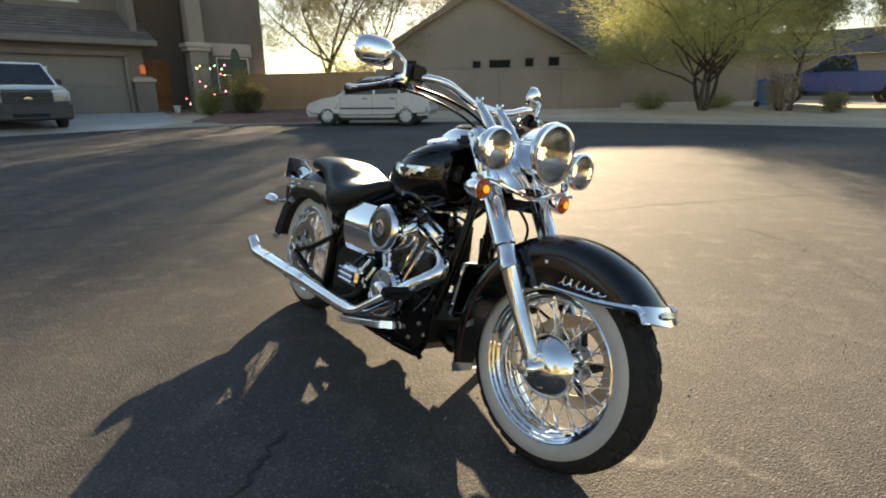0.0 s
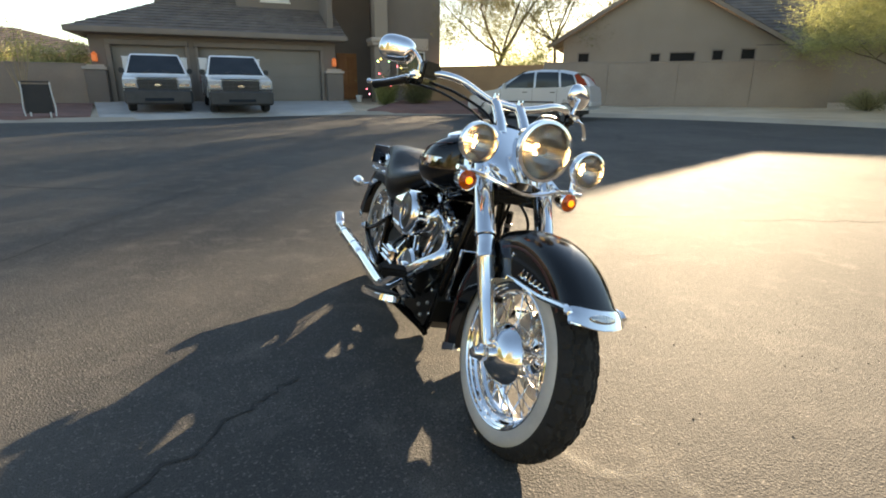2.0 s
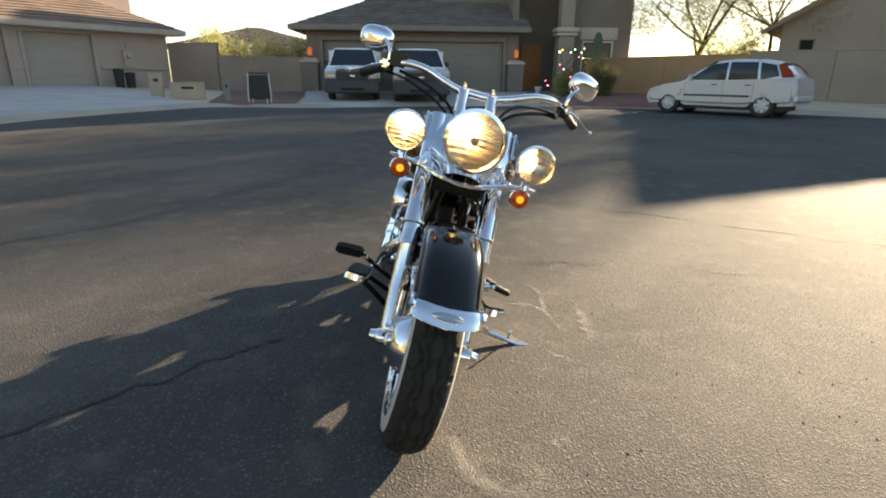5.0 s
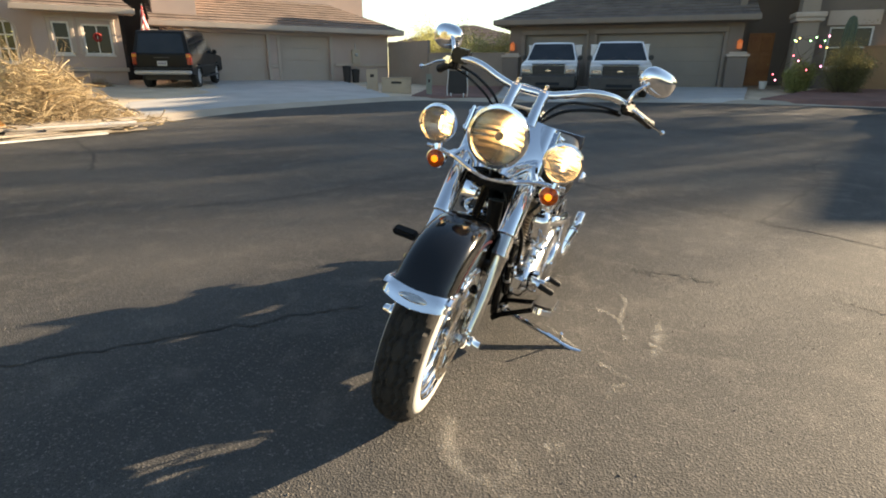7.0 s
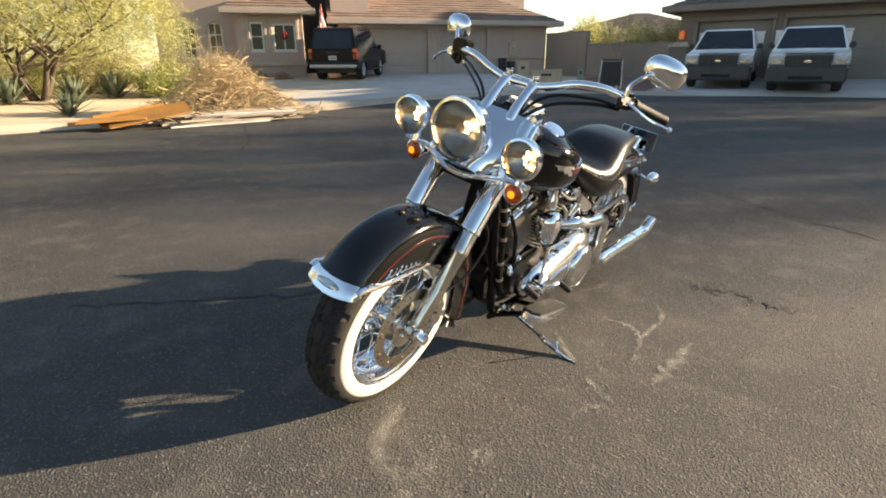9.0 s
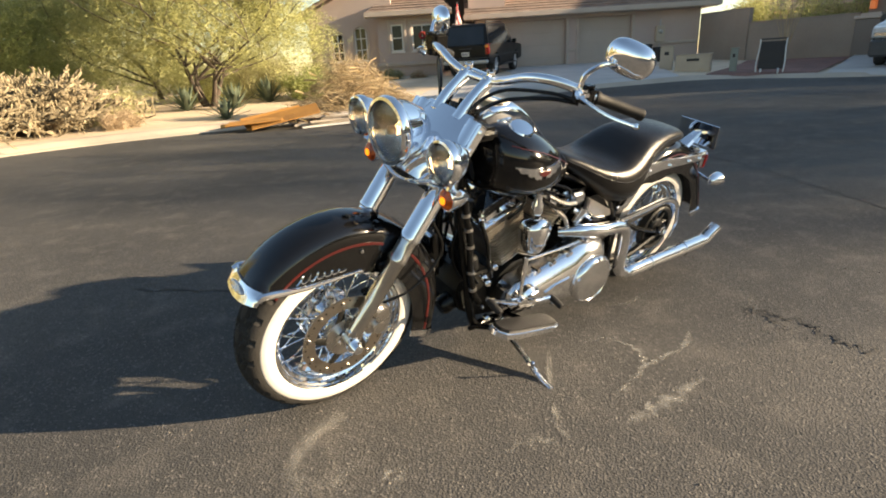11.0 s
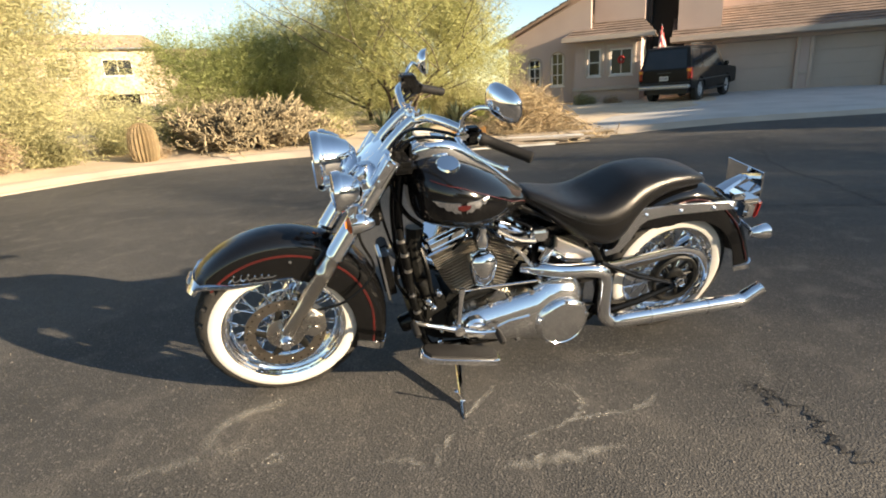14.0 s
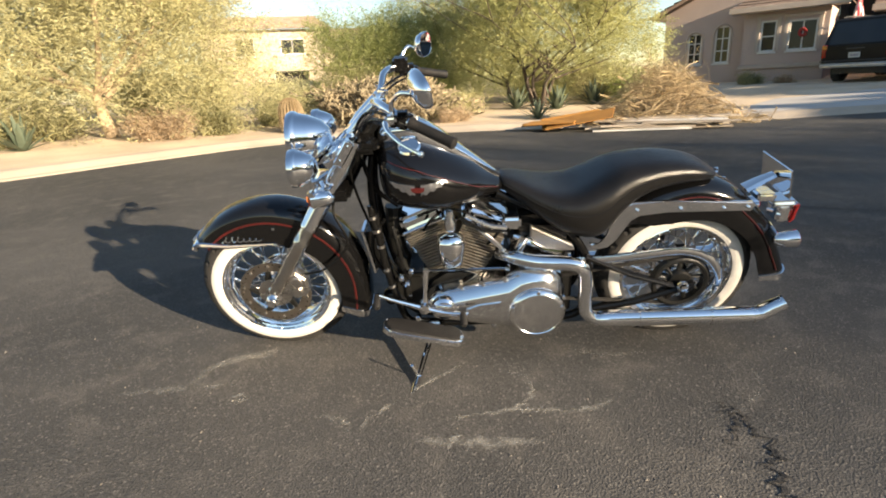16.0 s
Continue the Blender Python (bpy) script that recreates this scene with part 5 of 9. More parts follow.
def tree(name, x, y, h, spread, label, leaf, bark, seed, trunk=0.12, limbs=6, lean=(0, 0), leaves=9000, low=0.25, blade=(0.11, 0.011), droop=0.05, clump=0.40, multi=1, group="", fork=0.25, dense=6.5, skirt=0.7, z=None):
    g = random.Random(seed)
    t = thing(name, pose(x, y, (ground_z(x, y) if z is None else z) - 0.05), label, "tree", group)
    bm = B()
    tips = []

    def grow(p, d, L, r, depth):
        n = 4
        pts, rad = [p], [r]
        q, dd = Vector(p), Vector(d)
        for k in range(n):
            dd = (dd + Vector((g.uniform(-1, 1), g.uniform(-1, 1), g.uniform(-0.5, 0.8))) * 0.20).normalized()
            q = q + dd * L / n
            pts.append(Vector(q))
            rad.append(r * (1 - 0.4 * (k + 1) / n))
        tube(bm, pts, rad, 6 if depth else 9, caps=False)
        if depth >= 3:
            tips.extend(pts[1:])
            return
        if depth >= 1:
            tips.extend(pts[3:])
        for _ in range(3 if depth else limbs):
            side_v = Vector((g.gauss(0, 1), g.gauss(0, 1), g.uniform(0.0, 0.7))).normalized()
            nd = (dd * (0.55 if depth else 0.35) + side_v * (0.75 if depth else 0.95)).normalized()
            grow(pts[g.choice((-1, -1, -2))], nd, L * g.uniform(0.6, 0.85) if depth else spread * 0.36 * g.uniform(0.8, 1.2), rad[-1] * 0.72, depth + 1)

    for k in range(multi):
        a = 2 * math.pi * k / max(multi, 1) + g.uniform(0, 1)
        o = Vector((math.cos(a), math.sin(a), 0)) * (0.10 if multi > 1 else 0)
        d = Vector((lean[0] + (math.cos(a) * 0.45 if multi > 1 else 0), lean[1] + (math.sin(a) * 0.45 if multi > 1 else 0), 1)).normalized()
        grow(o, d, h * fork, trunk, 0)
    part("trunk", bm, bark, t, "", 0.9)
    tips = np.array([tuple(p) for p in tips])
    # keep the crown inside its height and spread
    c = tips.mean(axis=0)
    tips[:, 2] = np.clip(tips[:, 2], h * low, None)
    sc = spread / 2 / max(np.percentile(np.hypot(tips[:, 0] - c[0], tips[:, 1] - c[1]), 92), 0.1)
    tips[:, 0] = c[0] + (tips[:, 0] - c[0]) * min(max(sc, 0.6), 1.5)
    tips[:, 1] = c[1] + (tips[:, 1] - c[1]) * min(max(sc, 0.6), 1.5)
    zmax = np.percentile(tips[:, 2], 97)
    tips[:, 2] = h * low + (tips[:, 2] - h * low) * (h * 0.97 - h * low) / max(zmax - h * low, 0.1)
    # low and outer foliage that closes the crown
    gs = np.random.default_rng(seed + 9)
    k = int(len(tips) * skirt)
    qa, qr = gs.uniform(0, 6.283, k), np.sqrt(gs.uniform(0.02, 1, k))
    dome = np.sqrt(np.maximum(1 - qr ** 2, 0.03))
    extra = np.stack([c[0] + np.cos(qa) * qr * spread * 0.48, c[1] + np.sin(qa) * qr * spread * 0.48, h * low + (0.86 - low) * h * dome * gs.uniform(0.05, 1, k)], axis=1)
    tips = np.concatenate([tips, extra])
    # fine sprays of twigs that leave the limbs outwards and upwards, set with small leaves
    gg = np.random.default_rng(seed + 5)
    sprays, per = int(leaves * dense / 14), 14
    base = tips[gg.integers(0, len(tips), sprays)] + gg.normal(0, clump * 0.75, (sprays, 3))
    out = base - np.array([c[0], c[1], h * 0.30])
    out /= np.linalg.norm(out, axis=1)[:, None] + 1e-6
    out = out * 0.7 + gg.normal(0, 0.55, (sprays, 3)) + np.array([0, 0, 0.25 - droop])
    out /= np.linalg.norm(out, axis=1)[:, None] + 1e-6
    run = gg.uniform(0.3, 0.75, (sprays, 1)) * clump * 2.0
    u = np.linspace(0, 1, per)
    pick = (base[:, None, :] + out[:, None, :] * (run * u)[:, :, None]).reshape(-1, 3)
    pick[:, 2] = np.maximum(pick[:, 2], 0.12)
    v, f = strips(pick, 0.035, seed, blade[0], blade[1], 0.6, droop)
    raw_part("crown", v.tolist(), f.tolist(), leaf, t, "feathery crown with gaps")
    return t


def shrub(x, y, r, h, leaf, seed, label, n=2600, blade=(0.10, 0.012), name="shrub", group="", z=None):
    g = np.random.default_rng(seed)
    n = int(n * 4.2)
    blade = (blade[0] * 0.8, blade[1] * 1.1)
    t = thing(name, pose(x, y, (ground_z(x, y) if z is None else z) - 0.03), label, "shrub", group)
    bm = B()
    cl = []
    for k in range(16):
        a, q = g.uniform(0, 6.28), math.sqrt(g.uniform(0.02, 1))
        top = Vector((math.cos(a) * q * r * 0.85, math.sin(a) * q * r * 0.85, h * (1 - 0.45 * q * q) * g.uniform(0.7, 1.0)))
        tube(bm, [Vector((top.x * 0.15, top.y * 0.15, 0)), Vector((top.x * 0.6, top.y * 0.6, top.z * 0.5)), top], [0.018, 0.012, 0.005], 5, caps=False)
        for f in np.linspace(0.25, 1, 6):
            cl.append((top.x * (0.3 + 0.7 * f), top.y * (0.3 + 0.7 * f), top.z * f))
    part("woody_base", bm, P["bark"], t)
    cl = np.array(cl)
    v, f = strips(cl[g.integers(0, len(cl), n)], min(r, h) * 0.17, seed, blade[0], blade[1], 0.8, -0.1)
    v[:, 2] = np.maximum(v[:, 2], 0.0)
    raw_part("foliage", v.tolist(), f.tolist(), leaf, t)
    return t


def agave(x, y, r, seed, label="grey-green agave rosette growing in gravel", n=26):
    g = random.Random(seed)
    t = thing("agave", pose(x, y, ground_z(x, y) - 0.02), label, "agave", "agaves")
    for k in range(n):
        a = k * 2.4 + g.uniform(-0.2, 0.2)
        el = radians(12 + 70 * (k / n) ** 0.8)
        L = r * g.uniform(0.8, 1.1)
        d = Vector((math.cos(a) * math.cos(el), math.sin(a) * math.cos(el), math.sin(el)))
        sidev = Vector((-math.sin(a), math.cos(a), 0))
        upv = d.cross(sidev) * -1
        bm = B()
        rings = []
        for u, w in ((0, 0.05), (0.2, 0.06), (0.5, 0.055), (0.8, 0.03), (1.0, 0.004)):
            p = d * L * u + Vector((0, 0, 0.02)) + Vector((0, 0, -0.05 * u * u * L))
            q = w * r * 1.3
            rings.append([p + sidev * q, p - upv * 0.02 * (1 - u), p - sidev * q, p + upv * 0.006])
        loft(bm, rings)
        part("blade", bm, P["agave"], t)
    return t


# south-west desert bed
FINE = (0.11, 0.0135)
tree("palo_verde", -3.5, -11.1, 5.4, 7.2, "palo verde with a pale forked trunk and wispy crown", P["dull"], P["pale_bark"], 11, 0.17, 7, (0.25, 0.0), 36000, 0.16, FINE, fork=0.2, clump=0.55, skirt=0.6)
tree("palo_verde", -13.9, -5.4, 5.2, 6.2, "spreading yellow-green palo verde with many low limbs", P["palo"], P["bark"], 23, 0.085, 6, (0.0, 0.0), 26000, 0.26, FINE, multi=4, fork=0.24, clump=0.42, skirt=0.8)
tree("palo_verde", -12.9, -11.4, 3.1, 4.6, "dense green palo verde behind the desert bed", P["green"], P["bark"], 31, 0.12, 7, (0, 0), 18000, 0.06, (0.11, 0.014), fork=0.16, clump=0.5)
tree("palo_verde", 1.5, -13.0, 5.0, 7.0, "wispy olive palo verde at the bed's end", P["dull"], P["bark"], 41, 0.11, 7, (0, 0), 15000, 0.07, FINE, fork=0.2, clump=0.5)
tree("palo_verde", -17.2, -8.6, 4.3, 6.4, "yellow-green palo verde beside the pink house", P["palo"], P["bark"], 43, 0.10, 7, (0, 0), 13000, 0.05, FINE, fork=0.16, clump=0.5)
tree("palo_verde", -19.6, -13.6, 3.9, 5.4, "yellow-green palo verde deep in the desert bed", P["palo"], P["bark"], 47, 0.10, 7, (0, 0), 11000, 0.05, (0.12, 0.014), fork=0.16, clump=0.5)
tree("palo_verde", -2.6, -17.5, 5.4, 8.0, "hazy yellow-green palo verde behind the bed", P["palo"], P["bark"], 49, 0.11, 7, (0, 0), 12000, 0.05, (0.13, 0.014), fork=0.16, clump=0.55)
for bx, by, br, bh, bl, sd in ((-7.6, -14.6, 1.7, 1.7, "dull", 1), (-5.6, -13.6, 1.5, 1.5, "olive", 2), (-10.9, -10.6, 1.4, 1.5, "olive", 3), (-13.4, -10.8, 1.5, 1.6, "palo", 4), (-15.8, -11.6, 1.6, 1.7, "dull", 5),
                               (-20.4, -7.0, 1.3, 1.5, "green", 6), (-19.0, -5.0, 1.2, 1.3, "olive", 7), (-0.6, -13.4, 1.5, 1.5, "dull", 8), (-21.5, -10.4, 1.7, 2.2, "palo", 9), (-16.4, -5.0, 1.2, 1.3, "dull", 10), (3.6, -11.0, 1.4, 1.2, "olive", 11)):
    shrub(bx, by, br, bh, P[bl], 300 + sd, {"dull": "tall pale grey-green desert brush", "olive": "tall olive-green desert brush", "palo": "bushy yellow-green desert brush", "green": "leafy dark green desert brush"}[bl], 6500, (0.09, 0.014), group="desert brush")
def cholla(x, y, r, h, seed, label):
    """A thicket of thin jointed stems that rise and fork, each stem a part."""
    g = random.Random(seed)
    t = thing("cholla", pose(x, y, ground_z(x, y) - 0.03), label, "cactus")
    skin_ = surf("cholla_skin", (0.30, 0.24, 0.15), (0.13, 0.11, 0.07), scale=7, fine=70, rough=0.95, bump=1.0, bump_scale=90, spread=0.2, per_island=0.35)

    def joint(vs, fs, p, d, L, rad):
        ref = Vector((0, 0, 1)) if abs(d.z) < 0.9 else Vector((1, 0, 0))
        a = d.cross(ref).normalized()
        b = d.cross(a)
        o = len(vs)
        for u, k in ((0.0, 0.55), (0.3, 1.0), (0.7, 0.95), (1.0, 0.35)):
            for j in range(6):
                w = 2 * math.pi * j / 6
                q = rad * k * (1.2 if j % 2 else 0.8)
                vs.append(tuple(p + d * L * u + a * q * math.cos(w) + b * q * math.sin(w)))
        for i in range(3):
            for j in range(6):
                fs.append((o + i * 6 + j, o + i * 6 + (j + 1) % 6, o + (i + 1) * 6 + (j + 1) % 6, o + (i + 1) * 6 + j))
        fs.append(tuple(o + 18 + j for j in range(6)))

    def arm(vs, fs, p, d, n, top):
        for _ in range(n):
            L = g.uniform(0.07, 0.17)
            d = (d + Vector((g.gauss(0, 0.42), g.gauss(0, 0.42), g.gauss(0.12, 0.3)))).normalized()
            joint(vs, fs, p, d, L, g.uniform(0.011, 0.021))
            p = p + d * L * 0.94
            if p.z > top or p.z < 0.02:
                return
            if g.random() < 0.5 and n > 2:
                arm(vs, fs, p, (d + Vector((g.gauss(0, 0.8), g.gauss(0, 0.8), g.gauss(0.1, 0.4)))).normalized(), n - 2, top)

    for k in range(120):
        a, q = g.uniform(0, 6.28), r * math.sqrt(g.uniform(0, 1))
        vs, fs = [], []
        top = h * g.uniform(0.55, 1.1) * (1.05 - 0.55 * (q / r) ** 2)
        arm(vs, fs, Vector((q * math.cos(a), q * math.sin(a), 0.0)), Vector((0.4 * math.cos(a), 0.4 * math.sin(a), 1)).normalized(), 9, top)
        raw_part("stem", vs, fs, skin_, t, "", 0.8)
    return t


cholla(-9.0, -7.3, 1.35, 1.15, 51, "brown jointed cholla thicket beside the kerb")
shrub(-8.4, -8.9, 1.0, 0.85, P["olive"], 52, "low olive-green shrub behind the kerb", 2600, (0.07, 0.016))
shrub(-7.4, -9.6, 1.0, 0.75, P["olive"], 53, "low olive-green shrub behind the kerb", 2600, (0.07, 0.016))
shrub(-5.2, -9.2, 0.9, 0.7, P["olive"], 54, "low olive-green shrub behind the kerb", 2600, (0.07, 0.016))
shrub(-4.0, -9.4, 0.95, 0.75, P["dry"], 55, "dry brown shrub beneath the pale-trunked tree", 2600)
shrub(-2.4, -11.8, 1.2, 0.9, P["olive"], 56, "low olive-green shrub beneath the palo verde", 2800, (0.07, 0.016))
shrub(-0.8, -10.6, 0.95, 0.7, P["olive"], 57, "low olive-green shrub beneath the palo verde", 2400, (0.07, 0.016))
shrub(-10.3, -6.3, 0.8, 0.6, P["dull"], 58, "pale grey-green desert shrub", 2200, (0.07, 0.012))
shrub(-11.4, -6.6, 0.9, 0.75, P["dull"], 59, "pale grey-green desert shrub", 2400, (0.07, 0.012))
shrub(-9.6, -5.4, 0.55, 0.4, P["dry"], 60, "clump of straw-coloured dry grass", 1500, (0.14, 0.008), "dry_grass")
shrub(-6.6, -8.0, 0.5, 0.35, P["dry"], 61, "clump of straw-coloured dry grass", 1300, (0.14, 0.008), "dry_grass")
shrub(-13.2, -9.6, 1.4, 1.3, P["green"], 62, "bushy green shrub in the desert bed", 3200, (0.1, 0.02))
shrub(-14.8, -2.8, 0.9, 0.9, P["green"], 63, "green shrub beneath the palo verde", 2200, (0.1, 0.02))
shrub(-16.4, -2.6, 1.0, 1.2, P["olive"], 64, "dark olive shrub beside the pink house", 2400, (0.1, 0.02))
shrub(-15.8, -6.2, 1.1, 1.0, P["palo"], 65, "yellow-green shrub beneath the palo verde", 2400, (0.09, 0.014))
shrub(-17.5, -13.0, 2.0, 1.6, P["olive"], 66, "broad olive shrub in the desert bed", 3600, (0.12, 0.02))
shrub(-9.5, -12.5, 1.5, 1.0, P["dull"], 67, "pale grey-green desert shrub", 2600)
agave(-10.6, -3.55, 0.55, 71)
agave(-13.0, -4.3, 0.8, 72)
agave(-12.9, -5.6, 0.75, 73)
agave(-14.6, -3.9, 0.8, 74)
agave(-1.4, -9.9, 0.75, 75)
# brush that closes the desert behind the bed
fg = np.random.default_rng(808)
fc = []
for k in range(420):
    az_, rr_ = radians(fg.uniform(-196, -72)), fg.uniform(27, 44)
    bx, by = 1.5 + rr_ * math.cos(az_), 3.0 + rr_ * math.sin(az_)
    if bx < -21 and by > -14:
        continue
    tall = 1.1 if -134 < math.degrees(az_) < -121 else fg.uniform(1.6, 3.4)
    w_ = fg.uniform(0.8, 1.6)
    fc.append(np.stack([bx + fg.normal(0, w_, 110), by + fg.normal(0, w_, 110), 0.45 + tall * fg.uniform(0, 1, 110) ** 0.8], axis=1))
v, f = strips(np.concatenate(fc), 0.12, 809, 0.34, 0.05, 0.8)
far_brush = thing("desert_brush", pose(0, 0, 0), "belt of olive desert brush beyond the bed", "brush", "", "stuff")
raw_part("foliage", v.tolist(), f.tolist(), P["dull"], far_brush)
# barrel cactus with upright ribs
bc = thing("barrel_cactus", pose(-6.25, -7.75, ground_z(-6.25, -7.75) - 0.02), "tall tan barrel cactus with upright ribs by the kerb", "cactus")
bm = B()
rings = []
for z, rr in ((0, 0.20), (0.08, 0.245), (0.25, 0.27), (0.45, 0.275), (0.62, 0.255), (0.74, 0.20), (0.81, 0.12), (0.835, 0.03)):
    rings.append([Vector((rr * (1 + 0.075 * (1 if k % 2 else -1)) * math.cos(2 * math.pi * k / 44), rr * (1 + 0.075 * (1 if k % 2 else -1)) * math.sin(2 * math.pi * k / 44), z)) for k in range(44)])
loft(bm, rings)
part("body", bm, P["barrel"], bc, "", 0.2)
sv, sf = [], []
g = random.Random(9)
for k in range(22):
    a = 2 * math.pi * (2 * k + 1) / 44
    for j in range(16):
        z = 0.06 + 0.045 * j
        rr = float(np.interp(z, [0, 0.08, 0.25, 0.45, 0.62, 0.74, 0.81], [0.20, 0.245, 0.27, 0.275, 0.255, 0.20, 0.12])) * 1.075
        for q in range(3):
            o = len(sv)
            p = Vector((rr * math.cos(a), rr * math.sin(a), z))
            d = Vector((math.cos(a + g.uniform(-0.9, 0.9)), math.sin(a + g.uniform(-0.9, 0.9)), g.uniform(-0.5, 0.5))) * 0.04
            sv += [tuple(p + Vector((0, 0, 0.003))), tuple(p - Vector((0, 0, 0.003))), tuple(p + d)]
            sf.append((o, o + 1, o + 2))
raw_part("spines", sv, sf, P["dead"], bc)

# north side
tree("mesquite", -6.6, 29.4, 7.4, 10.0, "tall dark mesquite with bare limbs behind a garden wall", P["dark_olive"], P["bark"], 81, 0.16, 6, (0.25, 0.0), 17000, 0.36, (0.15, 0.014), fork=0.34, z=0.5, clump=0.5, dense=5.0)
tree("palo_verde", 10.4, 22.0, 5.4, 8.6, "umbrella-shaped palo verde on the front verge", P["palo"], P["bark"], 83, 0.10, 6, (0, 0), 32000, 0.40, FINE, multi=4, fork=0.26, clump=0.5)
tree("mesquite", 13.1, 20.8, 7.5, 5.6, "drooping olive tree beside the blue pickup", P["dark_olive"], P["bark"], 85, 0.09, 6, (0, 0), 8000, 0.46, (0.2, 0.014), droop=0.8, fork=0.3)
tree("mesquite", -3.5, 31.4, 7.7, 7.0, "tall thin-leaved mesquite beside a house's gable", P["dark_olive"], P["bark"], 87, 0.12, 6, (0.28, 0.0), 8500, 0.40, (0.14, 0.016), fork=0.42, z=0.5, clump=0.5, skirt=0.4)
tree("mesquite", -0.3, 40.5, 9.9, 5.6, "tall thin-leaved mesquite behind a house", P["dark_olive"], P["bark"], 89, 0.12, 6, (0, 0), 3300, 0.56, (0.16, 0.018), fork=0.5, z=0.5, clump=0.7, skirt=0.3)
# unseen tree added behind the ridge so that its crown shades the road
tree("mesquite", 1.2, 42.5, 10.4, 6.0, "mesquite crown added behind the gable house to shade the road", P["dark_olive"], P["bark"], 91, 0.14, 7, (0, 0), 3800, 0.50, (0.17, 0.022), fork=0.45, z=0.5, clump=0.6, skirt=0.4)
shrub(-5.0, 30.0, 2.2, 3.4, P["green"], 91, "green shrub rising above the garden wall", 3600, (0.2, 0.03), z=0.5)
shrub(-8.2, 22.9, 0.85, 1.75, P["dark_olive"], 92, "dark clipped shrub in the entry bed", 3600, (0.08, 0.02))
shrub(-9.6, 22.6, 0.6, 1.3, P["green"], 93, "leafy shrub in the entry bed hung with coloured lights", 1800, (0.12, 0.02))
shrub(13.9, 19.6, 0.5, 0.8, P["olive"], 94, "small round shrub on the verge", 1600, (0.07, 0.015))
shrub(12.6, 20.6, 0.8, 2.0, P["dry"], 95, "tall dry shrub beside the recycling bin", 1600, (0.1, 0.012))
shrub(-24.3, 17.0, 1.6, 2.9, P["palo"], 96, "yellow-green shrub showing above the yard wall", 2600, (0.16, 0.03))
shrub(-22.6, 18.4, 1.5, 2.6, P["palo"], 97, "yellow-green shrub showing above the yard wall", 2600, (0.16, 0.03))
shrub(-26.5, 15.8, 1.6, 3.1, P["palo"], 98, "yellow-green shrub showing above the yard wall", 2600, (0.16, 0.03))
shrub(-21.2, -0.9, 0.55, 0.6, P["olive"], 99, "dark low shrub beneath the bay window", 1300, (0.08, 0.02))
shrub(-21.3, 0.2, 0.4, 0.45, P["dry"], 100, "rusty autumn-coloured potted plant", 900, (0.07, 0.02))
shrub(8.8, 23.2, 0.9, 0.7, P["olive"], 101, "low shrub beneath the palo verde", 1500)
shrub(11.6, 23.4, 0.9, 0.6, P["dull"], 102, "low grey shrub beneath the palo verde", 1500)
# ocotillo: a spray of long bare canes before the yard wall
oc = thing("ocotillo", pose(-20.2, 14.3, ground_z(-20.2, 14.3)), "ocotillo with long bare pale canes", "ocotillo")
g = random.Random(5)
for k in range(13):
    a = g.uniform(0, 6.28)
    s = g.uniform(0.1, 0.45)
    bm = B()
    tube(bm, smooth_path([(0, 0, 0), (s * 0.4 * math.cos(a), s * 0.4 * math.sin(a), 0.8), (s * math.cos(a), s * math.sin(a), g.uniform(1.5, 2.2))], 3), [0.022, 0.018, 0.010], 5)
    part("cane", bm, P["pale_bark"], oc)
# saguaro-like column beside the entry
sg = thing("columnar_cactus", pose(-8.9, 24.2, ground_z(-8.9, 24.2)), "grey-green columnar cactus beside the entry column", "cactus")
bm = B()
rings = []
for z, rr in ((0, 0.16), (0.5, 0.19), (1.6, 0.20), (2.3, 0.18), (2.55, 0.11), (2.62, 0.02)):
    rings.append([Vector((rr * (1 + 0.08 * (1 if k % 2 else -1)) * math.cos(2 * math.pi * k / 28), rr * (1 + 0.08 * (1 if k % 2 else -1)) * math.sin(2 * math.pi * k / 28), z)) for k in range(28)])
loft(bm, rings)
part("body", bm, P["agave"], sg, "", 0.2)
# coloured lights strung over the entry bed
g = random.Random(15)
bulbs = thing("light_string", pose(-9.4, 22.6, ground_z(-9.4, 22.6)), "string of small coloured festive lights in a shrub", "light string")
glow = [surf("festive_glow_" + n, c, emit=(*c, 1.6)) for n, c in (("red", (1.0, 0.15, 0.2)), ("yellow", (1.0, 0.75, 0.2)), ("green", (0.4, 1.0, 0.4)), ("pink", (1.0, 0.35, 0.6)))]
wire = []
for k in range(16):
    p = Vector((g.uniform(-0.9, 0.7), g.uniform(-0.55, 0.2), g.uniform(0.35, 2.0)))
    wire.append(p)
    bm = B()
    lathe(bm, [(0.0, -0.035), (0.028, -0.01), (0.026, 0.015), (0.0, 0.035)], 8, Matrix.Translation(p))
    part("bulb", bm, glow[k % 4], bulbs)
bm = B()
tube(bm, smooth_path(wire, 3), 0.006, 4)
part("wire", bm, P["bark"], bulbs)

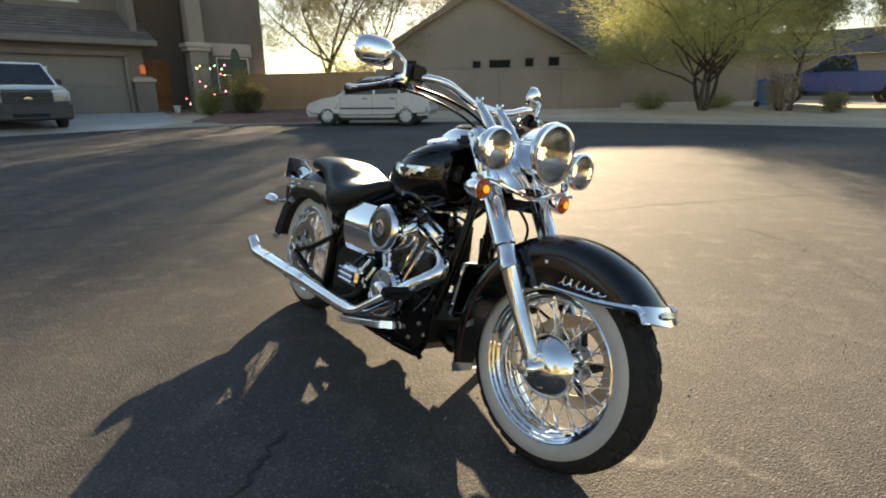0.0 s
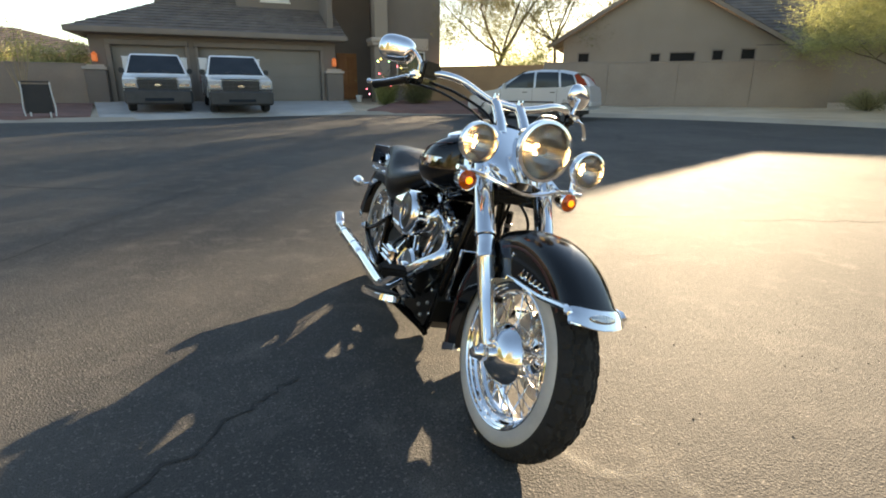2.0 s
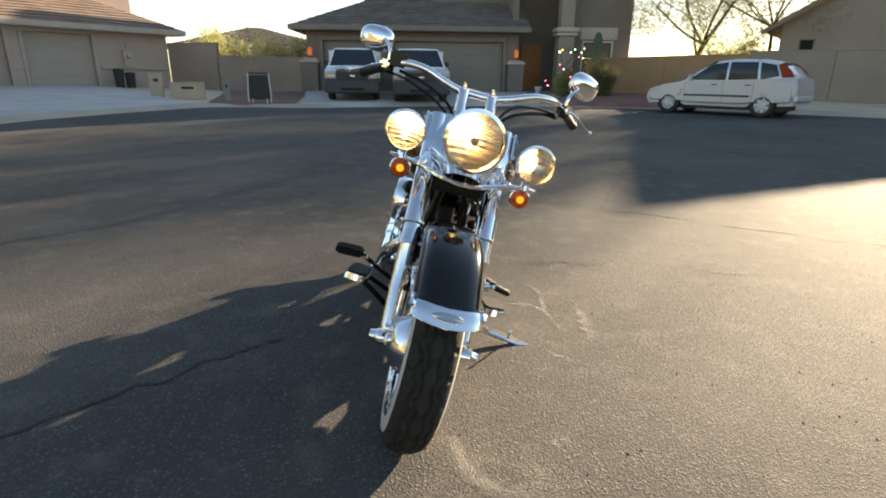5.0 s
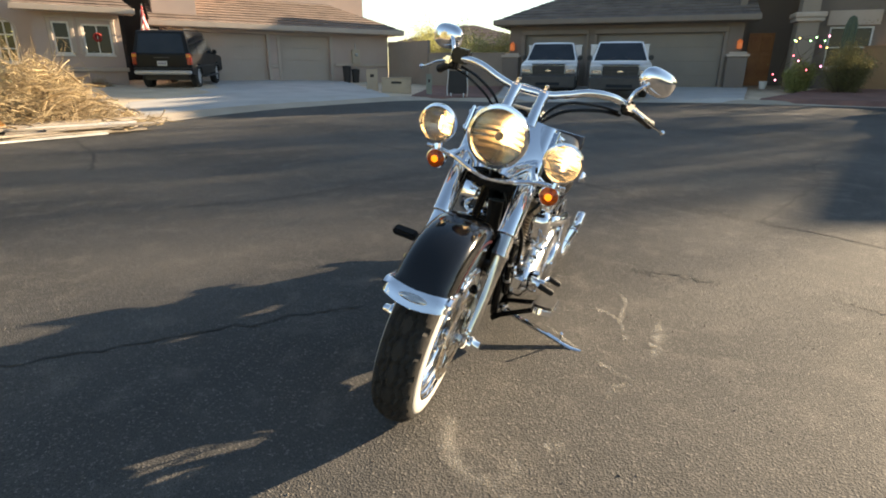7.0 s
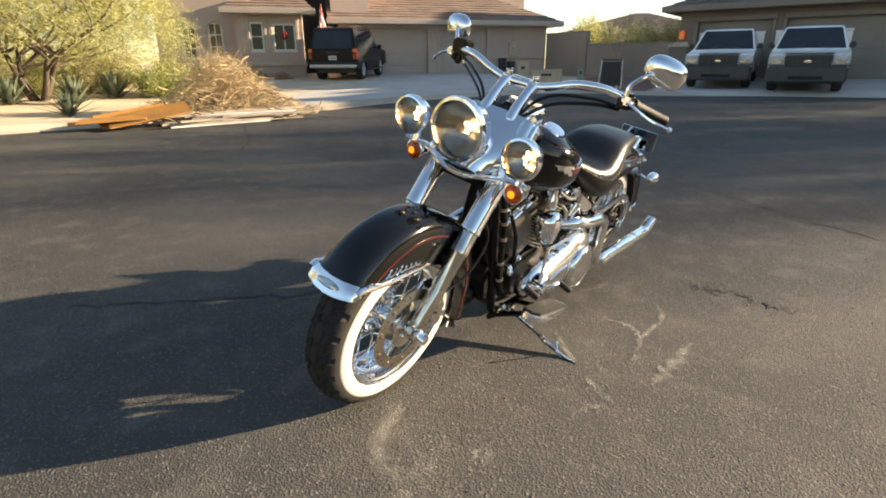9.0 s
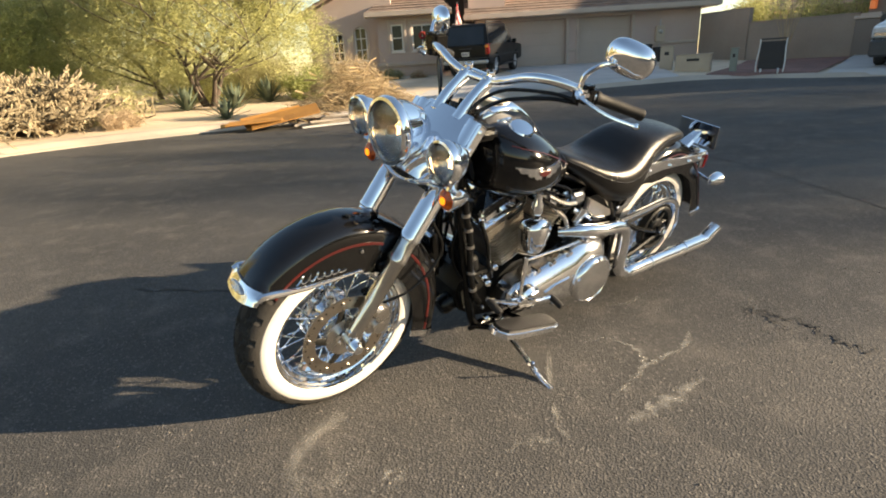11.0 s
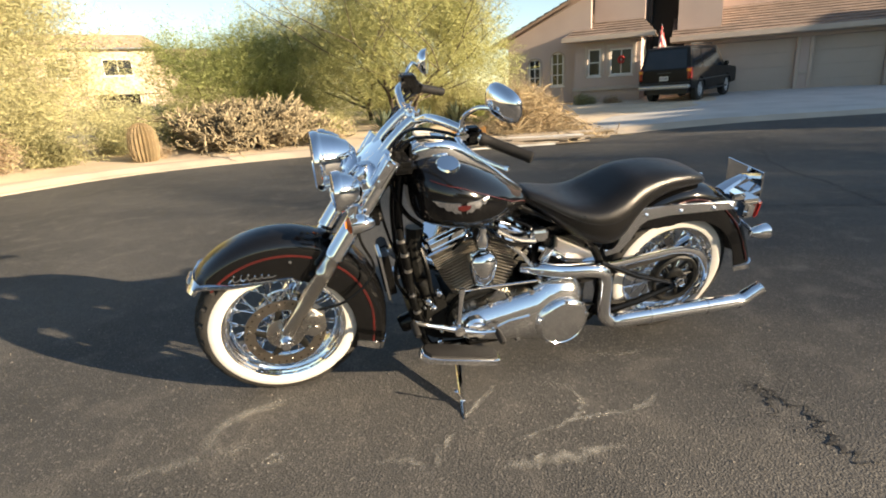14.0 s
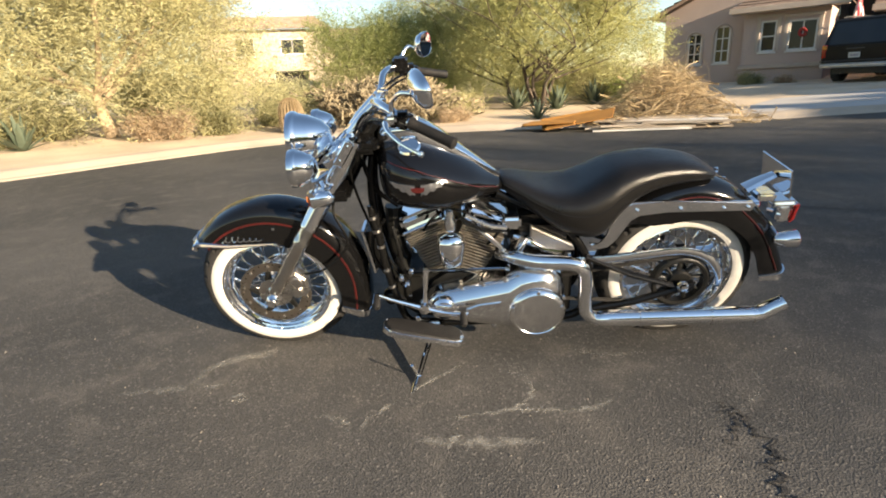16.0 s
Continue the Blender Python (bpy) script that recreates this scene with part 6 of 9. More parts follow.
# ---------------- things in the yards ----------------
C = dict(
    board=surf("orange_plywood", (0.50, 0.23, 0.045), (0.36, 0.16, 0.035), scale=2, fine=20, rough=0.7, bump=0.3, per_object=0.15),
    lumber=surf("weathered_lumber", (0.42, 0.36, 0.29), (0.27, 0.22, 0.17), scale=3, fine=25, rough=0.8, bump=0.3, per_object=0.3),
    white_lumber=surf("white_painted_lumber", (0.68, 0.67, 0.64), (0.5, 0.48, 0.45), scale=3, fine=25, rough=0.7, bump=0.2, per_object=0.15),
    util=surf("utility_box_tan", (0.46, 0.38, 0.29), (0.39, 0.32, 0.245), scale=3, rough=0.7),
    util_green=surf("utility_grey_green", (0.24, 0.27, 0.24), (0.2, 0.225, 0.2), scale=3, rough=0.7),
    bin=surf("blue_bin_plastic", (0.03, 0.16, 0.42), (0.025, 0.13, 0.35), scale=4, rough=0.5),
    black=surf("black_panel", (0.02, 0.018, 0.017), (0.035, 0.03, 0.028), scale=4, rough=0.7),
    tube=surf("white_tube", (0.6, 0.6, 0.58), (0.5, 0.5, 0.48), scale=5, rough=0.4),
    flag_red=surf("flag_red", (0.42, 0.03, 0.035), (0.34, 0.025, 0.03), scale=8, rough=0.8),
    flag_white=surf("flag_white", (0.62, 0.60, 0.58), (0.54, 0.52, 0.5), scale=8, rough=0.8),
    flag_blue=surf("flag_blue", (0.03, 0.04, 0.14), (0.025, 0.03, 0.11), scale=8, rough=0.8),
    steel=surf("galvanised_steel", (0.45, 0.45, 0.44), (0.36, 0.36, 0.35), scale=6, rough=0.45, metal=0.7),
    pot=surf("terracotta", (0.35, 0.14, 0.07), (0.27, 0.11, 0.055), scale=5, rough=0.85),
)


def gz(x, y):
    return ground_z(x, y)


# brush pile
pile = thing("brush_pile", pose(-10.70, -0.55, 0.06, 0, 0, 114) @ Matrix.Diagonal((0.74, 0.85, 1.0, 1.0)), "heaped pile of dry cut branches at the kerb", "brush pile", "", "stuff")
g = random.Random(3)
bm = B()
for k in range(620):
    u, v = g.gauss(0, 1.0), g.gauss(-0.05, 0.55)
    top = 1.2 * math.exp(-(u / 1.55) ** 2 - (v / 0.85) ** 2)
    p = Vector((u, v, g.uniform(0.02, max(top, 0.06))))
    a = g.uniform(0, 6.28)
    d = Vector((math.cos(a), math.sin(a) * 0.6, g.uniform(-0.35, 0.45))).normalized()
    L = g.uniform(0.35, 1.2)
    w = Vector((g.uniform(-1, 1), g.uniform(-1, 1), g.uniform(-0.3, 1))) * 0.13
    pts = [p - d * L / 2, p + w, p + d * L / 2 + w * 0.3]
    pts = [Vector((q.x, q.y, max(q.z, 0.02))) for q in pts]
    tube(bm, smooth_path(pts, 2), [g.uniform(0.006, 0.02), 0.008, 0.003], 4, caps=False)
part("branches", bm, P["dead"], pile, "", 0.8)
cc = []
gg = np.random.default_rng(4)
for k in range(9000):
    u, v = gg.normal(0, 0.95), gg.normal(-0.05, 0.5)
    top = 1.25 * math.exp(-(u / 1.55) ** 2 - (v / 0.85) ** 2)
    cc.append((u, v, max(0.03, top * gg.uniform(0.3, 1.0))))
v, f = strips(np.array(cc), 0.06, 6, 0.26, 0.006, 0.7)
v[:, 2] = np.maximum(v[:, 2], 0.01)
raw_part("twigs", v.tolist(), f.tolist(), P["dead"], pile)
core = B()
for k in range(7):
    a = k * 0.9
    rings = []
    for z, s in ((0.0, 1.0), (0.25, 0.85), (0.5, 0.55), (0.68, 0.15)):
        rings.append([Vector(((k - 3) * 0.33 + 0.45 * s * math.cos(b) * (1 + 0.2 * math.sin(3 * b + k)), 0.5 * s * math.sin(b), z * (1.15 - 0.09 * (k - 3) ** 2))) for b in np.linspace(0, 6.28, 13)[:-1]])
    loft(core, rings)
part("matted_core", core, surf("matted_brush", (0.30, 0.22, 0.13), (0.17, 0.12, 0.075), scale=6, fine=40, rough=0.95, bump=1.0, bump_scale=40), pile)
# wisps that stand up out of the pile
wisps = B()
for k in range(60):
    u, v = g.gauss(-0.1, 0.45), g.gauss(0, 0.3)
    p = Vector((u, v, 0.7))
    tube(wisps, smooth_path([p, p + Vector((g.uniform(-0.2, 0.2), g.uniform(-0.2, 0.2), 0.35)), p + Vector((g.uniform(-0.5, 0.5), g.uniform(-0.3, 0.3), g.uniform(0.45, 0.95)))], 2), [0.006, 0.004, 0.002], 4, caps=False)
part("wisps", wisps, P["dead"], pile)


def plank(x, y, z, L, w, t, heading, tilt, mat, name="plank", label="weathered timber plank lying by the brush pile", group="scrap planks", roll=0.0):
    p = thing(name, pose(x, y, z, 0, 0, heading) @ pose(0, 0, 0, roll, tilt, 0), label, "plank", group)
    bm = B()
    box(bm, (0, 0, t / 2), (L, w, t), 0.004)
    part("board", bm, mat, p)
    return p


g = random.Random(21)
for k in range(24):
    u, w = g.uniform(-0.95, 0.15), (k % 6) * 0.13
    x, y = -9.5 - u * 0.41 - w * 0.9, 0.25 + u * 0.91 - w * 0.4
    plank(x, y, 0.02 + 0.042 * (k // 6) + 0.10 * w, g.uniform(1.2, 2.1), g.uniform(0.10, 0.18), 0.034, 114 + g.uniform(-14, 10), g.uniform(-1.5, 1.5), C["white_lumber"] if k % 5 == 0 else C["lumber"],
          label="white-painted timber length in a scrap heap" if k % 5 == 0 else "weathered timber plank lying by the brush pile")
for k, (x, y, h, t, L, w) in enumerate(((-9.0, -1.65, 108, -10, 1.35, 0.75), (-9.2, -1.95, 120, -8, 1.25, 0.65), (-8.8, -2.2, 98, -3, 1.1, 0.42), (-9.1, -2.35, 112, -4, 1.3, 0.26))):
    plank(x, y, 0.24 - 0.03 * k, L, w, 0.018, h, t, C["board"], "plywood_sheet", "orange plywood offcut propped at the kerb", "plywood offcuts", roll=(11, 16, 6, 9)[k])

# utility pedestals and boxes between the driveways
def pedestal(x, y, w, d, h, mat, name, label, head, cap=0.03):
    t = thing(name, pose(x, y, gz(x, y) - 0.02, 0, 0, head), label, "utility box")
    bm = B()
    box(bm, (0, 0, h / 2), (d, w, h), 0.025, seg=2)
    part("body", bm, mat, t)
    bm = B()
    box(bm, (0, 0, h + cap / 2 - 0.002), (d + 0.03, w + 0.03, cap), 0.01)
    part("lid", bm, mat, t)
    bm = B()
    box(bm, (d / 2 + 0.004, 0, h * 0.72), (0.012, w * 0.35, h * 0.14), 0.003)
    part("label_plate", bm, C["black"], t)
    return t


pedestal(-18.0, 9.1, 0.42, 0.3, 0.78, C["util"], "utility_pedestal", "tan upright utility pedestal in gravel", -26)
pedestal(-16.7, 9.5, 1.05, 0.6, 0.54, C["util"], "utility_box", "low tan utility transformer box in gravel", -28)
pedestal(-15.7, 10.3, 0.2, 0.2, 0.72, C["util_green"], "utility_post", "slim grey-green utility post in gravel", -30)
cart = thing("hand_cart", pose(-14.75, 10.9, gz(-14.75, 10.9), 0, 0, -34), "black upright hand cart with a white tubular frame", "hand cart")
bm = B()
box(bm, (0, 0, 0.52), (0.05, 0.64, 0.78), 0.01, pose(0, 0, 0, 0, -12, 0))
part("panel", bm, C["black"], cart)
for s in (-1, 1):
    bm = B()
    tube(bm, smooth_path([(0.08, s * 0.34, 0.04), (0.04, s * 0.36, 0.3), (-0.06, s * 0.33, 0.7), (-0.16, s * 0.33, 0.96)], 4), 0.018, 8)
    part("side_tube", bm, C["tube"], cart)
    bm = B()
    lathe(bm, [(0.05, -0.02), (0.08, -0.02), (0.08, 0.02), (0.05, 0.02)], 18, axis((0.1, s * 0.22, 0.08), (0, 1, 0)), close=True)
    part("wheel", bm, C["tube"], cart)
bm = B()
tube(bm, [(-0.16, -0.33, 0.96), (-0.16, 0.33, 0.96)], 0.018, 8)
part("handle", bm, C["black"], cart)

# blue bin
bn = thing("recycling_bin", pose(13.0, 22.4, gz(13.0, 22.4), 0, 0, -30), "blue plastic wheeled recycling bin", "bin")
bm = B()
loft(bm, [[Vector((a * x, b * x, z)) for a, b in ((-0.27, -0.27), (0.27, -0.27), (0.27, 0.27), (-0.27, 0.27))] for x, z in ((0.86, 0.05), (1.0, 0.5), (1.08, 0.98))])
part("body", bm, C["bin"], bn)
bm = B()
box(bm, (0, 0, 1.01), (0.64, 0.62, 0.06), 0.025, seg=2)
part("lid", bm, C["bin"], bn)
for s in (-1, 1):
    bm = B()
    lathe(bm, [(0.0, -0.025), (0.12, -0.025), (0.12, 0.025), (0, 0.025)], 18, axis((-0.22, s * 0.26, 0.12), (0, 1, 0)))
    part("wheel", bm, C["black"], bn)

# flag on the pink house
fl = thing("flag", pose(-22.85, 2.0, 2.35), "striped flag hanging from a slanted pole on the wall", "flag")
bm = B()
tube(bm, [(-0.02, 0, 0.0), (0.75, -0.12, 1.05)], 0.016, 8)
part("pole", bm, C["steel"], fl)
cols = 13
for k in range(cols):
    bm = B()
    rings = []
    for u in np.linspace(0, 1, 7):
        for_z = 1.0 - 1.15 * u
        row = []
        for q in (k / cols, (k + 1) / cols):
            x = 0.72 - 0.45 * q + 0.05 * math.sin(6 * u + 9 * q)
            row.append(Vector((x, -0.12 + 0.34 * (0.25 + u) * (q - 0.35) + 0.06 * math.sin(14 * q + 4 * u), for_z - 0.45 * q * (1 - 0.2 * u))))
        rings.append([row[0], row[1], row[1] + Vector((0, 0.004, 0)), row[0] + Vector((0, 0.004, 0))])
    loft(bm, rings)
    part("stripe", bm, C["flag_red"] if k % 2 == 0 else C["flag_white"], fl)
bm = B()
box(bm, (0.50, -0.135, 0.60), (0.30, 0.012, 0.36), 0.003, Matrix.Identity(4))
part("canton", bm, C["flag_blue"], fl, "dark blue corner field")

# meter, conduit and hose gear on the pink house's garage wall
mt = thing("electric_meter", pose(-25.0, 11.2, 0.5, 0, 0, 0), "grey electric meter box with conduit on a garage wall", "meter box")
bm = B()
box2(bm, (0.01, -0.2, 0.95), (0.16, 0.2, 1.65), 0.015)
part("box", bm, C["util"], mt)
bm = B()
lathe(bm, [(0.085, 0), (0.085, 0.05), (0.07, 0.09), (0, 0.1)], 20, axis((0.16, 0, 1.4), (1, 0, 0)))
part("dial", bm, C["steel"], mt)
bm = B()
tube(bm, [(0.06, 0, 1.65), (0.06, 0, 1.95)], 0.025, 8)
tube(bm, [(0.06, 0, 0.95), (0.06, 0, 0.0)], 0.025, 8)
part("conduit", bm, C["steel"], mt)
for k, (y, h) in enumerate(((10.5, 0.75), (10.95, 0.62))):
    pl_ = thing("yard_bin", pose(-24.4, y, gz(-24.4, y), 0, 0, 10 * k), "dark yard bin standing by the garage wall", "bin", "yard bins")
    bm = B()
    loft(bm, [[Vector((0.2 * s * math.cos(a), 0.2 * s * math.sin(a), z)) for a in np.linspace(0, 6.28, 17)[:-1]] for z, s in ((0, 0.8), (h * 0.9, 1.0), (h, 1.06))])
    part("body", bm, C["black"], pl_)
    bm = B()
    lathe(bm, [(0.22, 0), (0.21, 0.03), (0.08, 0.06), (0, 0.06)], 16, pose(0, 0, h))
    part("lid", bm, C["black"], pl_)
pt = thing("flower_pot", pose(-21.3, 0.2, gz(-21.3, 0.2) - 0.01), "terracotta pot below the bay window", "pot")
bm = B()
lathe(bm, [(0.0, 0.0), (0.13, 0.0), (0.19, 0.24), (0.205, 0.25), (0.205, 0.30), (0.18, 0.30), (0.17, 0.26), (0, 0.25)], 20)
part("pot_body", bm, C["pot"], pt)

# small white pot by the front door
wp = thing("flower_pot", pose(-11.3, 23.4, gz(-11.3, 23.4)), "small white pot on the entry walk", "pot")
bm = B()
lathe(bm, [(0.0, 0.0), (0.11, 0.0), (0.16, 0.3), (0.14, 0.3), (0.12, 0.25), (0, 0.24)], 16)
part("pot_body", bm, C["tube"], wp)

# ---------------- distance ----------------
far_house = thing("house", pose(-24.5, -33.6, 0.6, 0, 0, 142), "two-storey pale tan stucco house beyond the desert bed", "house")
bm = B()
opening_wall(bm, -6.0, 3.0, -0.6, 5.0, 0.0, 0.25, [(-0.3, 1.5, 3.2, 4.3), (-3.6, -2.2, 3.1, 4.4), (-1.0, 1.6, -0.6, 2.0)])
opening_wall(bm, 3.0, 8.0, -0.6, 4.2, 1.2, 0.25, [])
box2(bm, (2.75, 0.25, -0.6), (3.0, 8.0, 5.0))
box2(bm, (-6.0, 0.25, -0.6), (-5.75, 8.0, 5.0))
slabs("wall", bm, M["stucco_tan"], far_house)
window(far_house, -0.3, 1.5, 3.2, 4.3, 0.0, M["trim_white"])
window(far_house, -3.6, -2.2, 3.1, 4.4, 0.0, M["trim_white"])
# dark panel painted as the shade within the patio opening
bm = B()
box2(bm, (-1.0, 1.2, -0.6), (1.6, 1.4, 2.0))
part("patio_recess", bm, M["dark"], far_house)
bm = B()
tiled_plane(bm, (-6.6, -0.6, 5.0), (3.6, -0.6, 5.0), (2.4, 4.2, 6.4), (-5.4, 4.2, 6.4))
tiled_plane(bm, (3.6, -0.6, 5.0), (3.6, 8.6, 5.0), (2.4, 4.2, 6.4), (2.4, 4.1, 6.4))
tiled_plane(bm, (3.0, 0.7, 4.2), (8.6, 0.7, 4.2), (7.0, 4.5, 5.4), (3.0, 4.5, 5.4))
part("roof", bm, M["tile_pale"], far_house, smooth=0)
garden_wall("wall_south", (-21.5, -24.5), (-13.5, -29.5), 0.9, M["stucco_tan"], "low sunlit tan wall below an iron fence")
fence = thing("iron_fence", pose(-21.5, -24.5, ground_z(-21.5, -24.5) + 0.9, 0, 0, math.degrees(math.atan2(-5, 8))), "dark iron fence along a low tan wall", "fence")
for k in range(60):
    bm = B()
    box(bm, (0.08 + k * 0.155, 0, 0.45), (0.02, 0.02, 0.9))
    part("picket", bm, C["black"], fence)
bm = B()
box(bm, (4.7, 0, 0.86), (9.4, 0.04, 0.04))
part("rail", bm, C["black"], fence)
far_roof = thing("house", pose(-36.0, 25.0, 0.5, 0, 0, 56), "distant brown-roofed house between the yards", "house")
bm = B()
box2(bm, (-6.0, 0, -0.5), (6.0, 8.0, 2.6))
part("wall", bm, M["stucco_pink"], far_roof)
bm = B()
tiled_plane(bm, (-6.6, -0.6, 2.6), (6.6, -0.6, 2.6), (0.4, 4.0, 4.4), (-0.4, 4.0, 4.4))
tiled_plane(bm, (6.6, -0.6, 2.6), (6.6, 8.6, 2.6), (0.4, 4.1, 4.4), (0.4, 4.0, 4.4))
tiled_plane(bm, (-6.6, 8.6, 2.6), (-6.6, -0.6, 2.6), (-0.4, 4.0, 4.4), (-0.4, 4.1, 4.4))
part("roof", bm, M["tile"], far_roof, smooth=0)

east_house = thing("house", pose(22.5, 33.0, 0.5, 0, 0, -35), "low tan house beyond the parked blue pickup", "house")
bm = B()
box2(bm, (-9.0, 0, -0.5), (11.0, 8.0, 2.7))
part("wall", bm, M["stucco"], east_house)
bm = B()
tiled_plane(bm, (-9.6, -0.6, 2.7), (11.6, -0.6, 2.7), (8.0, 4.0, 4.4), (-6.0, 4.0, 4.4))
tiled_plane(bm, (-9.6, 8.6, 2.7), (-9.6, -0.6, 2.7), (-6.0, 4.0, 4.4), (-6.0, 4.1, 4.4))
tiled_plane(bm, (11.6, -0.6, 2.7), (11.6, 8.6, 2.7), (8.0, 4.1, 4.4), (8.0, 4.0, 4.4))
part("roof", bm, M["tile_grey"], east_house, smooth=0)

# ---------------- motorcycle ----------------
# local frame: x forward from the rear axle, y to the rider's left, z up from the tyres' foot
BIKE = Matrix.Translation((-0.729, 2.694, 0.001)) @ pose(0, 0, 0, 0, 0, -52) @ pose(0, 0, 0, -13.4, 0, 0)
bike = thing("motorcycle", BIKE, "black and chrome cruiser motorcycle leaning on its side stand", "motorcycle")
K = dict(
    chrome=surf("chrome", (0.92, 0.93, 0.95), (0.87, 0.88, 0.90), scale=5, fine=120, rough=0.04, metal=1.0, rough_var=0.02),
    polish=surf("polished_cover", (0.90, 0.91, 0.93), (0.84, 0.85, 0.87), scale=5, fine=120, rough=0.13, metal=1.0, rough_var=0.03),
    satin=surf("satin_steel", (0.62, 0.60, 0.57), (0.5, 0.48, 0.46), scale=8, fine=150, rough=0.28, metal=1.0, bump=0.05, bump_scale=200),
    alloy=surf("polished_alloy", (0.66, 0.64, 0.61), (0.58, 0.56, 0.53), scale=6, fine=150, rough=0.17, metal=1.0),
    paint=surf("black_paint", (0.0025, 0.0025, 0.003), (0.004, 0.004, 0.004), scale=3, fine=500, rough=0.10, rough_var=0.03, coat=0.3, spec=0.42),
    frame=surf("black_enamel", (0.003, 0.003, 0.003), (0.005, 0.005, 0.005), scale=6, fine=200, rough=0.22, coat=0.0, spec=0.22),
    engine=surf("black_engine_paint", (0.005, 0.005, 0.005), (0.010, 0.010, 0.009), scale=12, fine=200, rough=0.42, bump=0.15, bump_scale=150, spec=0.22),
    fin=surf("fin_edge_alloy", (0.46, 0.42, 0.36), (0.24, 0.22, 0.19), scale=25, fine=200, rough=0.36, metal=0.85),
    rubber=surf("tyre_rubber", (0.018, 0.017, 0.016), (0.032, 0.03, 0.028), scale=9, fine=120, rough=0.75, bump=0.2, bump_scale=180, spec=0.25),
    white=surf("whitewall_rubber", (0.55, 0.53, 0.49), (0.47, 0.45, 0.42), scale=14, fine=90, rough=0.55, bump=0.05),
    leather=surf("black_leather", (0.005, 0.005, 0.005), (0.008, 0.0075, 0.0075), scale=10, fine=220, rough=0.30, rough_var=0.06, bump=0.16, bump_scale=260, spec=0.34),
    grip=surf("grip_rubber", (0.008, 0.008, 0.008), (0.013, 0.012, 0.012), scale=20, rough=0.6, bump=0.2, bump_scale=300, spec=0.22),
    red=surf("red_pinstripe", (0.055, 0.007, 0.006), (0.032, 0.005, 0.005), scale=20, rough=0.3, coat=0.2),
    amber=surf("amber_lens", (0.55, 0.085, 0.003), (0.20, 0.022, 0.002), scale=45, fine=120, rough=0.15, coat=0.3, spread=0.15, bump=0.4, bump_scale=120),
    amber_glow=surf("amber_glow", (0.9, 0.3, 0.02), (0.8, 0.2, 0.01), rough=0.3, emit=(1.0, 0.22, 0.01, 0.55)),
    tail=surf("red_lens", (0.20, 0.008, 0.008), (0.12, 0.006, 0.006), scale=30, rough=0.12, coat=1.0),
    bulb=surf("lit_bulb", (1.0, 0.85, 0.55), rough=0.3, emit=(1.0, 0.64, 0.30, 3.0)),
    reflector=surf("lamp_reflector", (0.56, 0.53, 0.48), (0.42, 0.39, 0.345), scale=22, fine=90, rough=0.16, rough_var=0.03, metal=1.0),
    lens=fluted("lamp_glass", (0.93, 0.91, 0.88), 0.03),
    mirror=surf("mirror_glass", (0.86, 0.88, 0.9), (0.85, 0.87, 0.89), scale=2, rough=0.02, metal=1.0, rough_var=0.005),
    disc=surf("brake_disc_steel", (0.50, 0.45, 0.38), (0.38, 0.33, 0.28), scale=15, fine=200, rough=0.3, metal=1.0),
    insert=surf("dark_insert", (0.16, 0.14, 0.11), (0.09, 0.08, 0.065), scale=20, fine=160, rough=0.35, metal=0.8),
    ceramic=surf("gauge_face", (0.55, 0.52, 0.45), (0.5, 0.47, 0.41), scale=20, rough=0.4),
    plate=surf("plate_paint", (0.42, 0.40, 0.40), (0.34, 0.3, 0.3), scale=12, rough=0.35),
    bars=surf("plate_bars", (0.05, 0.06, 0.16), rough=0.5),
)
AX_F, AX_R = Vector((1.635, 0, 0.314)), Vector((0, 0, 0.314))
FORK = Vector((0.41, 0, -0.62)).normalized()
STEER = Matrix.Translation((1.16, 0, 0.98)) @ Matrix.Rotation(radians(2.5), 4, -FORK) @ Matrix.Translation((-1.16, 0, -0.98))


def fpart(name, bm, mat, parent=None, label="", smooth=0.6):
    """A part of the steered front end."""
    bm.transform(STEER)
    return part(name, bm, mat, parent or bike, label, smooth)


def bpart(name, bm, mat, parent=None, label="", smooth=0.6):
    return part(name, bm, mat, parent or bike, label, smooth)


def tyre_mesh(bm, centre, seg=150):
    """Round-shouldered tyre with zigzag grooves pressed into the tread."""
    prof = []
    for k in range(33):
        a = math.pi * (k / 32) - math.pi / 2
        prof.append((0.245 + 0.069 * max(math.cos(a), 0) ** 0.62, 0.066 * math.sin(a)))
    prof = [(0.208, -0.052), (0.222, -0.060)] + [(r, y) for r, y in prof if True] + [(0.222, 0.060), (0.208, 0.052)]
    rings = []
    for i in range(seg):
        th = 2 * math.pi * i / seg
        ring = []
        for r, y in prof:
            rr = r
            if r > 0.288:
                u = (i % 6) / 6.0
                z1 = 0.016 + 0.006 * (abs(u - 0.5) * 4 - 1)
                z2 = 0.036 + 0.006 * (abs(u - 0.5) * 4 - 1)
                if abs(abs(y) - z1) < 0.0042 or abs(abs(y) - z2) < 0.0042:
                    rr -= 0.009
                elif (i % 6 == 0) and abs(y) > 0.02 or (i % 6 == 3 and abs(y) < 0.034 and abs(y) > 0.02):
                    rr -= 0.008
            ring.append(Vector((centre.x + rr * math.cos(th), y, centre.z + rr * math.sin(th))))
        rings.append(ring)
    vs = [[bm.verts.new(p) for p in ring] for ring in rings]
    n = len(prof)
    for i in range(seg):
        a, b = vs[i], vs[(i + 1) % seg]
        for k in range(n - 1):
            bm.faces.new((a[k], a[k + 1], b[k + 1], b[k]))
    return bm


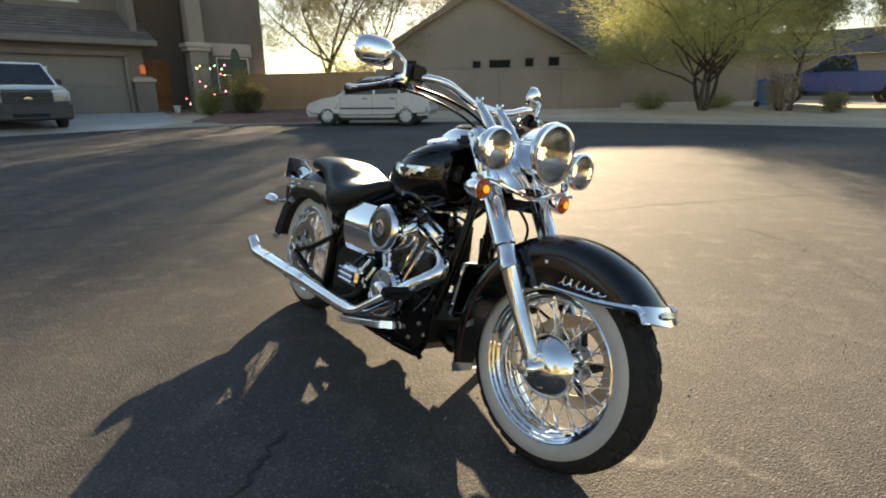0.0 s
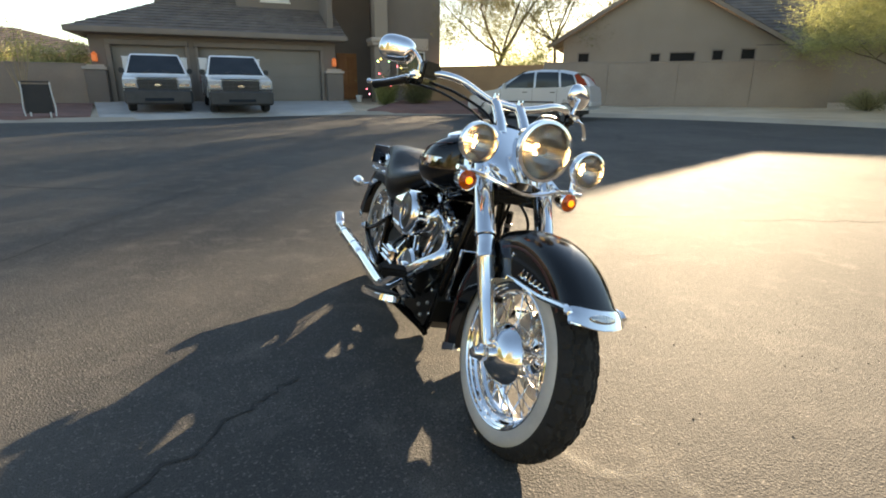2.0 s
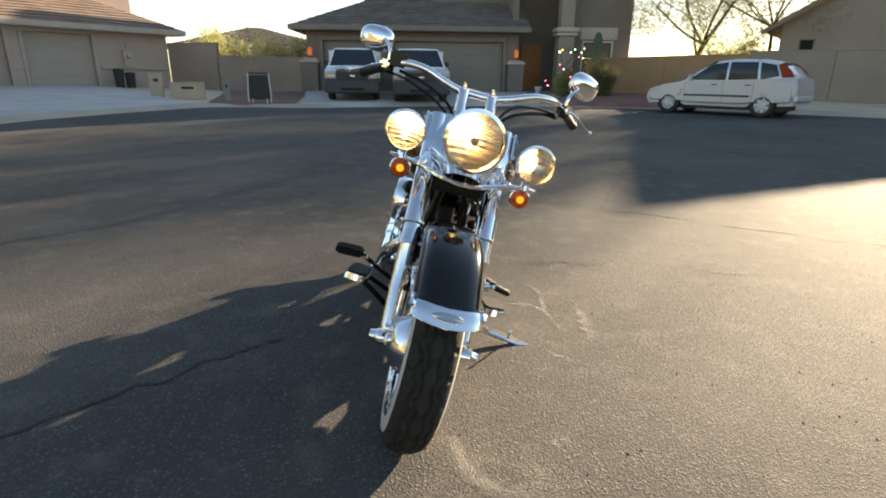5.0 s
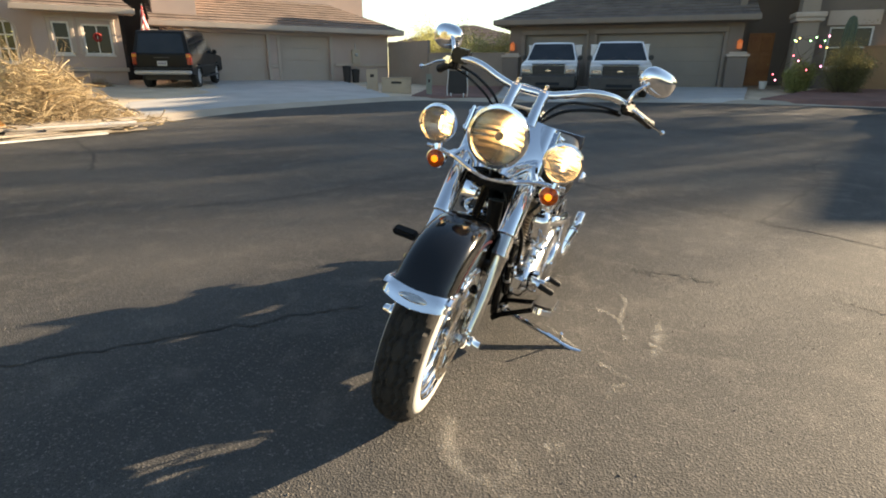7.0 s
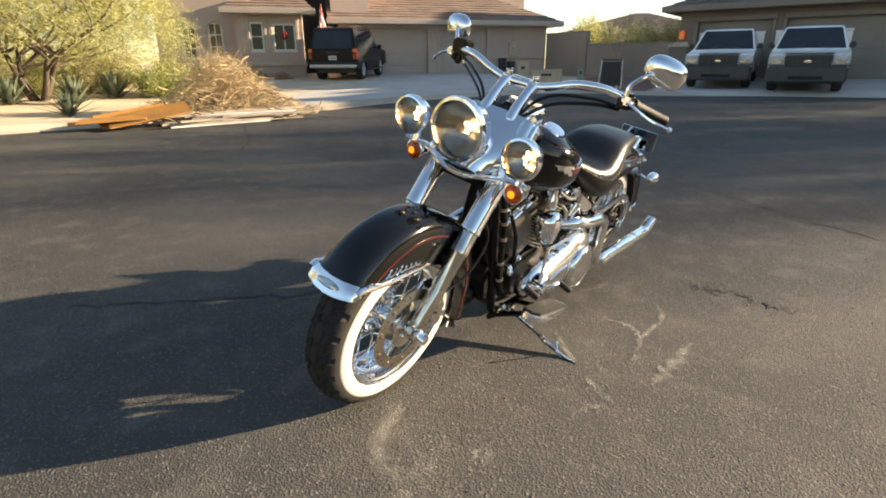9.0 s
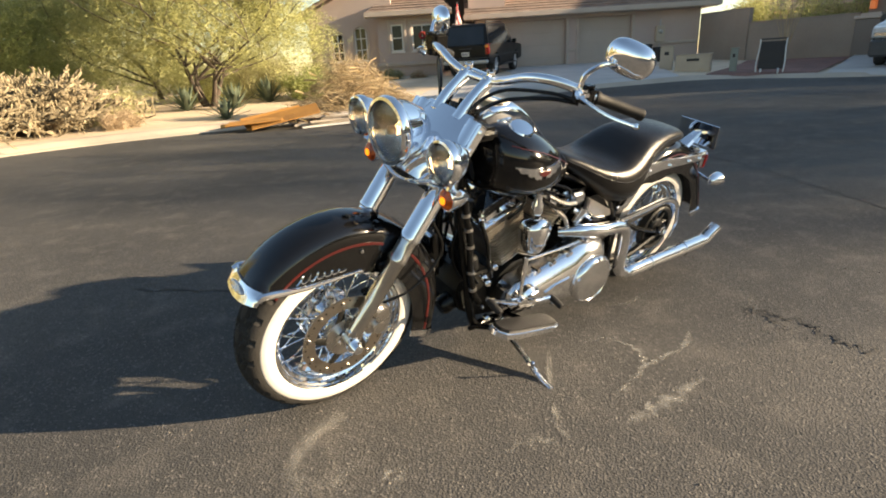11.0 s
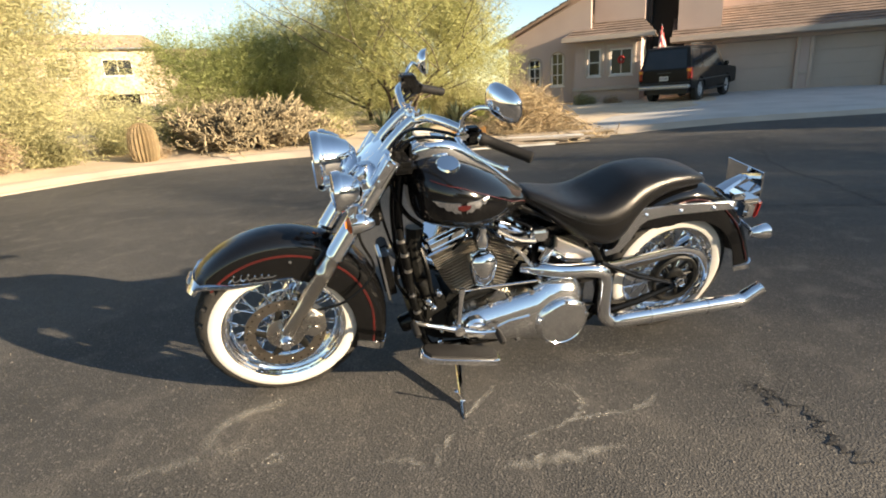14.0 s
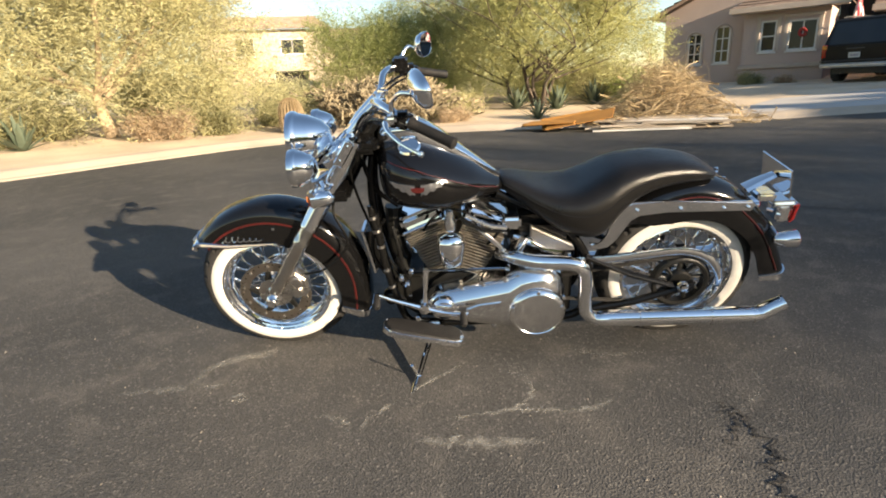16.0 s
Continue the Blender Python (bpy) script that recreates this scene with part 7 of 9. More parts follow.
def wheel(name, centre, make, disc_side):
    ax = axis(centre, (0, 1, 0))
    bm = B()
    lathe(bm, [(0.012, -0.075), (0.03, -0.075), (0.034, -0.06), (0.055, -0.052), (0.055, -0.045), (0.032, -0.036), (0.03, 0.036), (0.055, 0.045), (0.055, 0.052), (0.034, 0.06), (0.03, 0.075), (0.012, 0.075)], 32, ax, close=True)
    hub = make(name, bm, K["chrome"], None, "chrome spoked wheel with a whitewall tyre")
    make("tyre", tyre_mesh(B(), centre), K["rubber"], hub, "black grooved tyre", 0.25)
    for s in (-1, 1):
        bm = B()
        lathe(bm, [(0.220, s * 0.0665), (0.224, s * 0.0695), (0.245, s * 0.0712), (0.262, s * 0.0695), (0.267, s * 0.0655), (0.246, s * 0.060)], 72, ax, close=True)
        make("whitewall", bm, K["white"], hub, "white tyre sidewall band")
    bm = B()
    half = [(0.186, 0.0), (0.188, 0.016), (0.197, 0.026), (0.199, 0.040), (0.206, 0.046), (0.207, 0.056), (0.213, 0.060), (0.214, 0.067), (0.219, 0.0705), (0.224, 0.068), (0.222, 0.058)]
    inner = [(0.204, 0.040), (0.200, 0.024), (0.192, 0.0)]
    prof = [(r, -y) for r, y in half[:0:-1]] + half + inner[:2] + [inner[2]] + [(r, -y) for r, y in inner[1::-1]]
    lathe(bm, prof, 72, ax, close=True)
    make("rim", bm, K["chrome"], hub)
    n = 40
    for i in range(n):
        s = 1 if i % 2 else -1
        lean = (1 if (i // 2) % 2 else -1) * radians(46)
        a0 = 2 * math.pi * i / n
        a1 = a0 + lean
        bm = B()
        p0 = centre + Vector((0.049 * math.cos(a1), s * 0.048, 0.049 * math.sin(a1)))
        p1 = centre + Vector((0.189 * math.cos(a0), s * 0.010, 0.189 * math.sin(a0)))
        tube(bm, [p0, p0.lerp(p1, 0.86), p0.lerp(p1, 0.87), p1], [0.0022, 0.0022, 0.0035, 0.0035], 5)
        make("spoke", bm, K["chrome"], hub)
    return hub


front = wheel("front_wheel", AX_F, fpart, 1)
rear = wheel("rear_wheel", AX_R, bpart, -1)
# right side: domed chrome hub cover; left side: floating brake disc
bm = B()
lathe(bm, [(0.094, 0.052), (0.098, 0.058), (0.094, 0.066), (0.088, 0.072), (0.074, 0.092), (0.05, 0.106), (0.02, 0.112), (0.0, 0.113)], 40, axis(AX_F, (0, -1, 0)))
fpart("hub_cap", bm, K["chrome"], front, "domed chrome hub cap")


def disc(centre, y, make, parent, r=0.145):
    bm = B()
    ax = axis(centre + Vector((0, y, 0)), (0, 1, 0))
    lathe(bm, [(r - 0.040, -0.0025), (r, -0.0025), (r, 0.0025), (r - 0.040, 0.0025)], 56, ax, close=True)
    d = make("brake_disc", bm, K["disc"], parent, "bare bronze-tinted steel brake disc")
    bm = B()
    lathe(bm, [(0.03, -0.002), (0.068, -0.002), (0.068, 0.004), (0.03, 0.004)], 32, ax, close=True)
    make("disc_carrier", bm, K["satin"], parent, "round carrier of the brake disc")
    for i in range(5):
        a = 2 * math.pi * i / 5
        bm = B()
        tube(bm, [centre + Vector((0.06 * math.cos(a), y, 0.06 * math.sin(a))), centre + Vector(((r - 0.020) * math.cos(a + 0.25), y, (r - 0.020) * math.sin(a + 0.25)))], [0.016, 0.009], 8, flat=0.25, up=(0, 1, 0))
        make("carrier_arm", bm, K["engine"], parent)
    for i in range(30):
        a = 2 * math.pi * i / 30
        bm = B()
        lathe(bm, [(0.0035, 0.0), (0.0035, 0.0032), (0.0, 0.0034)], 6, axis(centre + Vector(((r - 0.009 - 0.005 * (i % 2)) * math.cos(a), y, (r - 0.009 - 0.005 * (i % 2)) * math.sin(a))), (0, 1, 0)))
        make("vent_hole", bm, K["engine"], parent)
    for i in range(10):
        a = 2 * math.pi * i / 10 + 0.25
        bm = B()
        lathe(bm, [(0.006, -0.004), (0.006, 0.006), (0.0, 0.007)], 8, axis(centre + Vector(((r - 0.018) * math.cos(a), y, (r - 0.018) * math.sin(a))), (0, 1, 0)))
        make("disc_bolt", bm, K["satin"], parent)
    return d


disc(AX_F, 0.086, fpart, front)
bm = B()
cal = AX_F + Vector((-0.095, 0.095, 0.045))
prism(bm, [(-0.055, -0.03), (-0.03, -0.055), (0.03, -0.05), (0.045, -0.01), (0.03, 0.05), (-0.01, 0.065), (-0.05, 0.03)], 0.05, Matrix.Translation(cal) @ side(-0.025), 0.008)
lathe(bm, [(0.022, 0), (0.022, 0.012), (0.0, 0.013)], 16, axis(cal + Vector((-0.01, 0.025, 0.02)), (0, 1, 0)))
lathe(bm, [(0.022, 0), (0.022, 0.012), (0.0, 0.013)], 16, axis(cal + Vector((-0.005, 0.025, -0.025)), (0, 1, 0)))
fpart("brake_caliper", bm, K["satin"], None, "grey alloy brake caliper")
disc(AX_R, -0.09, bpart, rear, 0.14)
bm = B()
pax = axis(AX_R + Vector((0, 0.085, 0)), (0, 1, 0))
lathe(bm, [(0.092, 0.0), (0.105, 0.0), (0.112, 0.004), (0.112, 0.034), (0.105, 0.038), (0.092, 0.034)], 60, pax, close=True)
lathe(bm, [(0.015, 0.004), (0.045, 0.004), (0.048, 0.012), (0.048, 0.026), (0.042, 0.034), (0.015, 0.036)], 32, pax, close=True)
bpart("drive_pulley", bm, K["engine"], rear, "black spoked drive pulley")
for k in range(9):
    a = 2 * math.pi * k / 9
    bm = B()
    tube(bm, [AX_R + Vector((0.042 * math.cos(a), 0.102, 0.042 * math.sin(a))), AX_R + Vector((0.096 * math.cos(a + 0.15), 0.102, 0.096 * math.sin(a + 0.15)))], [0.012, 0.009], 8, flat=0.6)
    bpart("pulley_spoke", bm, K["engine"], rear)

# ---- fork ----
for s in (-1, 1):
    top, foot = Vector((1.215, s * 0.118, 0.962)), Vector((1.622, s * 0.118, 0.345))
    d = (foot - top).normalized()
    L = (foot - top).length
    bm = B()
    lathe(bm, [(0.0, 0.0), (0.032, 0.0), (0.0335, 0.01), (0.0335, 0.385), (0.0348, 0.388), (0.0348, 0.398), (0.032, 0.402)], 28, axis(top, d))
    leg = fpart("fork_leg", bm, K["chrome"], None, "chrome covered fork leg")
    bm = B()
    lathe(bm, [(0.029, 0.40), (0.0305, 0.42), (0.0305, 0.455), (0.0335, 0.46), (0.0335, 0.475), (0.030, 0.48), (0.0275, 0.62), (0.0265, L), (0.024, L + 0.012), (0.0, L + 0.014)], 28, axis(top, d))
    fpart("slider", bm, K["chrome"] if s < 0 else K["alloy"], leg, "polished lower slider")
    bm = B()
    lathe(bm, [(0.0, -0.038), (0.018, -0.038), (0.022, -0.03), (0.026, -0.02), (0.026, 0.02), (0.020, 0.026), (0.016, 0.045), (0.0, 0.048)], 18, axis(AX_F + Vector((0, s * 0.125, 0)), (0, s, 0)))
    box(bm, AX_F + Vector((-0.012, s * 0.118, 0.02)), (0.045, 0.04, 0.075), 0.012)
    fpart("axle_clamp", bm, K["chrome"], leg)
    for q, sz in ((0.50, (0.05, 0.03, 0.03)), (0.60, (0.04, 0.03, 0.02))):
        bm = B()
        box(bm, top + d * q + Vector((0.012, -s * 0.03, 0)), sz, 0.006)
        fpart("fender_bracket", bm, K["frame"], leg)
bm = B()
tube(bm, [AX_F + Vector((0, -0.13, 0)), AX_F + Vector((0, 0.13, 0))], 0.010, 12)
fpart("axle", bm, K["satin"])
bm = B()
for z, w in ((0.93, 0.075), (0.755, 0.08)):
    x = 1.205 + (0.93 - z) * 0.66
    box(bm, (x - 0.02, 0, z), (0.085, 0.30, 0.04), 0.015, seg=2)
tube(bm, [(1.155, 0, 0.985), (1.30, 0, 0.735)], 0.03, 16)
fpart("triple_clamp", bm, K["frame"])


# ---- fenders ----
def fender(bm, c, ths, rad, low, hw, crown=0.05, t=0.004, sweep=None):
    """Sheet fender swept round c: rad and low give the crown's and the edge's radius by angle."""
    rings = []
    for th in ths:
        r, lo = rad(th), low(th)
        f = min(1.0, 0.0 + (r - lo) / crown)
        pts = [(hw, lo)]
        if lo < r - crown:
            pts = [(hw, lo), (hw, lo + (r - crown - lo) * 0.5), (hw, r - crown)]
        else:
            pts = [(hw * 0.985, lo), (hw * 0.99, lo + 0.001), (hw, lo + 0.002)]
            crown_here = r - lo
        cr = min(crown, r - lo)
        for a in (18, 36, 54, 72):
            pts.append((hw * math.cos(radians(a)) ** 0.75, r - cr + cr * math.sin(radians(a)) ** 0.9))
        half = pts
        outer = [(y, q) for y, q in half] + [(0, r)] + [(-y, q) for y, q in reversed(half)]
        inner = [(y * (1 - t / hw), q - (t if i not in (0, len(outer) - 1) else 0)) for i, (y, q) in enumerate(outer)]
        sw = radians(sweep(th)) if sweep else 0.0
        ring = []
        for y, q in outer + inner[::-1]:
            a = th + sw * (abs(y) / hw) ** 2
            ring.append(Vector((c.x + q * math.cos(a), y, c.z + q * math.sin(a))))
        rings.append(ring)
    return loft(bm, rings)


def arcs(pairs):
    deg, val = zip(*pairs)
    return lambda th: float(np.interp(math.degrees(th), deg, val))


f_rad = arcs([(24, 0.364), (36, 0.366), (44, 0.372), (63, 0.379), (83, 0.385), (98, 0.389), (114, 0.391), (135, 0.392), (160, 0.389), (185, 0.390), (205, 0.405)])
f_low = arcs([(90, 0.225), (104, 0.225), (112, 0.228), (125, 0.238), (140, 0.245), (160, 0.25), (185, 0.262), (205, 0.285)])


def f_edge(th):
    """The lower edge: a level line ahead of the fork, an arc behind it."""
    a = math.degrees(th)
    if a < 104:
        return min(0.230 / math.sin(th), f_rad(th) - 0.014)
    return f_low(th)


f_sweep = arcs([(30, 4.0), (44, 3.0), (62, 0.0)])
ths = [radians(a) for a in np.linspace(37.5, 203, 64)]
bm = fender(B(), AX_F, ths, f_rad, f_edge, 0.088, sweep=f_sweep)
ff = fpart("front_fender", bm, K["paint"], None, "deep black front fender with red pinstripe", 0.7)
# chrome tip wraps the leading edge
bm = fender(B(), AX_F, [radians(a) for a in (35.6, 36.2, 37.5, 39.5, 41.5, 43.0, 43.4)], lambda th: f_rad(th) + 0.005, lambda th: f_edge(th) - 0.004, 0.0925, t=0.006, sweep=f_sweep)
fpart("fender_tip", bm, K["chrome"], ff, "chrome fender tip", 0.7)
bm = B()
cen = AX_F + Vector((0.374 * math.cos(radians(40)), 0, 0.374 * math.sin(radians(40))))
lathe(bm, [(0.027, 0.0), (0.027, 0.003), (0.022, 0.006), (0.0, 0.006)], 24, axis(cen, (math.cos(radians(40)), 0, math.sin(radians(40)))) @ Matrix.Diagonal((1.5, 0.42, 1, 1)))
fpart("tip_badge", bm, K["satin"], ff, "small oval badge")
bm = fender(B(), AX_F, [radians(a) for a in (199.5, 201, 203, 204.2)], lambda th: f_rad(th) + 0.004, lambda th: f_low(th) - 0.004, 0.092, t=0.005)
fpart("fender_rear_tip", bm, K["chrome"], ff, "chrome rear edge of the fender", 0.7)
for s in (-1, 1):
    bm = B()
    pts = [AX_F + Vector((f_edge(radians(a)) * math.cos(radians(a + f_sweep(radians(a)))), s * 0.0905, f_edge(radians(a)) * math.sin(radians(a + f_sweep(radians(a)))) + 0.003)) for a in np.linspace(38.5, 110, 30)]
    tube(bm, pts, list(np.linspace(0.011, 0.003, 30)), 8, flat=1.0)
    fpart("fender_trim", bm, K["chrome"], ff, "chrome spear trim")
    bm = B()
    for lo, hi in ((46, 113), (128, 199)):
        tube(bm, [AX_F + Vector(((f_rad(radians(a)) - 0.062) * math.cos(radians(a)), s * 0.0885, (f_rad(radians(a)) - 0.062) * math.sin(radians(a)))) for a in np.linspace(lo, hi, 24)], 0.0048, 6, flat=0.35 if s else 1, up=(0, 1, 0))
    fpart("pinstripe", bm, K["red"], ff, "red pinstripe")
    # flowing chrome script drawn as plain loops
    bm = B()
    base = AX_F + Vector((0.155 if s > 0 else 0.0, s * 0.0895, 0.252))
    loops = []
    tall = [2.3, 0.9, 2.0, 0.9, 1.0, 0.8, 0.5]
    for k in range(120):
        u = k / 119
        h = float(np.interp(u * 6.4, range(7), tall)) * 0.0070
        up_ = h * (1 - math.cos(u * 40.2))
        loops.append(base + Vector((-s * (0.150 * u + 0.0055 * math.sin(u * 40.2) + 0.45 * up_), 0, up_ * 1.1 - 0.002)))
    tube(bm, loops, 0.0025, 5)
    fpart("script_badge", bm, K["chrome"], ff, "chrome script badge")
    for a in (100, 122):
        bm = B()
        rr = f_rad(radians(a)) - 0.085
        lathe(bm, [(0.006, 0), (0.006, 0.004), (0.0, 0.006)], 8, axis(AX_F + Vector((rr * math.cos(radians(a)), s * 0.088, rr * math.sin(radians(a)))), (0, s, 0)))
        fpart("fender_bolt", bm, K["chrome"], ff)

RC = Vector((-0.02, 0, 0.30))
r_rad = arcs([(40, 0.40), (60, 0.428), (90, 0.43), (110, 0.415), (125, 0.395), (145, 0.385), (160, 0.388), (172, 0.405), (187, 0.445)])
r_low = arcs([(40, 0.375), (50, 0.36), (60, 0.305), (72, 0.282), (110, 0.278), (150, 0.278), (170, 0.285), (180, 0.30)])
bm = fender(B(), RC, [radians(a) for a in np.linspace(40, 178.5, 56)], r_rad, r_low, 0.102, 0.07)
rf = bpart("rear_fender", bm, K["paint"], None, "black rear fender with red pinstripe", 0.7)
bm = fender(B(), RC, [radians(a) for a in (176, 177.5, 179.2, 180)], lambda th: r_rad(th) + 0.005, lambda th: r_low(th) - 0.004, 0.107, 0.07, t=0.005)
bpart("fender_tip", bm, K["chrome"], rf, "chrome tip of the rear fender", 0.7)
for s in (-1, 1):
    bm = B()
    poly = [(0.372, 0.505), (0.335, 0.500), (0.312, 0.525), (0.296, 0.600), (0.270, 0.648), (0.228, 0.671), (0.10, 0.672), (-0.205, 0.657), (-0.217, 0.640), (-0.205, 0.620), (0.10, 0.628), (0.20, 0.622), (0.232, 0.600), (0.262, 0.53), (0.30, 0.485), (0.36, 0.475)]
    prism(bm, poly, 0.014, side(0.104) if s > 0 else side(-0.118), 0.004)
    st = bpart("fender_strut", bm, K["polish"], rf, "polished fender strut")
    for x in (0.21, 0.053, -0.103, -0.19):
        bm = B()
        lathe(bm, [(0.008, 0), (0.008, 0.006), (0.004, 0.009), (0.0, 0.009)], 10, axis((x, s * 0.118, 0.641 if x > 0 else 0.637), (0, s, 0)))
        bpart("bolt", bm, K["chrome"], rf)
    bm = B()
    tube(bm, [RC + Vector(((r_rad(radians(a)) - 0.052) * math.cos(radians(a)), s * 0.1035, (r_rad(radians(a)) - 0.052) * math.sin(radians(a)))) for a in np.linspace(68, 173, 26)], 0.0026, 6)
    bpart("pinstripe", bm, K["red"], rf, "red pinstripe")

# ---- tail light, plate, rear signals ----
bm = B()
box(bm, (-0.372, 0, 0.604), (0.100, 0.10, 0.026), 0.012, pose(0, 0, 0), 2)
box(bm, (-0.380, 0, 0.560), (0.055, 0.085, 0.075), 0.012, pose(0, 0, 0), 2)
tl = bpart("tail_light", bm, K["chrome"], None, "chrome tail light with a red lens")
bm = B()
prism(bm, [(-0.430, 0.598), (-0.410, 0.598), (-0.402, 0.530), (-0.410, 0.522), (-0.424, 0.534)], 0.09, side(-0.045), 0.006)
bpart("lens", bm, K["tail"], tl, "red tail lens")
bm = B()
pm = Matrix.Translation((-0.332, 0, 0.709)) @ Matrix.Rotation(radians(-80), 4, "Y")
box(bm, (0, 0, 0), (0.115, 0.205, 0.006), 0.002, pm)
pl = bpart("plate_holder", bm, K["chrome"], None, "chrome licence plate holder tilted back")
bm = B()
box(bm, (0, 0, 0.0055), (0.100, 0.185, 0.004), 0.001, pm)
bpart("licence_plate", bm, K["plate"], pl)
bm = B()
for k in range(5):
    box(bm, (0.0, -0.06 + 0.03 * k, 0.0085), (0.055, 0.014, 0.002), 0, pm)
bpart("plate_bars", bm, K["bars"], pl)
bm = B()
tube(bm, [(-0.225, 0.0, 0.655), (-0.265, 0.0, 0.68), (-0.324, 0.0, 0.71)], [0.034, 0.030, 0.022], 8, flat=0.45)
box(bm, (-0.30, 0, 0.632), (0.07, 0.085, 0.03), 0.008, Matrix.Identity(4), 2)
bpart("plate_bracket", bm, K["chrome"], pl)


def signal(p, d, make, lens_mat, stalk, label):
    bm = B()
    lathe(bm, [(0.0, -0.058), (0.012, -0.056), (0.023, -0.042), (0.031, -0.014), (0.034, 0.012), (0.035, 0.02), (0.031, 0.022)], 24, axis(p, d))
    sg = make("turn_signal", bm, K["chrome"], None, label)
    bm = B()
    lathe(bm, [(0.031, 0.018), (0.031, 0.023), (0.023, 0.031), (0.011, 0.035), (0.0, 0.036)], 24, axis(p, d))
    make("lens", bm, lens_mat, sg, "ribbed lens")
    if lens_mat is K["amber"]:
        bm = B()
        lathe(bm, [(0.0, 0.030), (0.013, 0.033), (0.011, 0.037), (0.0, 0.038)], 14, axis(p, d))
        make("lit_bulb", bm, K["amber_glow"], sg, "glowing amber bulb")
    bm = B()
    tube(bm, stalk, 0.008, 8)
    make("stalk", bm, K["chrome"], sg)
    return sg


for s in (-1, 1):
    signal(Vector((1.358, s * 0.203, 0.786)), (1, 0, 0), fpart, K["amber"], [(1.345, s * 0.20, 0.79), (1.34, s * 0.17, 0.81), (1.35, s * 0.15, 0.825)], "chrome turn signal with an amber lens")
    signal(Vector((-0.352, s * 0.15, 0.515)), (-1, 0, 0), bpart, K["tail"], [(-0.33, s * 0.14, 0.505), (-0.325, s * 0.09, 0.52), (-0.32, s * 0.03, 0.535)], "chrome rear turn signal with a red lens")

# ---- headlight, passing lamps, nacelle ----
def lamp(name, p, d, r, depth, parent_make, label, glow):
    ax = axis(p, d)
    bm = B()
    lathe(bm, [(0.0, -depth), (r * 0.35, -depth * 0.98), (r * 0.68, -depth * 0.78), (r * 0.92, -depth * 0.42), (r * 1.02, -depth * 0.15), (r * 1.06, -0.012), (r * 1.10, -0.008), (r * 1.12, 0.004), (r * 1.08, 0.016), (r * 0.98, 0.018), (r * 0.955, 0.008),
               (r * 0.95, -0.004), (r * 0.99, -0.012)], 48, ax)
    body = parent_make(name, bm, K["chrome"], None, label)
    bm = B()
    lathe(bm, [(r * 0.94 * q, -0.012 - depth * 0.45 * (1 - q * q)) for q in np.linspace(1.0, 0.1, 19)], 112, ax)
    inv_ax = ax.inverted()
    for v in bm.verts:
        q = inv_ax @ v.co
        ribs = abs(math.sin(q.y / r * 14.0)) * 0.012
        v.co += Vector(d).normalized() * ribs * r
    parent_make("reflector", bm, K["reflector"], body, "bright fluted bowl reflector", 0.25)
    bm = B()
    # glowing bar added across the bulb to draw a streak of light
    box(bm, (0, 0, -depth * 0.36), (r * 0.10, r * glow * 3.4, r * 0.10), r * 0.03, ax, 2)
    lathe(bm, [(0.0, -depth * 0.55), (r * 0.10, -depth * 0.5), (r * 0.10, -depth * 0.30), (0.0, -depth * 0.26)], 16, ax)
    parent_make("bulb", bm, K["bulb"], body, "lit warm bulb")
    bm = B()
    lathe(bm, [(0.0, 0.017), (r * 0.4, 0.0155), (r * 0.75, 0.012), (r * 0.955, 0.004), (r * 0.955, 0.001), (r * 0.75, 0.009), (r * 0.4, 0.0125), (0.0, 0.014)], 40, ax)
    lens = parent_make("lens", bm, K["lens"], body, "clear glass lens")
    lens.visible_shadow = False
    return body


hl = lamp("headlight", Vector((1.446, 0, 0.932)), (1, 0, -0.03), 0.090, 0.128, fpart, "chrome headlight, lit", 0.13)
bm = B()
lathe(bm, [(0.0, -0.03), (0.012, -0.028), (0.014, -0.008), (0.010, 0.0), (0.0, 0.001)], 16, axis((1.446, 0, 0.932), (1, 0, -0.03)))
fpart("bulb_shield", bm, K["disc"], hl, "bronze bulb shield")
for s in (-1, 1):
    lamp("passing_lamp", Vector((1.408, s * 0.214, 0.908)), (1, 0, -0.03), 0.058, 0.072, fpart, "round chrome passing lamp, lit", 0.22)
bm = B()
pts = smooth_path([(1.372, -0.245, 0.820), (1.372, -0.20, 0.818), (1.375, -0.14, 0.812), (1.40, -0.07, 0.795), (1.405, 0, 0.785), (1.40, 0.07, 0.795), (1.375, 0.14, 0.812), (1.372, 0.20, 0.818), (1.372, 0.245, 0.820)], 5)
tube(bm, pts, 0.012, 10, flat=0.7)
for s in (-1, 1):
    tube(bm, [(1.372, s * 0.208, 0.815), (1.362, s * 0.212, 0.86)], 0.014, 10)
    tube(bm, smooth_path([(1.375, s * 0.145, 0.812), (1.345, s * 0.13, 0.83), (1.31, s * 0.12, 0.85)], 4), 0.014, 8)
fpart("light_bar", bm, K["chrome"], None, "curved chrome light bar")
# chrome nacelle: side plates along the fork and a curved panel behind the lamp
bm = B()
rings = []
for u in np.linspace(0, 1, 12):
    p = Vector((1.222, 0, 0.978)).lerp(Vector((1.372, 0, 0.790)), u)
    w = 0.105 + 0.05 * math.sin(math.pi * min(u * 1.1, 1)) - 0.02 * u
    ring = []
    for v in np.linspace(-1, 1, 13):
        bow = (0.012 + 0.045 * u) * (1 - abs(v) ** 2.2)
        ring.append(p + Vector((0.83 * bow, v * w, 0.55 * bow)))
    back = [q - Vector((0.005, 0, 0.004)) for q in reversed(ring)]
    rings.append(ring + back)
loft(bm, rings)
fpart("nacelle", bm, K["chrome"], None, "curved chrome fork nacelle", 0.7)
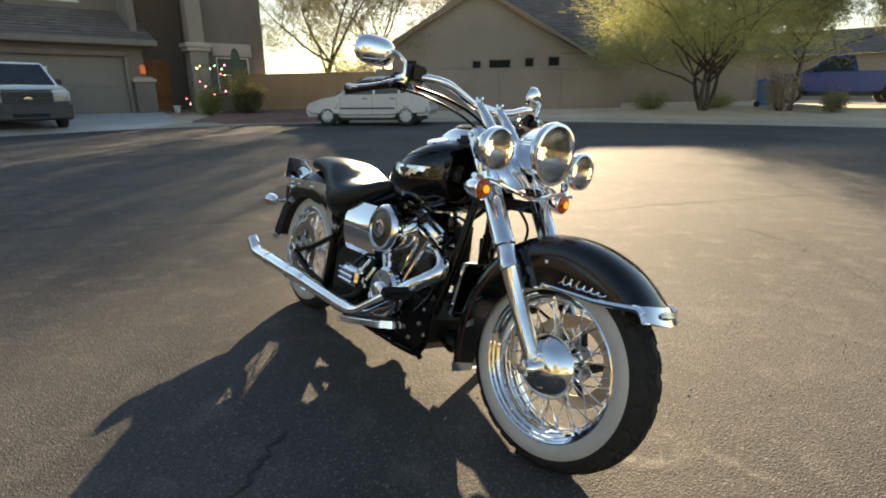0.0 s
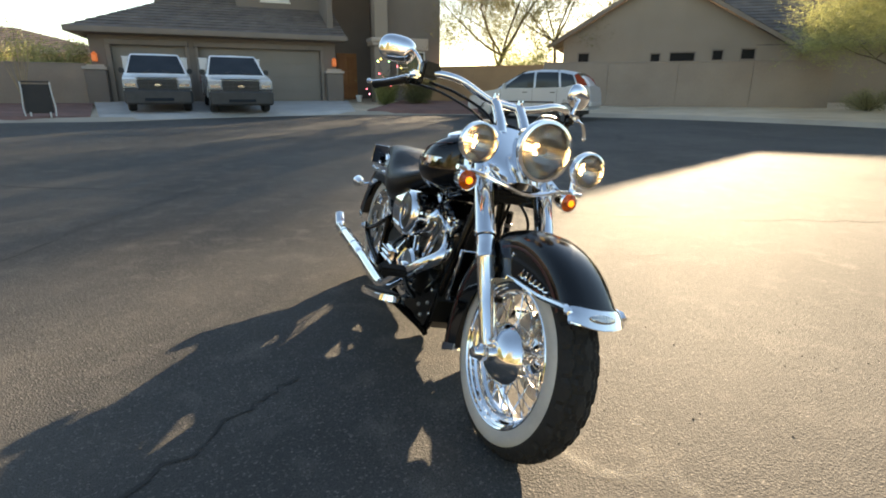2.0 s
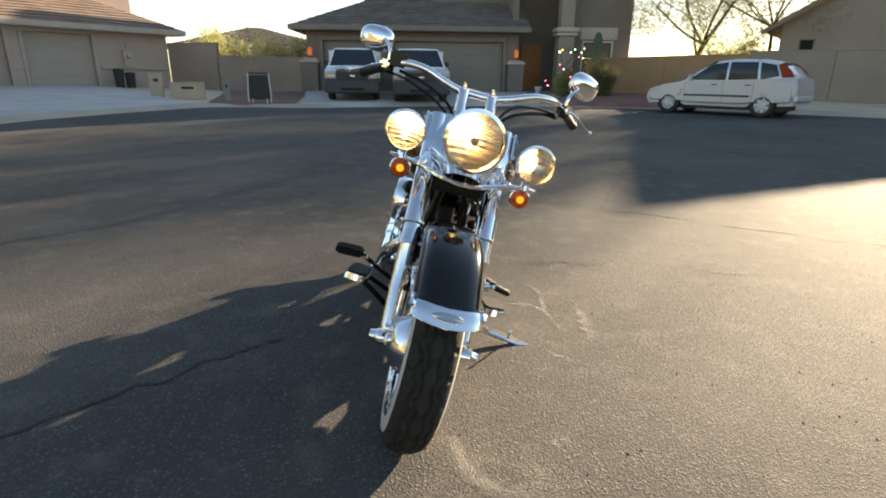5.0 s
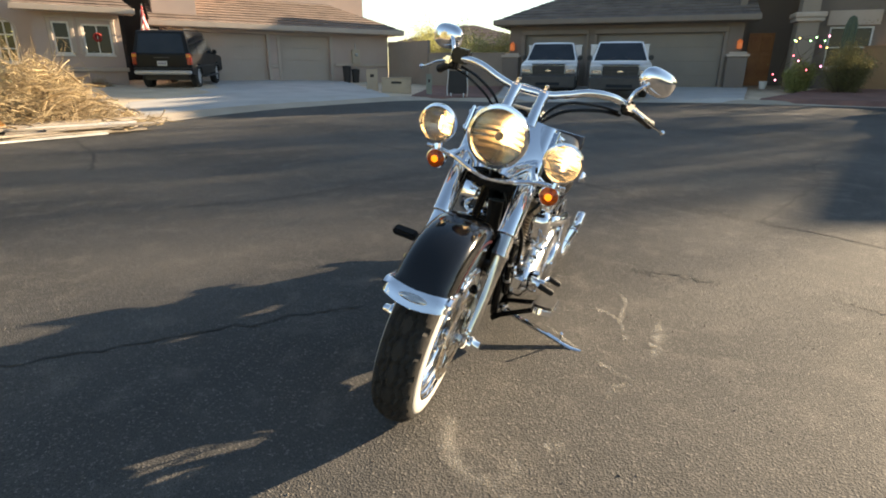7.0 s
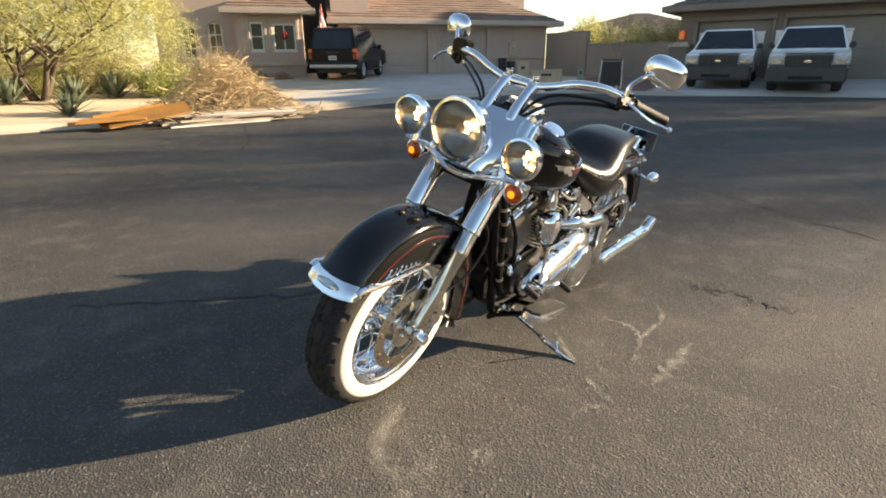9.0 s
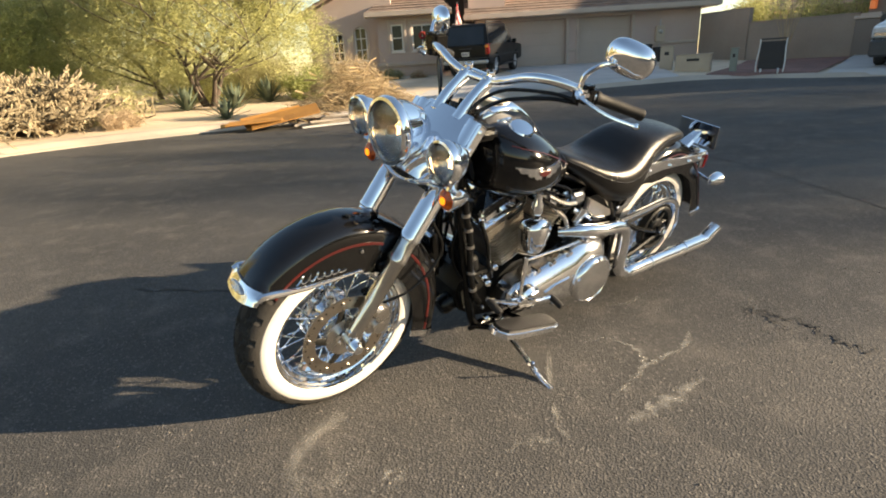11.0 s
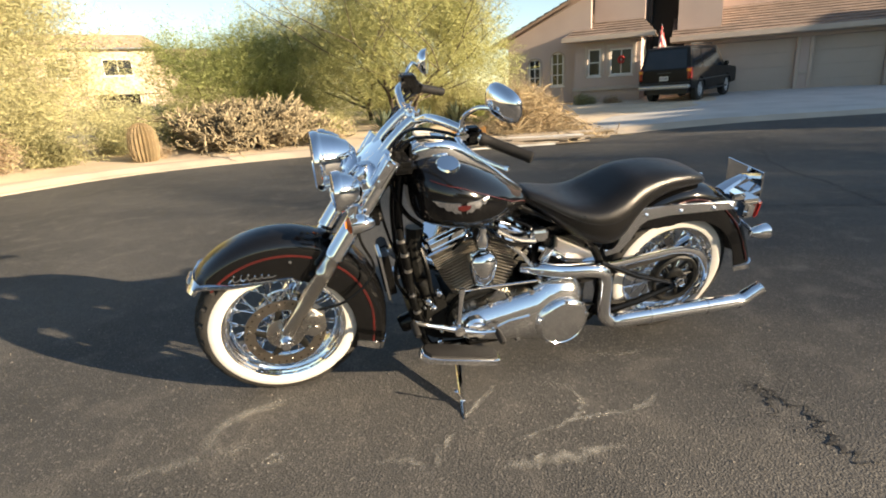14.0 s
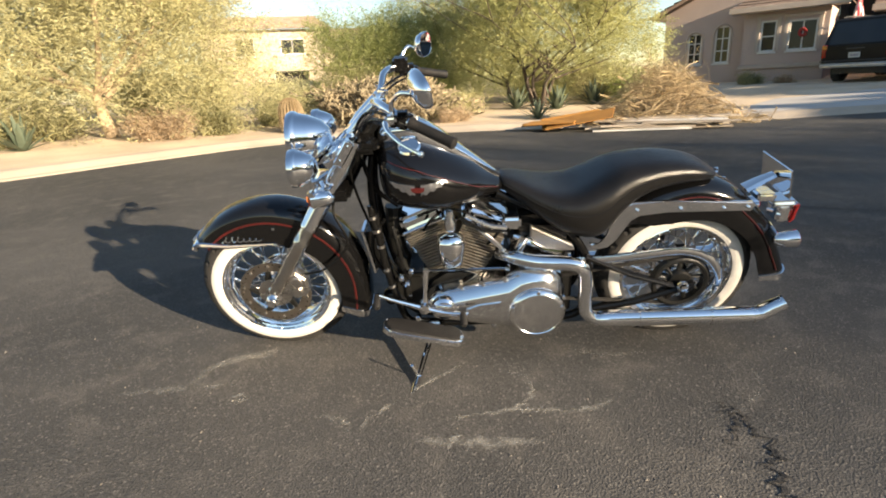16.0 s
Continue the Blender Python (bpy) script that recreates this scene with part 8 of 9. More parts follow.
for s in (-1, 1):
    bm = B()
    box(bm, (1.255, s * 0.155, 0.925), (0.035, 0.012, 0.10), 0.004, Matrix.Translation((1.255, 0, 0.925)) @ Matrix.Rotation(radians(-34), 4, "Y") @ Matrix.Translation((-1.255, 0, -0.925)))
    for k in (-0.03, 0.03):
        lathe(bm, [(0.007, 0), (0.007, 0.006), (0, 0.008)], 8, axis((1.255 - k * 0.56, s * 0.161, 0.925 + k * 0.83), (0, s, 0)))
    fpart("nacelle_bracket", bm, K["chrome"])

# ---- risers, bars, controls, mirrors ----
for s in (-1, 1):
    bm = B()
    path = smooth_path([(1.235, s * 0.052, 0.955), (1.205, s * 0.052, 0.995), (1.165, s * 0.052, 1.035), (1.130, s * 0.052, 1.062)], 4)
    tube(bm, path, [0.024, 0.021, 0.019, 0.021], 14)
    box(bm, (1.125, s * 0.052, 1.068), (0.05, 0.034, 0.04), 0.012, seg=2)
    for k in (-0.014, 0.014):
        lathe(bm, [(0.005, 0), (0.005, 0.008), (0, 0.009)], 8, axis((1.125 + k, s * 0.052, 1.088), (0, 0, 1)))
    fpart("riser", bm, K["chrome"], None, "chrome handlebar riser")
LIFT = 0.022          # the left end of the bar sits a little higher
half_bar = [(1.128, 0.0, 1.062), (1.128, 0.07, 1.063), (1.130, 0.13, 1.078), (1.122, 0.20, 1.100), (1.092, 0.270, 1.102), (1.045, 0.325, 1.085), (1.0, 0.357, 1.065), (0.885, 0.435, 1.025)]
bm = B()
tube(bm, smooth_path([(x, -y, z) for x, y, z in half_bar[:0:-1]] + [(x, y, z + LIFT * y / 0.43) for x, y, z in half_bar], 5), 0.0135, 14)
fpart("handlebar", bm, K["chrome"], None, "chrome handlebar swept back")
bm = B()
box(bm, (1.12, 0, 1.074), (0.022, 0.075, 0.012), 0.004)
fpart("riser_cap", bm, K["chrome"])
for s in (-1, 1):
    g0, g1 = Vector((1.005, s * 0.353, 1.067)), Vector((0.882, s * 0.437, 1.024))
    if s > 0:
        g0.z, g1.z = g0.z + LIFT * 0.82, g1.z + LIFT
    d = (g1 - g0).normalized()
    bm = B()
    lathe(bm, [(0.0, -0.002), (0.019, -0.002), (0.0195, 0.006), (0.0160, 0.012), (0.0163, 0.05), (0.0165, 0.10), (0.0163, 0.135), (0.018, 0.142), (0.0175, 0.152), (0.010, 0.156), (0.0, 0.156)], 20, axis(g0, d))
    fpart("grip", bm, K["grip"], None, "black rubber hand grip")
    bm = B()
    sw = g0 - d * 0.03
    box(bm, sw, (0.05, 0.045, 0.052), 0.01, seg=2)
    box(bm, sw + Vector((0.03, -s * 0.005, -0.008)), (0.03, 0.03, 0.03), 0.008)
    for k in (-0.012, 0.012):
        box(bm, sw + Vector((-0.026, k, 0.004)), (0.012, 0.012, 0.012), 0.003)
    fpart("switch_housing", bm, K["frame"], None, "black switch housing")
    bm = B()
    box(bm, sw + Vector((0.035, s * 0.012, 0.006)), (0.035, 0.034, 0.026), 0.008, seg=2)
    fpart("lever_clamp", bm, K["chrome"])
    bm = B()
    piv = sw + Vector((0.05, s * 0.015, 0.002))
    tipp = Vector((0.978, s * 0.482, 1.022 + (LIFT * 0.8 if s > 0 else 0)))
    path = smooth_path([piv, piv.lerp(tipp, 0.25) + Vector((0.018, s * 0.006, 0.0)), piv.lerp(tipp, 0.6) + Vector((0.016, s * 0.004, -0.004)), tipp], 5)
    tube(bm, path, [0.009, 0.008, 0.007, 0.0066, 0.006], 8, flat=0.6)
    lathe(bm, [(0.0, -0.010), (0.007, -0.007), (0.010, 0.0), (0.007, 0.007), (0.0, 0.010)], 10, Matrix.Translation(tipp))
    fpart("brake_lever" if s < 0 else "clutch_lever", bm, K["chrome"], None, "chrome hand lever with a ball end")
    if s < 0:
        bm = B()
        box(bm, sw + Vector((0.035, 0.035, 0.032)), (0.06, 0.065, 0.055), 0.008, seg=2)
        fpart("master_cylinder", bm, K["frame"], None, "black brake fluid reservoir")
    # mirror
    mc = Vector((0.965, s * 0.402, 1.198 if s > 0 else 1.158))
    bm = B()
    tube(bm, smooth_path([sw + Vector((0.03, -s * 0.002, 0.02)), sw + Vector((0.028, s * 0.004, 0.055)), sw + Vector((0.0, s * 0.03, 0.085)), mc + Vector((0.030, -s * 0.020, -0.018))], 5), [0.0085, 0.007, 0.0065, 0.006], 10)
    stalk = fpart("mirror", bm, K["chrome"], None, "oval chrome rear-view mirror on a stalk")
    look_back = Vector((-0.93, -s * 0.33, 0.16 if s > 0 else 0.06)).normalized()
    mm = axis(mc, look_back)
    ey = Vector((-0.33 * s, 0.93, -0.12 * s))
    ex = (ey - look_back * ey.dot(look_back)).normalized()
    ez = look_back.cross(ex)
    fr = Matrix((ex, ez, look_back)).transposed().to_4x4()
    mm = Matrix.Translation(mc) @ fr @ Matrix.Rotation(radians(6), 4, "Z")
    bm = B()
    n = 28

    def oval(k, sc):
        a = 2 * math.pi * k / n
        c, q = math.cos(a), math.sin(a)
        return (0.066 * sc * abs(c) ** 0.75 * (1 if c >= 0 else -1), 0.046 * sc * abs(q) ** 0.8 * (1 if q >= 0 else -1))
    rings = []
    for h, sc in ((0.004, 0.94), (0.006, 0.98), (0.002, 1.02), (-0.008, 1.0), (-0.020, 0.86), (-0.029, 0.6), (-0.033, 0.25)):
        rings.append([mm @ Vector((*oval(k, sc), h)) for k in range(n)])
    loft(bm, rings)
    fpart("mirror_shell", bm, K["chrome"], stalk, "", 0.8)
    bm = B()
    loft(bm, [[mm @ Vector((*oval(k, 0.93), h)) for k in range(n)] for h in (0.0035, 0.0048)])
    fpart("mirror_face", bm, K["mirror"], stalk, "silvered mirror glass", 0.3)
# cables and hoses
for name, pts, r in (
        ("clutch_cable", [(1.04, 0.31, 1.07), (1.08, 0.24, 1.075), (1.16, 0.13, 1.055), (1.22, 0.07, 0.97), (1.26, 0.05, 0.80), (1.20, 0.06, 0.55), (1.10, 0.11, 0.34)], 0.0055),
        ("throttle_cable", [(1.02, -0.33, 1.055), (1.09, -0.25, 1.045), (1.17, -0.13, 1.0), (1.20, -0.07, 0.93), (1.10, -0.05, 0.75), (0.95, -0.09, 0.62)], 0.0045),
        ("switch_wiring", [(1.03, 0.32, 1.06), (1.08, 0.25, 1.06), (1.15, 0.14, 1.03), (1.20, 0.07, 0.97)], 0.006),
        ("brake_hose", [(1.06, -0.29, 1.07), (1.12, -0.2, 1.055), (1.19, -0.1, 1.01), (1.24, -0.05, 0.93), (1.30, 0.02, 0.78), (1.34, 0.09, 0.68), (1.30, 0.12, 0.55), (1.40, 0.12, 0.44), (1.53, 0.10, 0.40)], 0.0052),
        ("wiring_loom", [(1.22, 0.02, 0.9), (1.20, 0.045, 0.8), (1.16, 0.05, 0.72), (1.1, 0.04, 0.66)], 0.009)):
    bm = B()
    tube(bm, smooth_path(pts, 6), r, 8)
    fpart(name, bm, K["frame"])

# ---- tank, console, seat ----
def ring(x, w, zb, zt, e=0.8, n=28, dx=0.0):
    zm, h = (zb + zt) / 2, (zt - zb) / 2
    out = []
    for k in range(n):
        a = 2 * math.pi * k / n
        c, s = math.cos(a), math.sin(a)
        out.append(Vector((x + dx * s, w * abs(c) ** e * (1 if c >= 0 else -1), zm + h * abs(s) ** e * (1 if s >= 0 else -1))))
    return out


def stations(rows, m=4):
    """Smoothly interpolated rows of numbers."""
    a = np.array(rows, float)
    t = np.arange(len(a))
    tt = np.linspace(0, len(a) - 1, (len(a) - 1) * m + 1)
    out = []
    for v in tt:
        i = min(int(v), len(a) - 2)
        u = v - i
        p0, p1, p2, p3 = a[max(i - 1, 0)], a[i], a[i + 1], a[min(i + 2, len(a) - 1)]
        out.append(0.5 * (2 * p1 + (p2 - p0) * u + (2 * p0 - 5 * p1 + 4 * p2 - p3) * u * u + (3 * p1 - p0 - 3 * p2 + p3) * u ** 3))
    return out


TANK = [(1.150, 0.045, 0.785, 0.865), (1.142, 0.110, 0.737, 0.914), (1.115, 0.172, 0.704, 0.936), (1.05, 0.217, 0.682, 0.940), (0.97, 0.223, 0.674, 0.918), (0.89, 0.203, 0.678, 0.878), (0.81, 0.160, 0.690, 0.830), (0.745, 0.102, 0.699, 0.782), (0.70, 0.058, 0.712, 0.752), (0.688, 0.02, 0.724, 0.738)]
bm = B()
loft(bm, [ring(x, w, zb, zt, 0.82, 40) for x, w, zb, zt in stations(TANK)])
tank = bpart("fuel_tank", bm, K["paint"], None, "glossy black teardrop fuel tank with winged badges", 0.9)
tank_rows = stations(TANK, 12)


def tank_side(x, z):
    """Half width of the tank's skin at x and height z."""
    r = min(tank_rows, key=lambda q: abs(q[0] - x))
    zm, h = (r[2] + r[3]) / 2, (r[3] - r[2]) / 2
    s = min(abs(z - zm) / h, 0.999) ** (1 / 0.82)
    return r[1] * max(1 - s * s, 0.0) ** (0.41)


for s in (-1, 1):
    # wings with a red centre
    for wing in (-1, 1):
        bm = B()
        rings = []
        for k in range(19):
            u = k / 18
            x = 1.0 + wing * (0.010 + 0.088 * u)
            top_ = 0.824 + 0.006 * u
            low_ = top_ - 0.036 * (1 - u) ** 0.75 - 0.004 + 0.004 * math.sin(u * 22)
            ring_ = [Vector((x, s * (tank_side(x, z) + 0.0042), z)) for z in np.linspace(low_, top_, 5)]
            rings.append(ring_ + [Vector((q.x, q.y - s * 0.005, q.z)) for q in reversed(ring_)])
        loft(bm, rings)
        bpart("badge_wing", bm, K["polish"], tank, "chrome wing of the tank badge")
    bm = B()
    c = Vector((1.0, s * (tank_side(1.0, 0.806) + 0.003), 0.806))
    prism(bm, [(-0.024, 0.010), (0.024, 0.010), (0.021, -0.003), (0.009, -0.008), (-0.009, -0.008), (-0.021, -0.003)], 0.005, Matrix.Translation(c) @ (side(0) if s > 0 else side(-0.005)), 0.001)
    bpart("badge_centre", bm, K["red"], tank, "red shield at the badge's middle")
    bm = B()
    tube(bm, [(x, s * (tank_side(x, z) + 0.0006), z) for x, z in zip(np.linspace(1.10, 0.72, 30), np.interp(np.linspace(1.10, 0.72, 30), [0.72, 0.80, 0.90, 1.0, 1.10], [0.742, 0.778, 0.828, 0.868, 0.890]))], 0.0016, 5)
    bpart("pinstripe", bm, K["red"], tank, "red pinstripe")
    bm = B()
    cz = 0.930
    lathe(bm, [(0.040, 0.0), (0.042, 0.004), (0.042, 0.012), (0.037, 0.018), (0.015, 0.021), (0.0, 0.021)], 28, axis((1.028, s * 0.118, cz - 0.016), (0.05, s * 0.42, 1)))
    bpart("filler_cap" if s < 0 else "fuel_gauge", bm, K["chrome"], tank, "round chrome cap")
bm = B()
loft(bm, [ring(x, w, zb, zt, 0.55, 24) for x, w, zb, zt in stations([(1.150, 0.03, 0.895, 0.935), (1.135, 0.060, 0.89, 0.968), (1.09, 0.074, 0.89, 0.990), (1.02, 0.074, 0.88, 0.990), (0.95, 0.064, 0.86, 0.958), (0.88, 0.048, 0.84, 0.905), (0.81, 0.028, 0.80, 0.848), (0.72, 0.016, 0.745, 0.775)])])
con = bpart("console", bm, K["chrome"], None, "chrome tank console with a round speedometer", 0.8)
bm = B()
lathe(bm, [(0.060, 0.0), (0.062, 0.006), (0.056, 0.010), (0.054, 0.005), (0.0, 0.005)], 32, axis((1.060, 0, 0.988), (-0.12, 0, 1)))
bpart("speedometer", bm, K["ceramic"], con, "pale round gauge face")
bm = B()
box(bm, (0.0, 0.018, 0.007), (0.003, 0.036, 0.001), 0, axis((1.060, 0, 0.988), (-0.12, 0, 1)))
bpart("needle", bm, K["red"], con)
bm = B()
loft(bm, [ring(x, w, zb, zt, 0.7, 14) for x, w, zb, zt in stations([(0.90, 0.03, 0.86, 0.884), (0.82, 0.028, 0.815, 0.846), (0.74, 0.024, 0.765, 0.790), (0.69, 0.02, 0.735, 0.752)])])
bpart("tank_strap", bm, K["leather"], None, "black leather strip down the tank")

SEAT = [(0.712, 0.03, 0.728, 0.752), (0.695, 0.062, 0.71, 0.764), (0.64, 0.098, 0.672, 0.754), (0.57, 0.138, 0.619, 0.737), (0.50, 0.166, 0.569, 0.730), (0.43, 0.180, 0.539, 0.735), (0.37, 0.180, 0.526, 0.757), (0.32, 0.172, 0.548, 0.779), (0.275, 0.157, 0.610, 0.796), (0.22, 0.143, 0.668, 0.805), (0.14, 0.126, 0.706, 0.810), (0.05, 0.110, 0.722, 0.803), (-0.02, 0.093, 0.726, 0.786), (-0.065, 0.070, 0.727, 0.762), (-0.085, 0.04, 0.730, 0.748)]
bm = B()
rings = []
for x, w, zb, zt in stations(SEAT, 4):
    rg = []
    for k in range(40):
        a = 2 * math.pi * k / 40
        c, s = math.cos(a), math.sin(a)
        zm, h = (zb + zt) / 2, (zt - zb) / 2
        y = w * abs(c) ** 0.62 * (1 if c >= 0 else -1)
        z = zm + h * abs(s) ** 0.72 * (1 if s >= 0 else -1)
        dish = 0.020 * math.exp(-((x - 0.47) / 0.11) ** 2) * max(0, 1 - (y / w) ** 2) if s > 0 else 0
        rg.append(Vector((x, y, z - dish)))
    rings.append(rg)
loft(bm, rings)
seat = bpart("seat", bm, K["leather"], None, "black leather two-up seat", 1.0)
rows = stations(SEAT, 8)
for s in (-1, 1):
    bm = B()
    tube(bm, [(x, s * w * 0.985, (zb + zt) / 2 + (zt - zb) * 0.08) for x, w, zb, zt in rows[8:-8]], 0.0035, 6)
    bpart("piping", bm, K["leather"], seat)
bm = B()
lathe(bm, [(0.012, 0.0), (0.012, 0.006), (0.007, 0.010), (0.009, 0.018), (0.0, 0.022)], 12, axis((-0.10, 0, 0.728), (-0.2, 0, 1)))
bpart("seat_bolt", bm, K["chrome"])

# ---- frame and swingarm ----
for s in (-1, 1):
    bm = B()
    tube(bm, smooth_path([(1.175, s * 0.02, 0.86), (1.19, s * 0.045, 0.72), (1.175, s * 0.07, 0.52), (1.14, s * 0.09, 0.32), (1.10, s * 0.10, 0.17), (1.03, s * 0.10, 0.145), (0.85, s * 0.10, 0.14), (0.50, s * 0.10, 0.145), (0.38, s * 0.10, 0.18), (0.36, s * 0.105, 0.30), (0.385, s * 0.11, 0.46), (0.50, s * 0.09, 0.60), (0.72, s * 0.045, 0.70)], 5), 0.0165, 12)
    bpart("frame_rail", bm, K["frame"], None, "black tubular frame rail")
    bm = B()
    tube(bm, [(0.385, s * 0.125, 0.455), (0.21, s * 0.13, 0.37), (0.02, s * 0.13, 0.305)], [0.017, 0.017, 0.015], 10, flat=0.75)
    tube(bm, [(0.36, s * 0.125, 0.20), (0.18, s * 0.13, 0.235), (0.0, s * 0.13, 0.295)], [0.017, 0.016, 0.015], 10)
    tube(bm, [(0.375, s * 0.125, 0.455), (0.36, s * 0.125, 0.20)], 0.016, 10)
    box(bm, (-0.01, s * 0.13, 0.305), (0.09, 0.022, 0.055), 0.01, seg=2)
    sa = bpart("swingarm", bm, K["frame"], None, "black triangulated swingarm")
    bm = B()
    lathe(bm, [(0.024, 0.0), (0.024, 0.010), (0.016, 0.014), (0.014, 0.026), (0.0, 0.028)], 6, axis((0.0, s * 0.141, 0.315), (0, s, 0)))
    bpart("axle_nut", bm, K["chrome"], sa)
bm = B()
tube(bm, [(1.185, 0, 0.985), (1.235, 0, 0.845)], 0.034, 18)
tube(bm, [(1.19, 0, 0.88), (1.0, 0, 0.70), (0.70, 0, 0.66)], 0.024, 10)
bpart("frame_neck", bm, K["frame"])
# belt and guard
bm = B()
pts = [(0.62 + 0.035 * math.cos(a), 0.106, 0.30 + 0.035 * math.sin(a)) for a in np.linspace(-1.4, 1.2, 7)] + [(0.114 * math.cos(a), 0.106, 0.32 + 0.114 * math.sin(a)) for a in np.linspace(1.4, 4.9, 18)]
tube(bm, pts, 0.014, 4, closed=True, flat=0.22)
bpart("drive_belt", bm, K["rubber"])
bm = B()
tube(bm, smooth_path([(0.42, 0.128, 0.437), (0.30, 0.13, 0.440), (0.15, 0.13, 0.455), (0.02, 0.13, 0.465), (-0.08, 0.13, 0.432), (-0.135, 0.13, 0.36), (-0.145, 0.13, 0.29), (-0.125, 0.13, 0.22)], 5), [0.017, 0.018, 0.018, 0.016, 0.012], 10, flat=0.45, up=(0, 1, 0))
bpart("belt_guard", bm, K["chrome"], None, "chrome upper belt guard")

# ---- engine ----
bm = B()
prism(bm, [(1.035, 0.20), (1.045, 0.28), (1.0, 0.36), (0.93, 0.405), (0.75, 0.41), (0.68, 0.36), (0.66, 0.22), (0.72, 0.16), (0.98, 0.16)], 0.18, side(-0.095), 0.03, 4)
bpart("crankcase", bm, K["engine"], None, "black engine crankcase")
bm = B()
prism(bm, [(0.66, 0.19), (0.68, 0.40), (0.62, 0.43), (0.47, 0.43), (0.42, 0.38), (0.42, 0.18), (0.5, 0.15), (0.6, 0.15)], 0.22, side(-0.12), 0.012)
bpart("gearbox", bm, K["engine"], None, "black gearbox")
for tilt, cx in ((22.5, 0.925), (-22.5, 0.845)):
    base = Vector((cx, -0.01 if tilt > 0 else 0.01, 0.40))
    d = Vector((math.sin(radians(tilt)), 0, math.cos(radians(tilt))))
    fr = Matrix.Translation(base) @ Matrix.Rotation(radians(tilt), 4, "Y")
    bm = B()
    lathe(bm, [(0.048, -0.03), (0.048, 0.16)], 20, fr)
    cyl = bpart("cylinder", bm, K["engine"], None, "black finned cylinder with bright fin edges")
    for k in range(11):
        bm = B()
        g = 0.068 + 0.012 * min(k, 5) / 5
        prism(bm, [(-g, -0.072), (-g + 0.02, -0.088), (g - 0.02, -0.088), (g, -0.072), (g, 0.072), (g - 0.02, 0.088), (-g + 0.02, 0.088), (-g, 0.072)], 0.0042, fr @ Matrix.Translation((0, 0, -0.01 + k * 0.0135)))
        bpart("fin", bm, K["fin"], cyl)
    bm = B()
    box(bm, (0, 0, 0.155), (0.15, 0.165, 0.035), 0.008, fr)
    for k in range(5):
        box(bm, (0, 0, 0.142 + k * 0.010), (0.17, 0.188, 0.004), 0, fr)
    box(bm, (0, 0, 0.190), (0.14, 0.15, 0.02), 0.008, fr)
    bpart("cylinder_head", bm, K["fin"], cyl, "finned cylinder head")
    bm = B()
    box(bm, (0, 0, 0.232), (0.175, 0.165, 0.055), 0.018, fr, 3)
    box(bm, (0, 0, 0.202), (0.19, 0.18, 0.014), 0.004, fr)
    for sx in (-0.07, 0.07):
        for sy in (-0.068, 0.068):
            lathe(bm, [(0.007, 0), (0.007, 0.008), (0, 0.010)], 6, fr @ Matrix.Translation((sx, sy, 0.257)))
    bpart("rocker_box", bm, K["chrome"], cyl, "chrome rocker cover")
    for k in (-0.025, 0.025):
        bm = B()
        a = Vector((cx + k * 0.6, -0.115, 0.36))
        tube(bm, [a, a + d * 0.22 + Vector((k * 0.5, 0.02, 0))], 0.0105, 10)
        lathe(bm, [(0.016, -0.01), (0.016, 0.02), (0.011, 0.025)], 10, axis(a, d))
        bpart("pushrod_tube", bm, K["chrome"], cyl)
# spark leads, coils, wiring clutter under the tank
for k, pts in enumerate(([(0.80, 0.10, 0.60), (0.83, 0.12, 0.655), (0.88, 0.10, 0.665), (0.93, 0.08, 0.66)], [(1.0, 0.10, 0.585), (0.97, 0.13, 0.64), (0.93, 0.10, 0.66)], [(0.76, 0.115, 0.52), (0.72, 0.13, 0.58), (0.70, 0.11, 0.64), (0.76, 0.08, 0.665)],
                         [(0.80, 0.12, 0.60), (0.74, 0.14, 0.55), (0.70, 0.13, 0.50), (0.66, 0.12, 0.47)], [(0.86, 0.12, 0.64), (0.79, 0.135, 0.60), (0.72, 0.13, 0.585), (0.66, 0.12, 0.60)], [(0.84, 0.13, 0.655), (0.76, 0.14, 0.615), (0.69, 0.14, 0.60)])):
    bm = B()
    tube(bm, smooth_path(pts, 6), 0.006 if k < 3 else 0.008, 8)
    bpart("engine_cable", bm, K["satin"] if k in (3, 5) else K["frame"])
bm = B()
box(bm, (0.67, 0.115, 0.615), (0.07, 0.05, 0.05), 0.01, seg=2)
bpart("rear_cover", bm, K["chrome"], None, "chrome cover under the seat nose")
bm = B()
tube(bm, smooth_path([(0.66, 0.11, 0.55), (0.60, 0.13, 0.53), (0.55, 0.13, 0.50), (0.48, 0.13, 0.485)], 4), 0.013, 10)
tube(bm, [(0.64, 0.12, 0.50), (0.62, 0.13, 0.56)], 0.02, 12)
bpart("oil_line", bm, K["chrome"])
bm = B()
prism(bm, [(0.60, 0.60), (0.44, 0.515), (0.43, 0.49), (0.52, 0.485), (0.60, 0.55)], 0.02, side(0.115), 0.005)
bpart("side_bracket", bm, K["satin"])
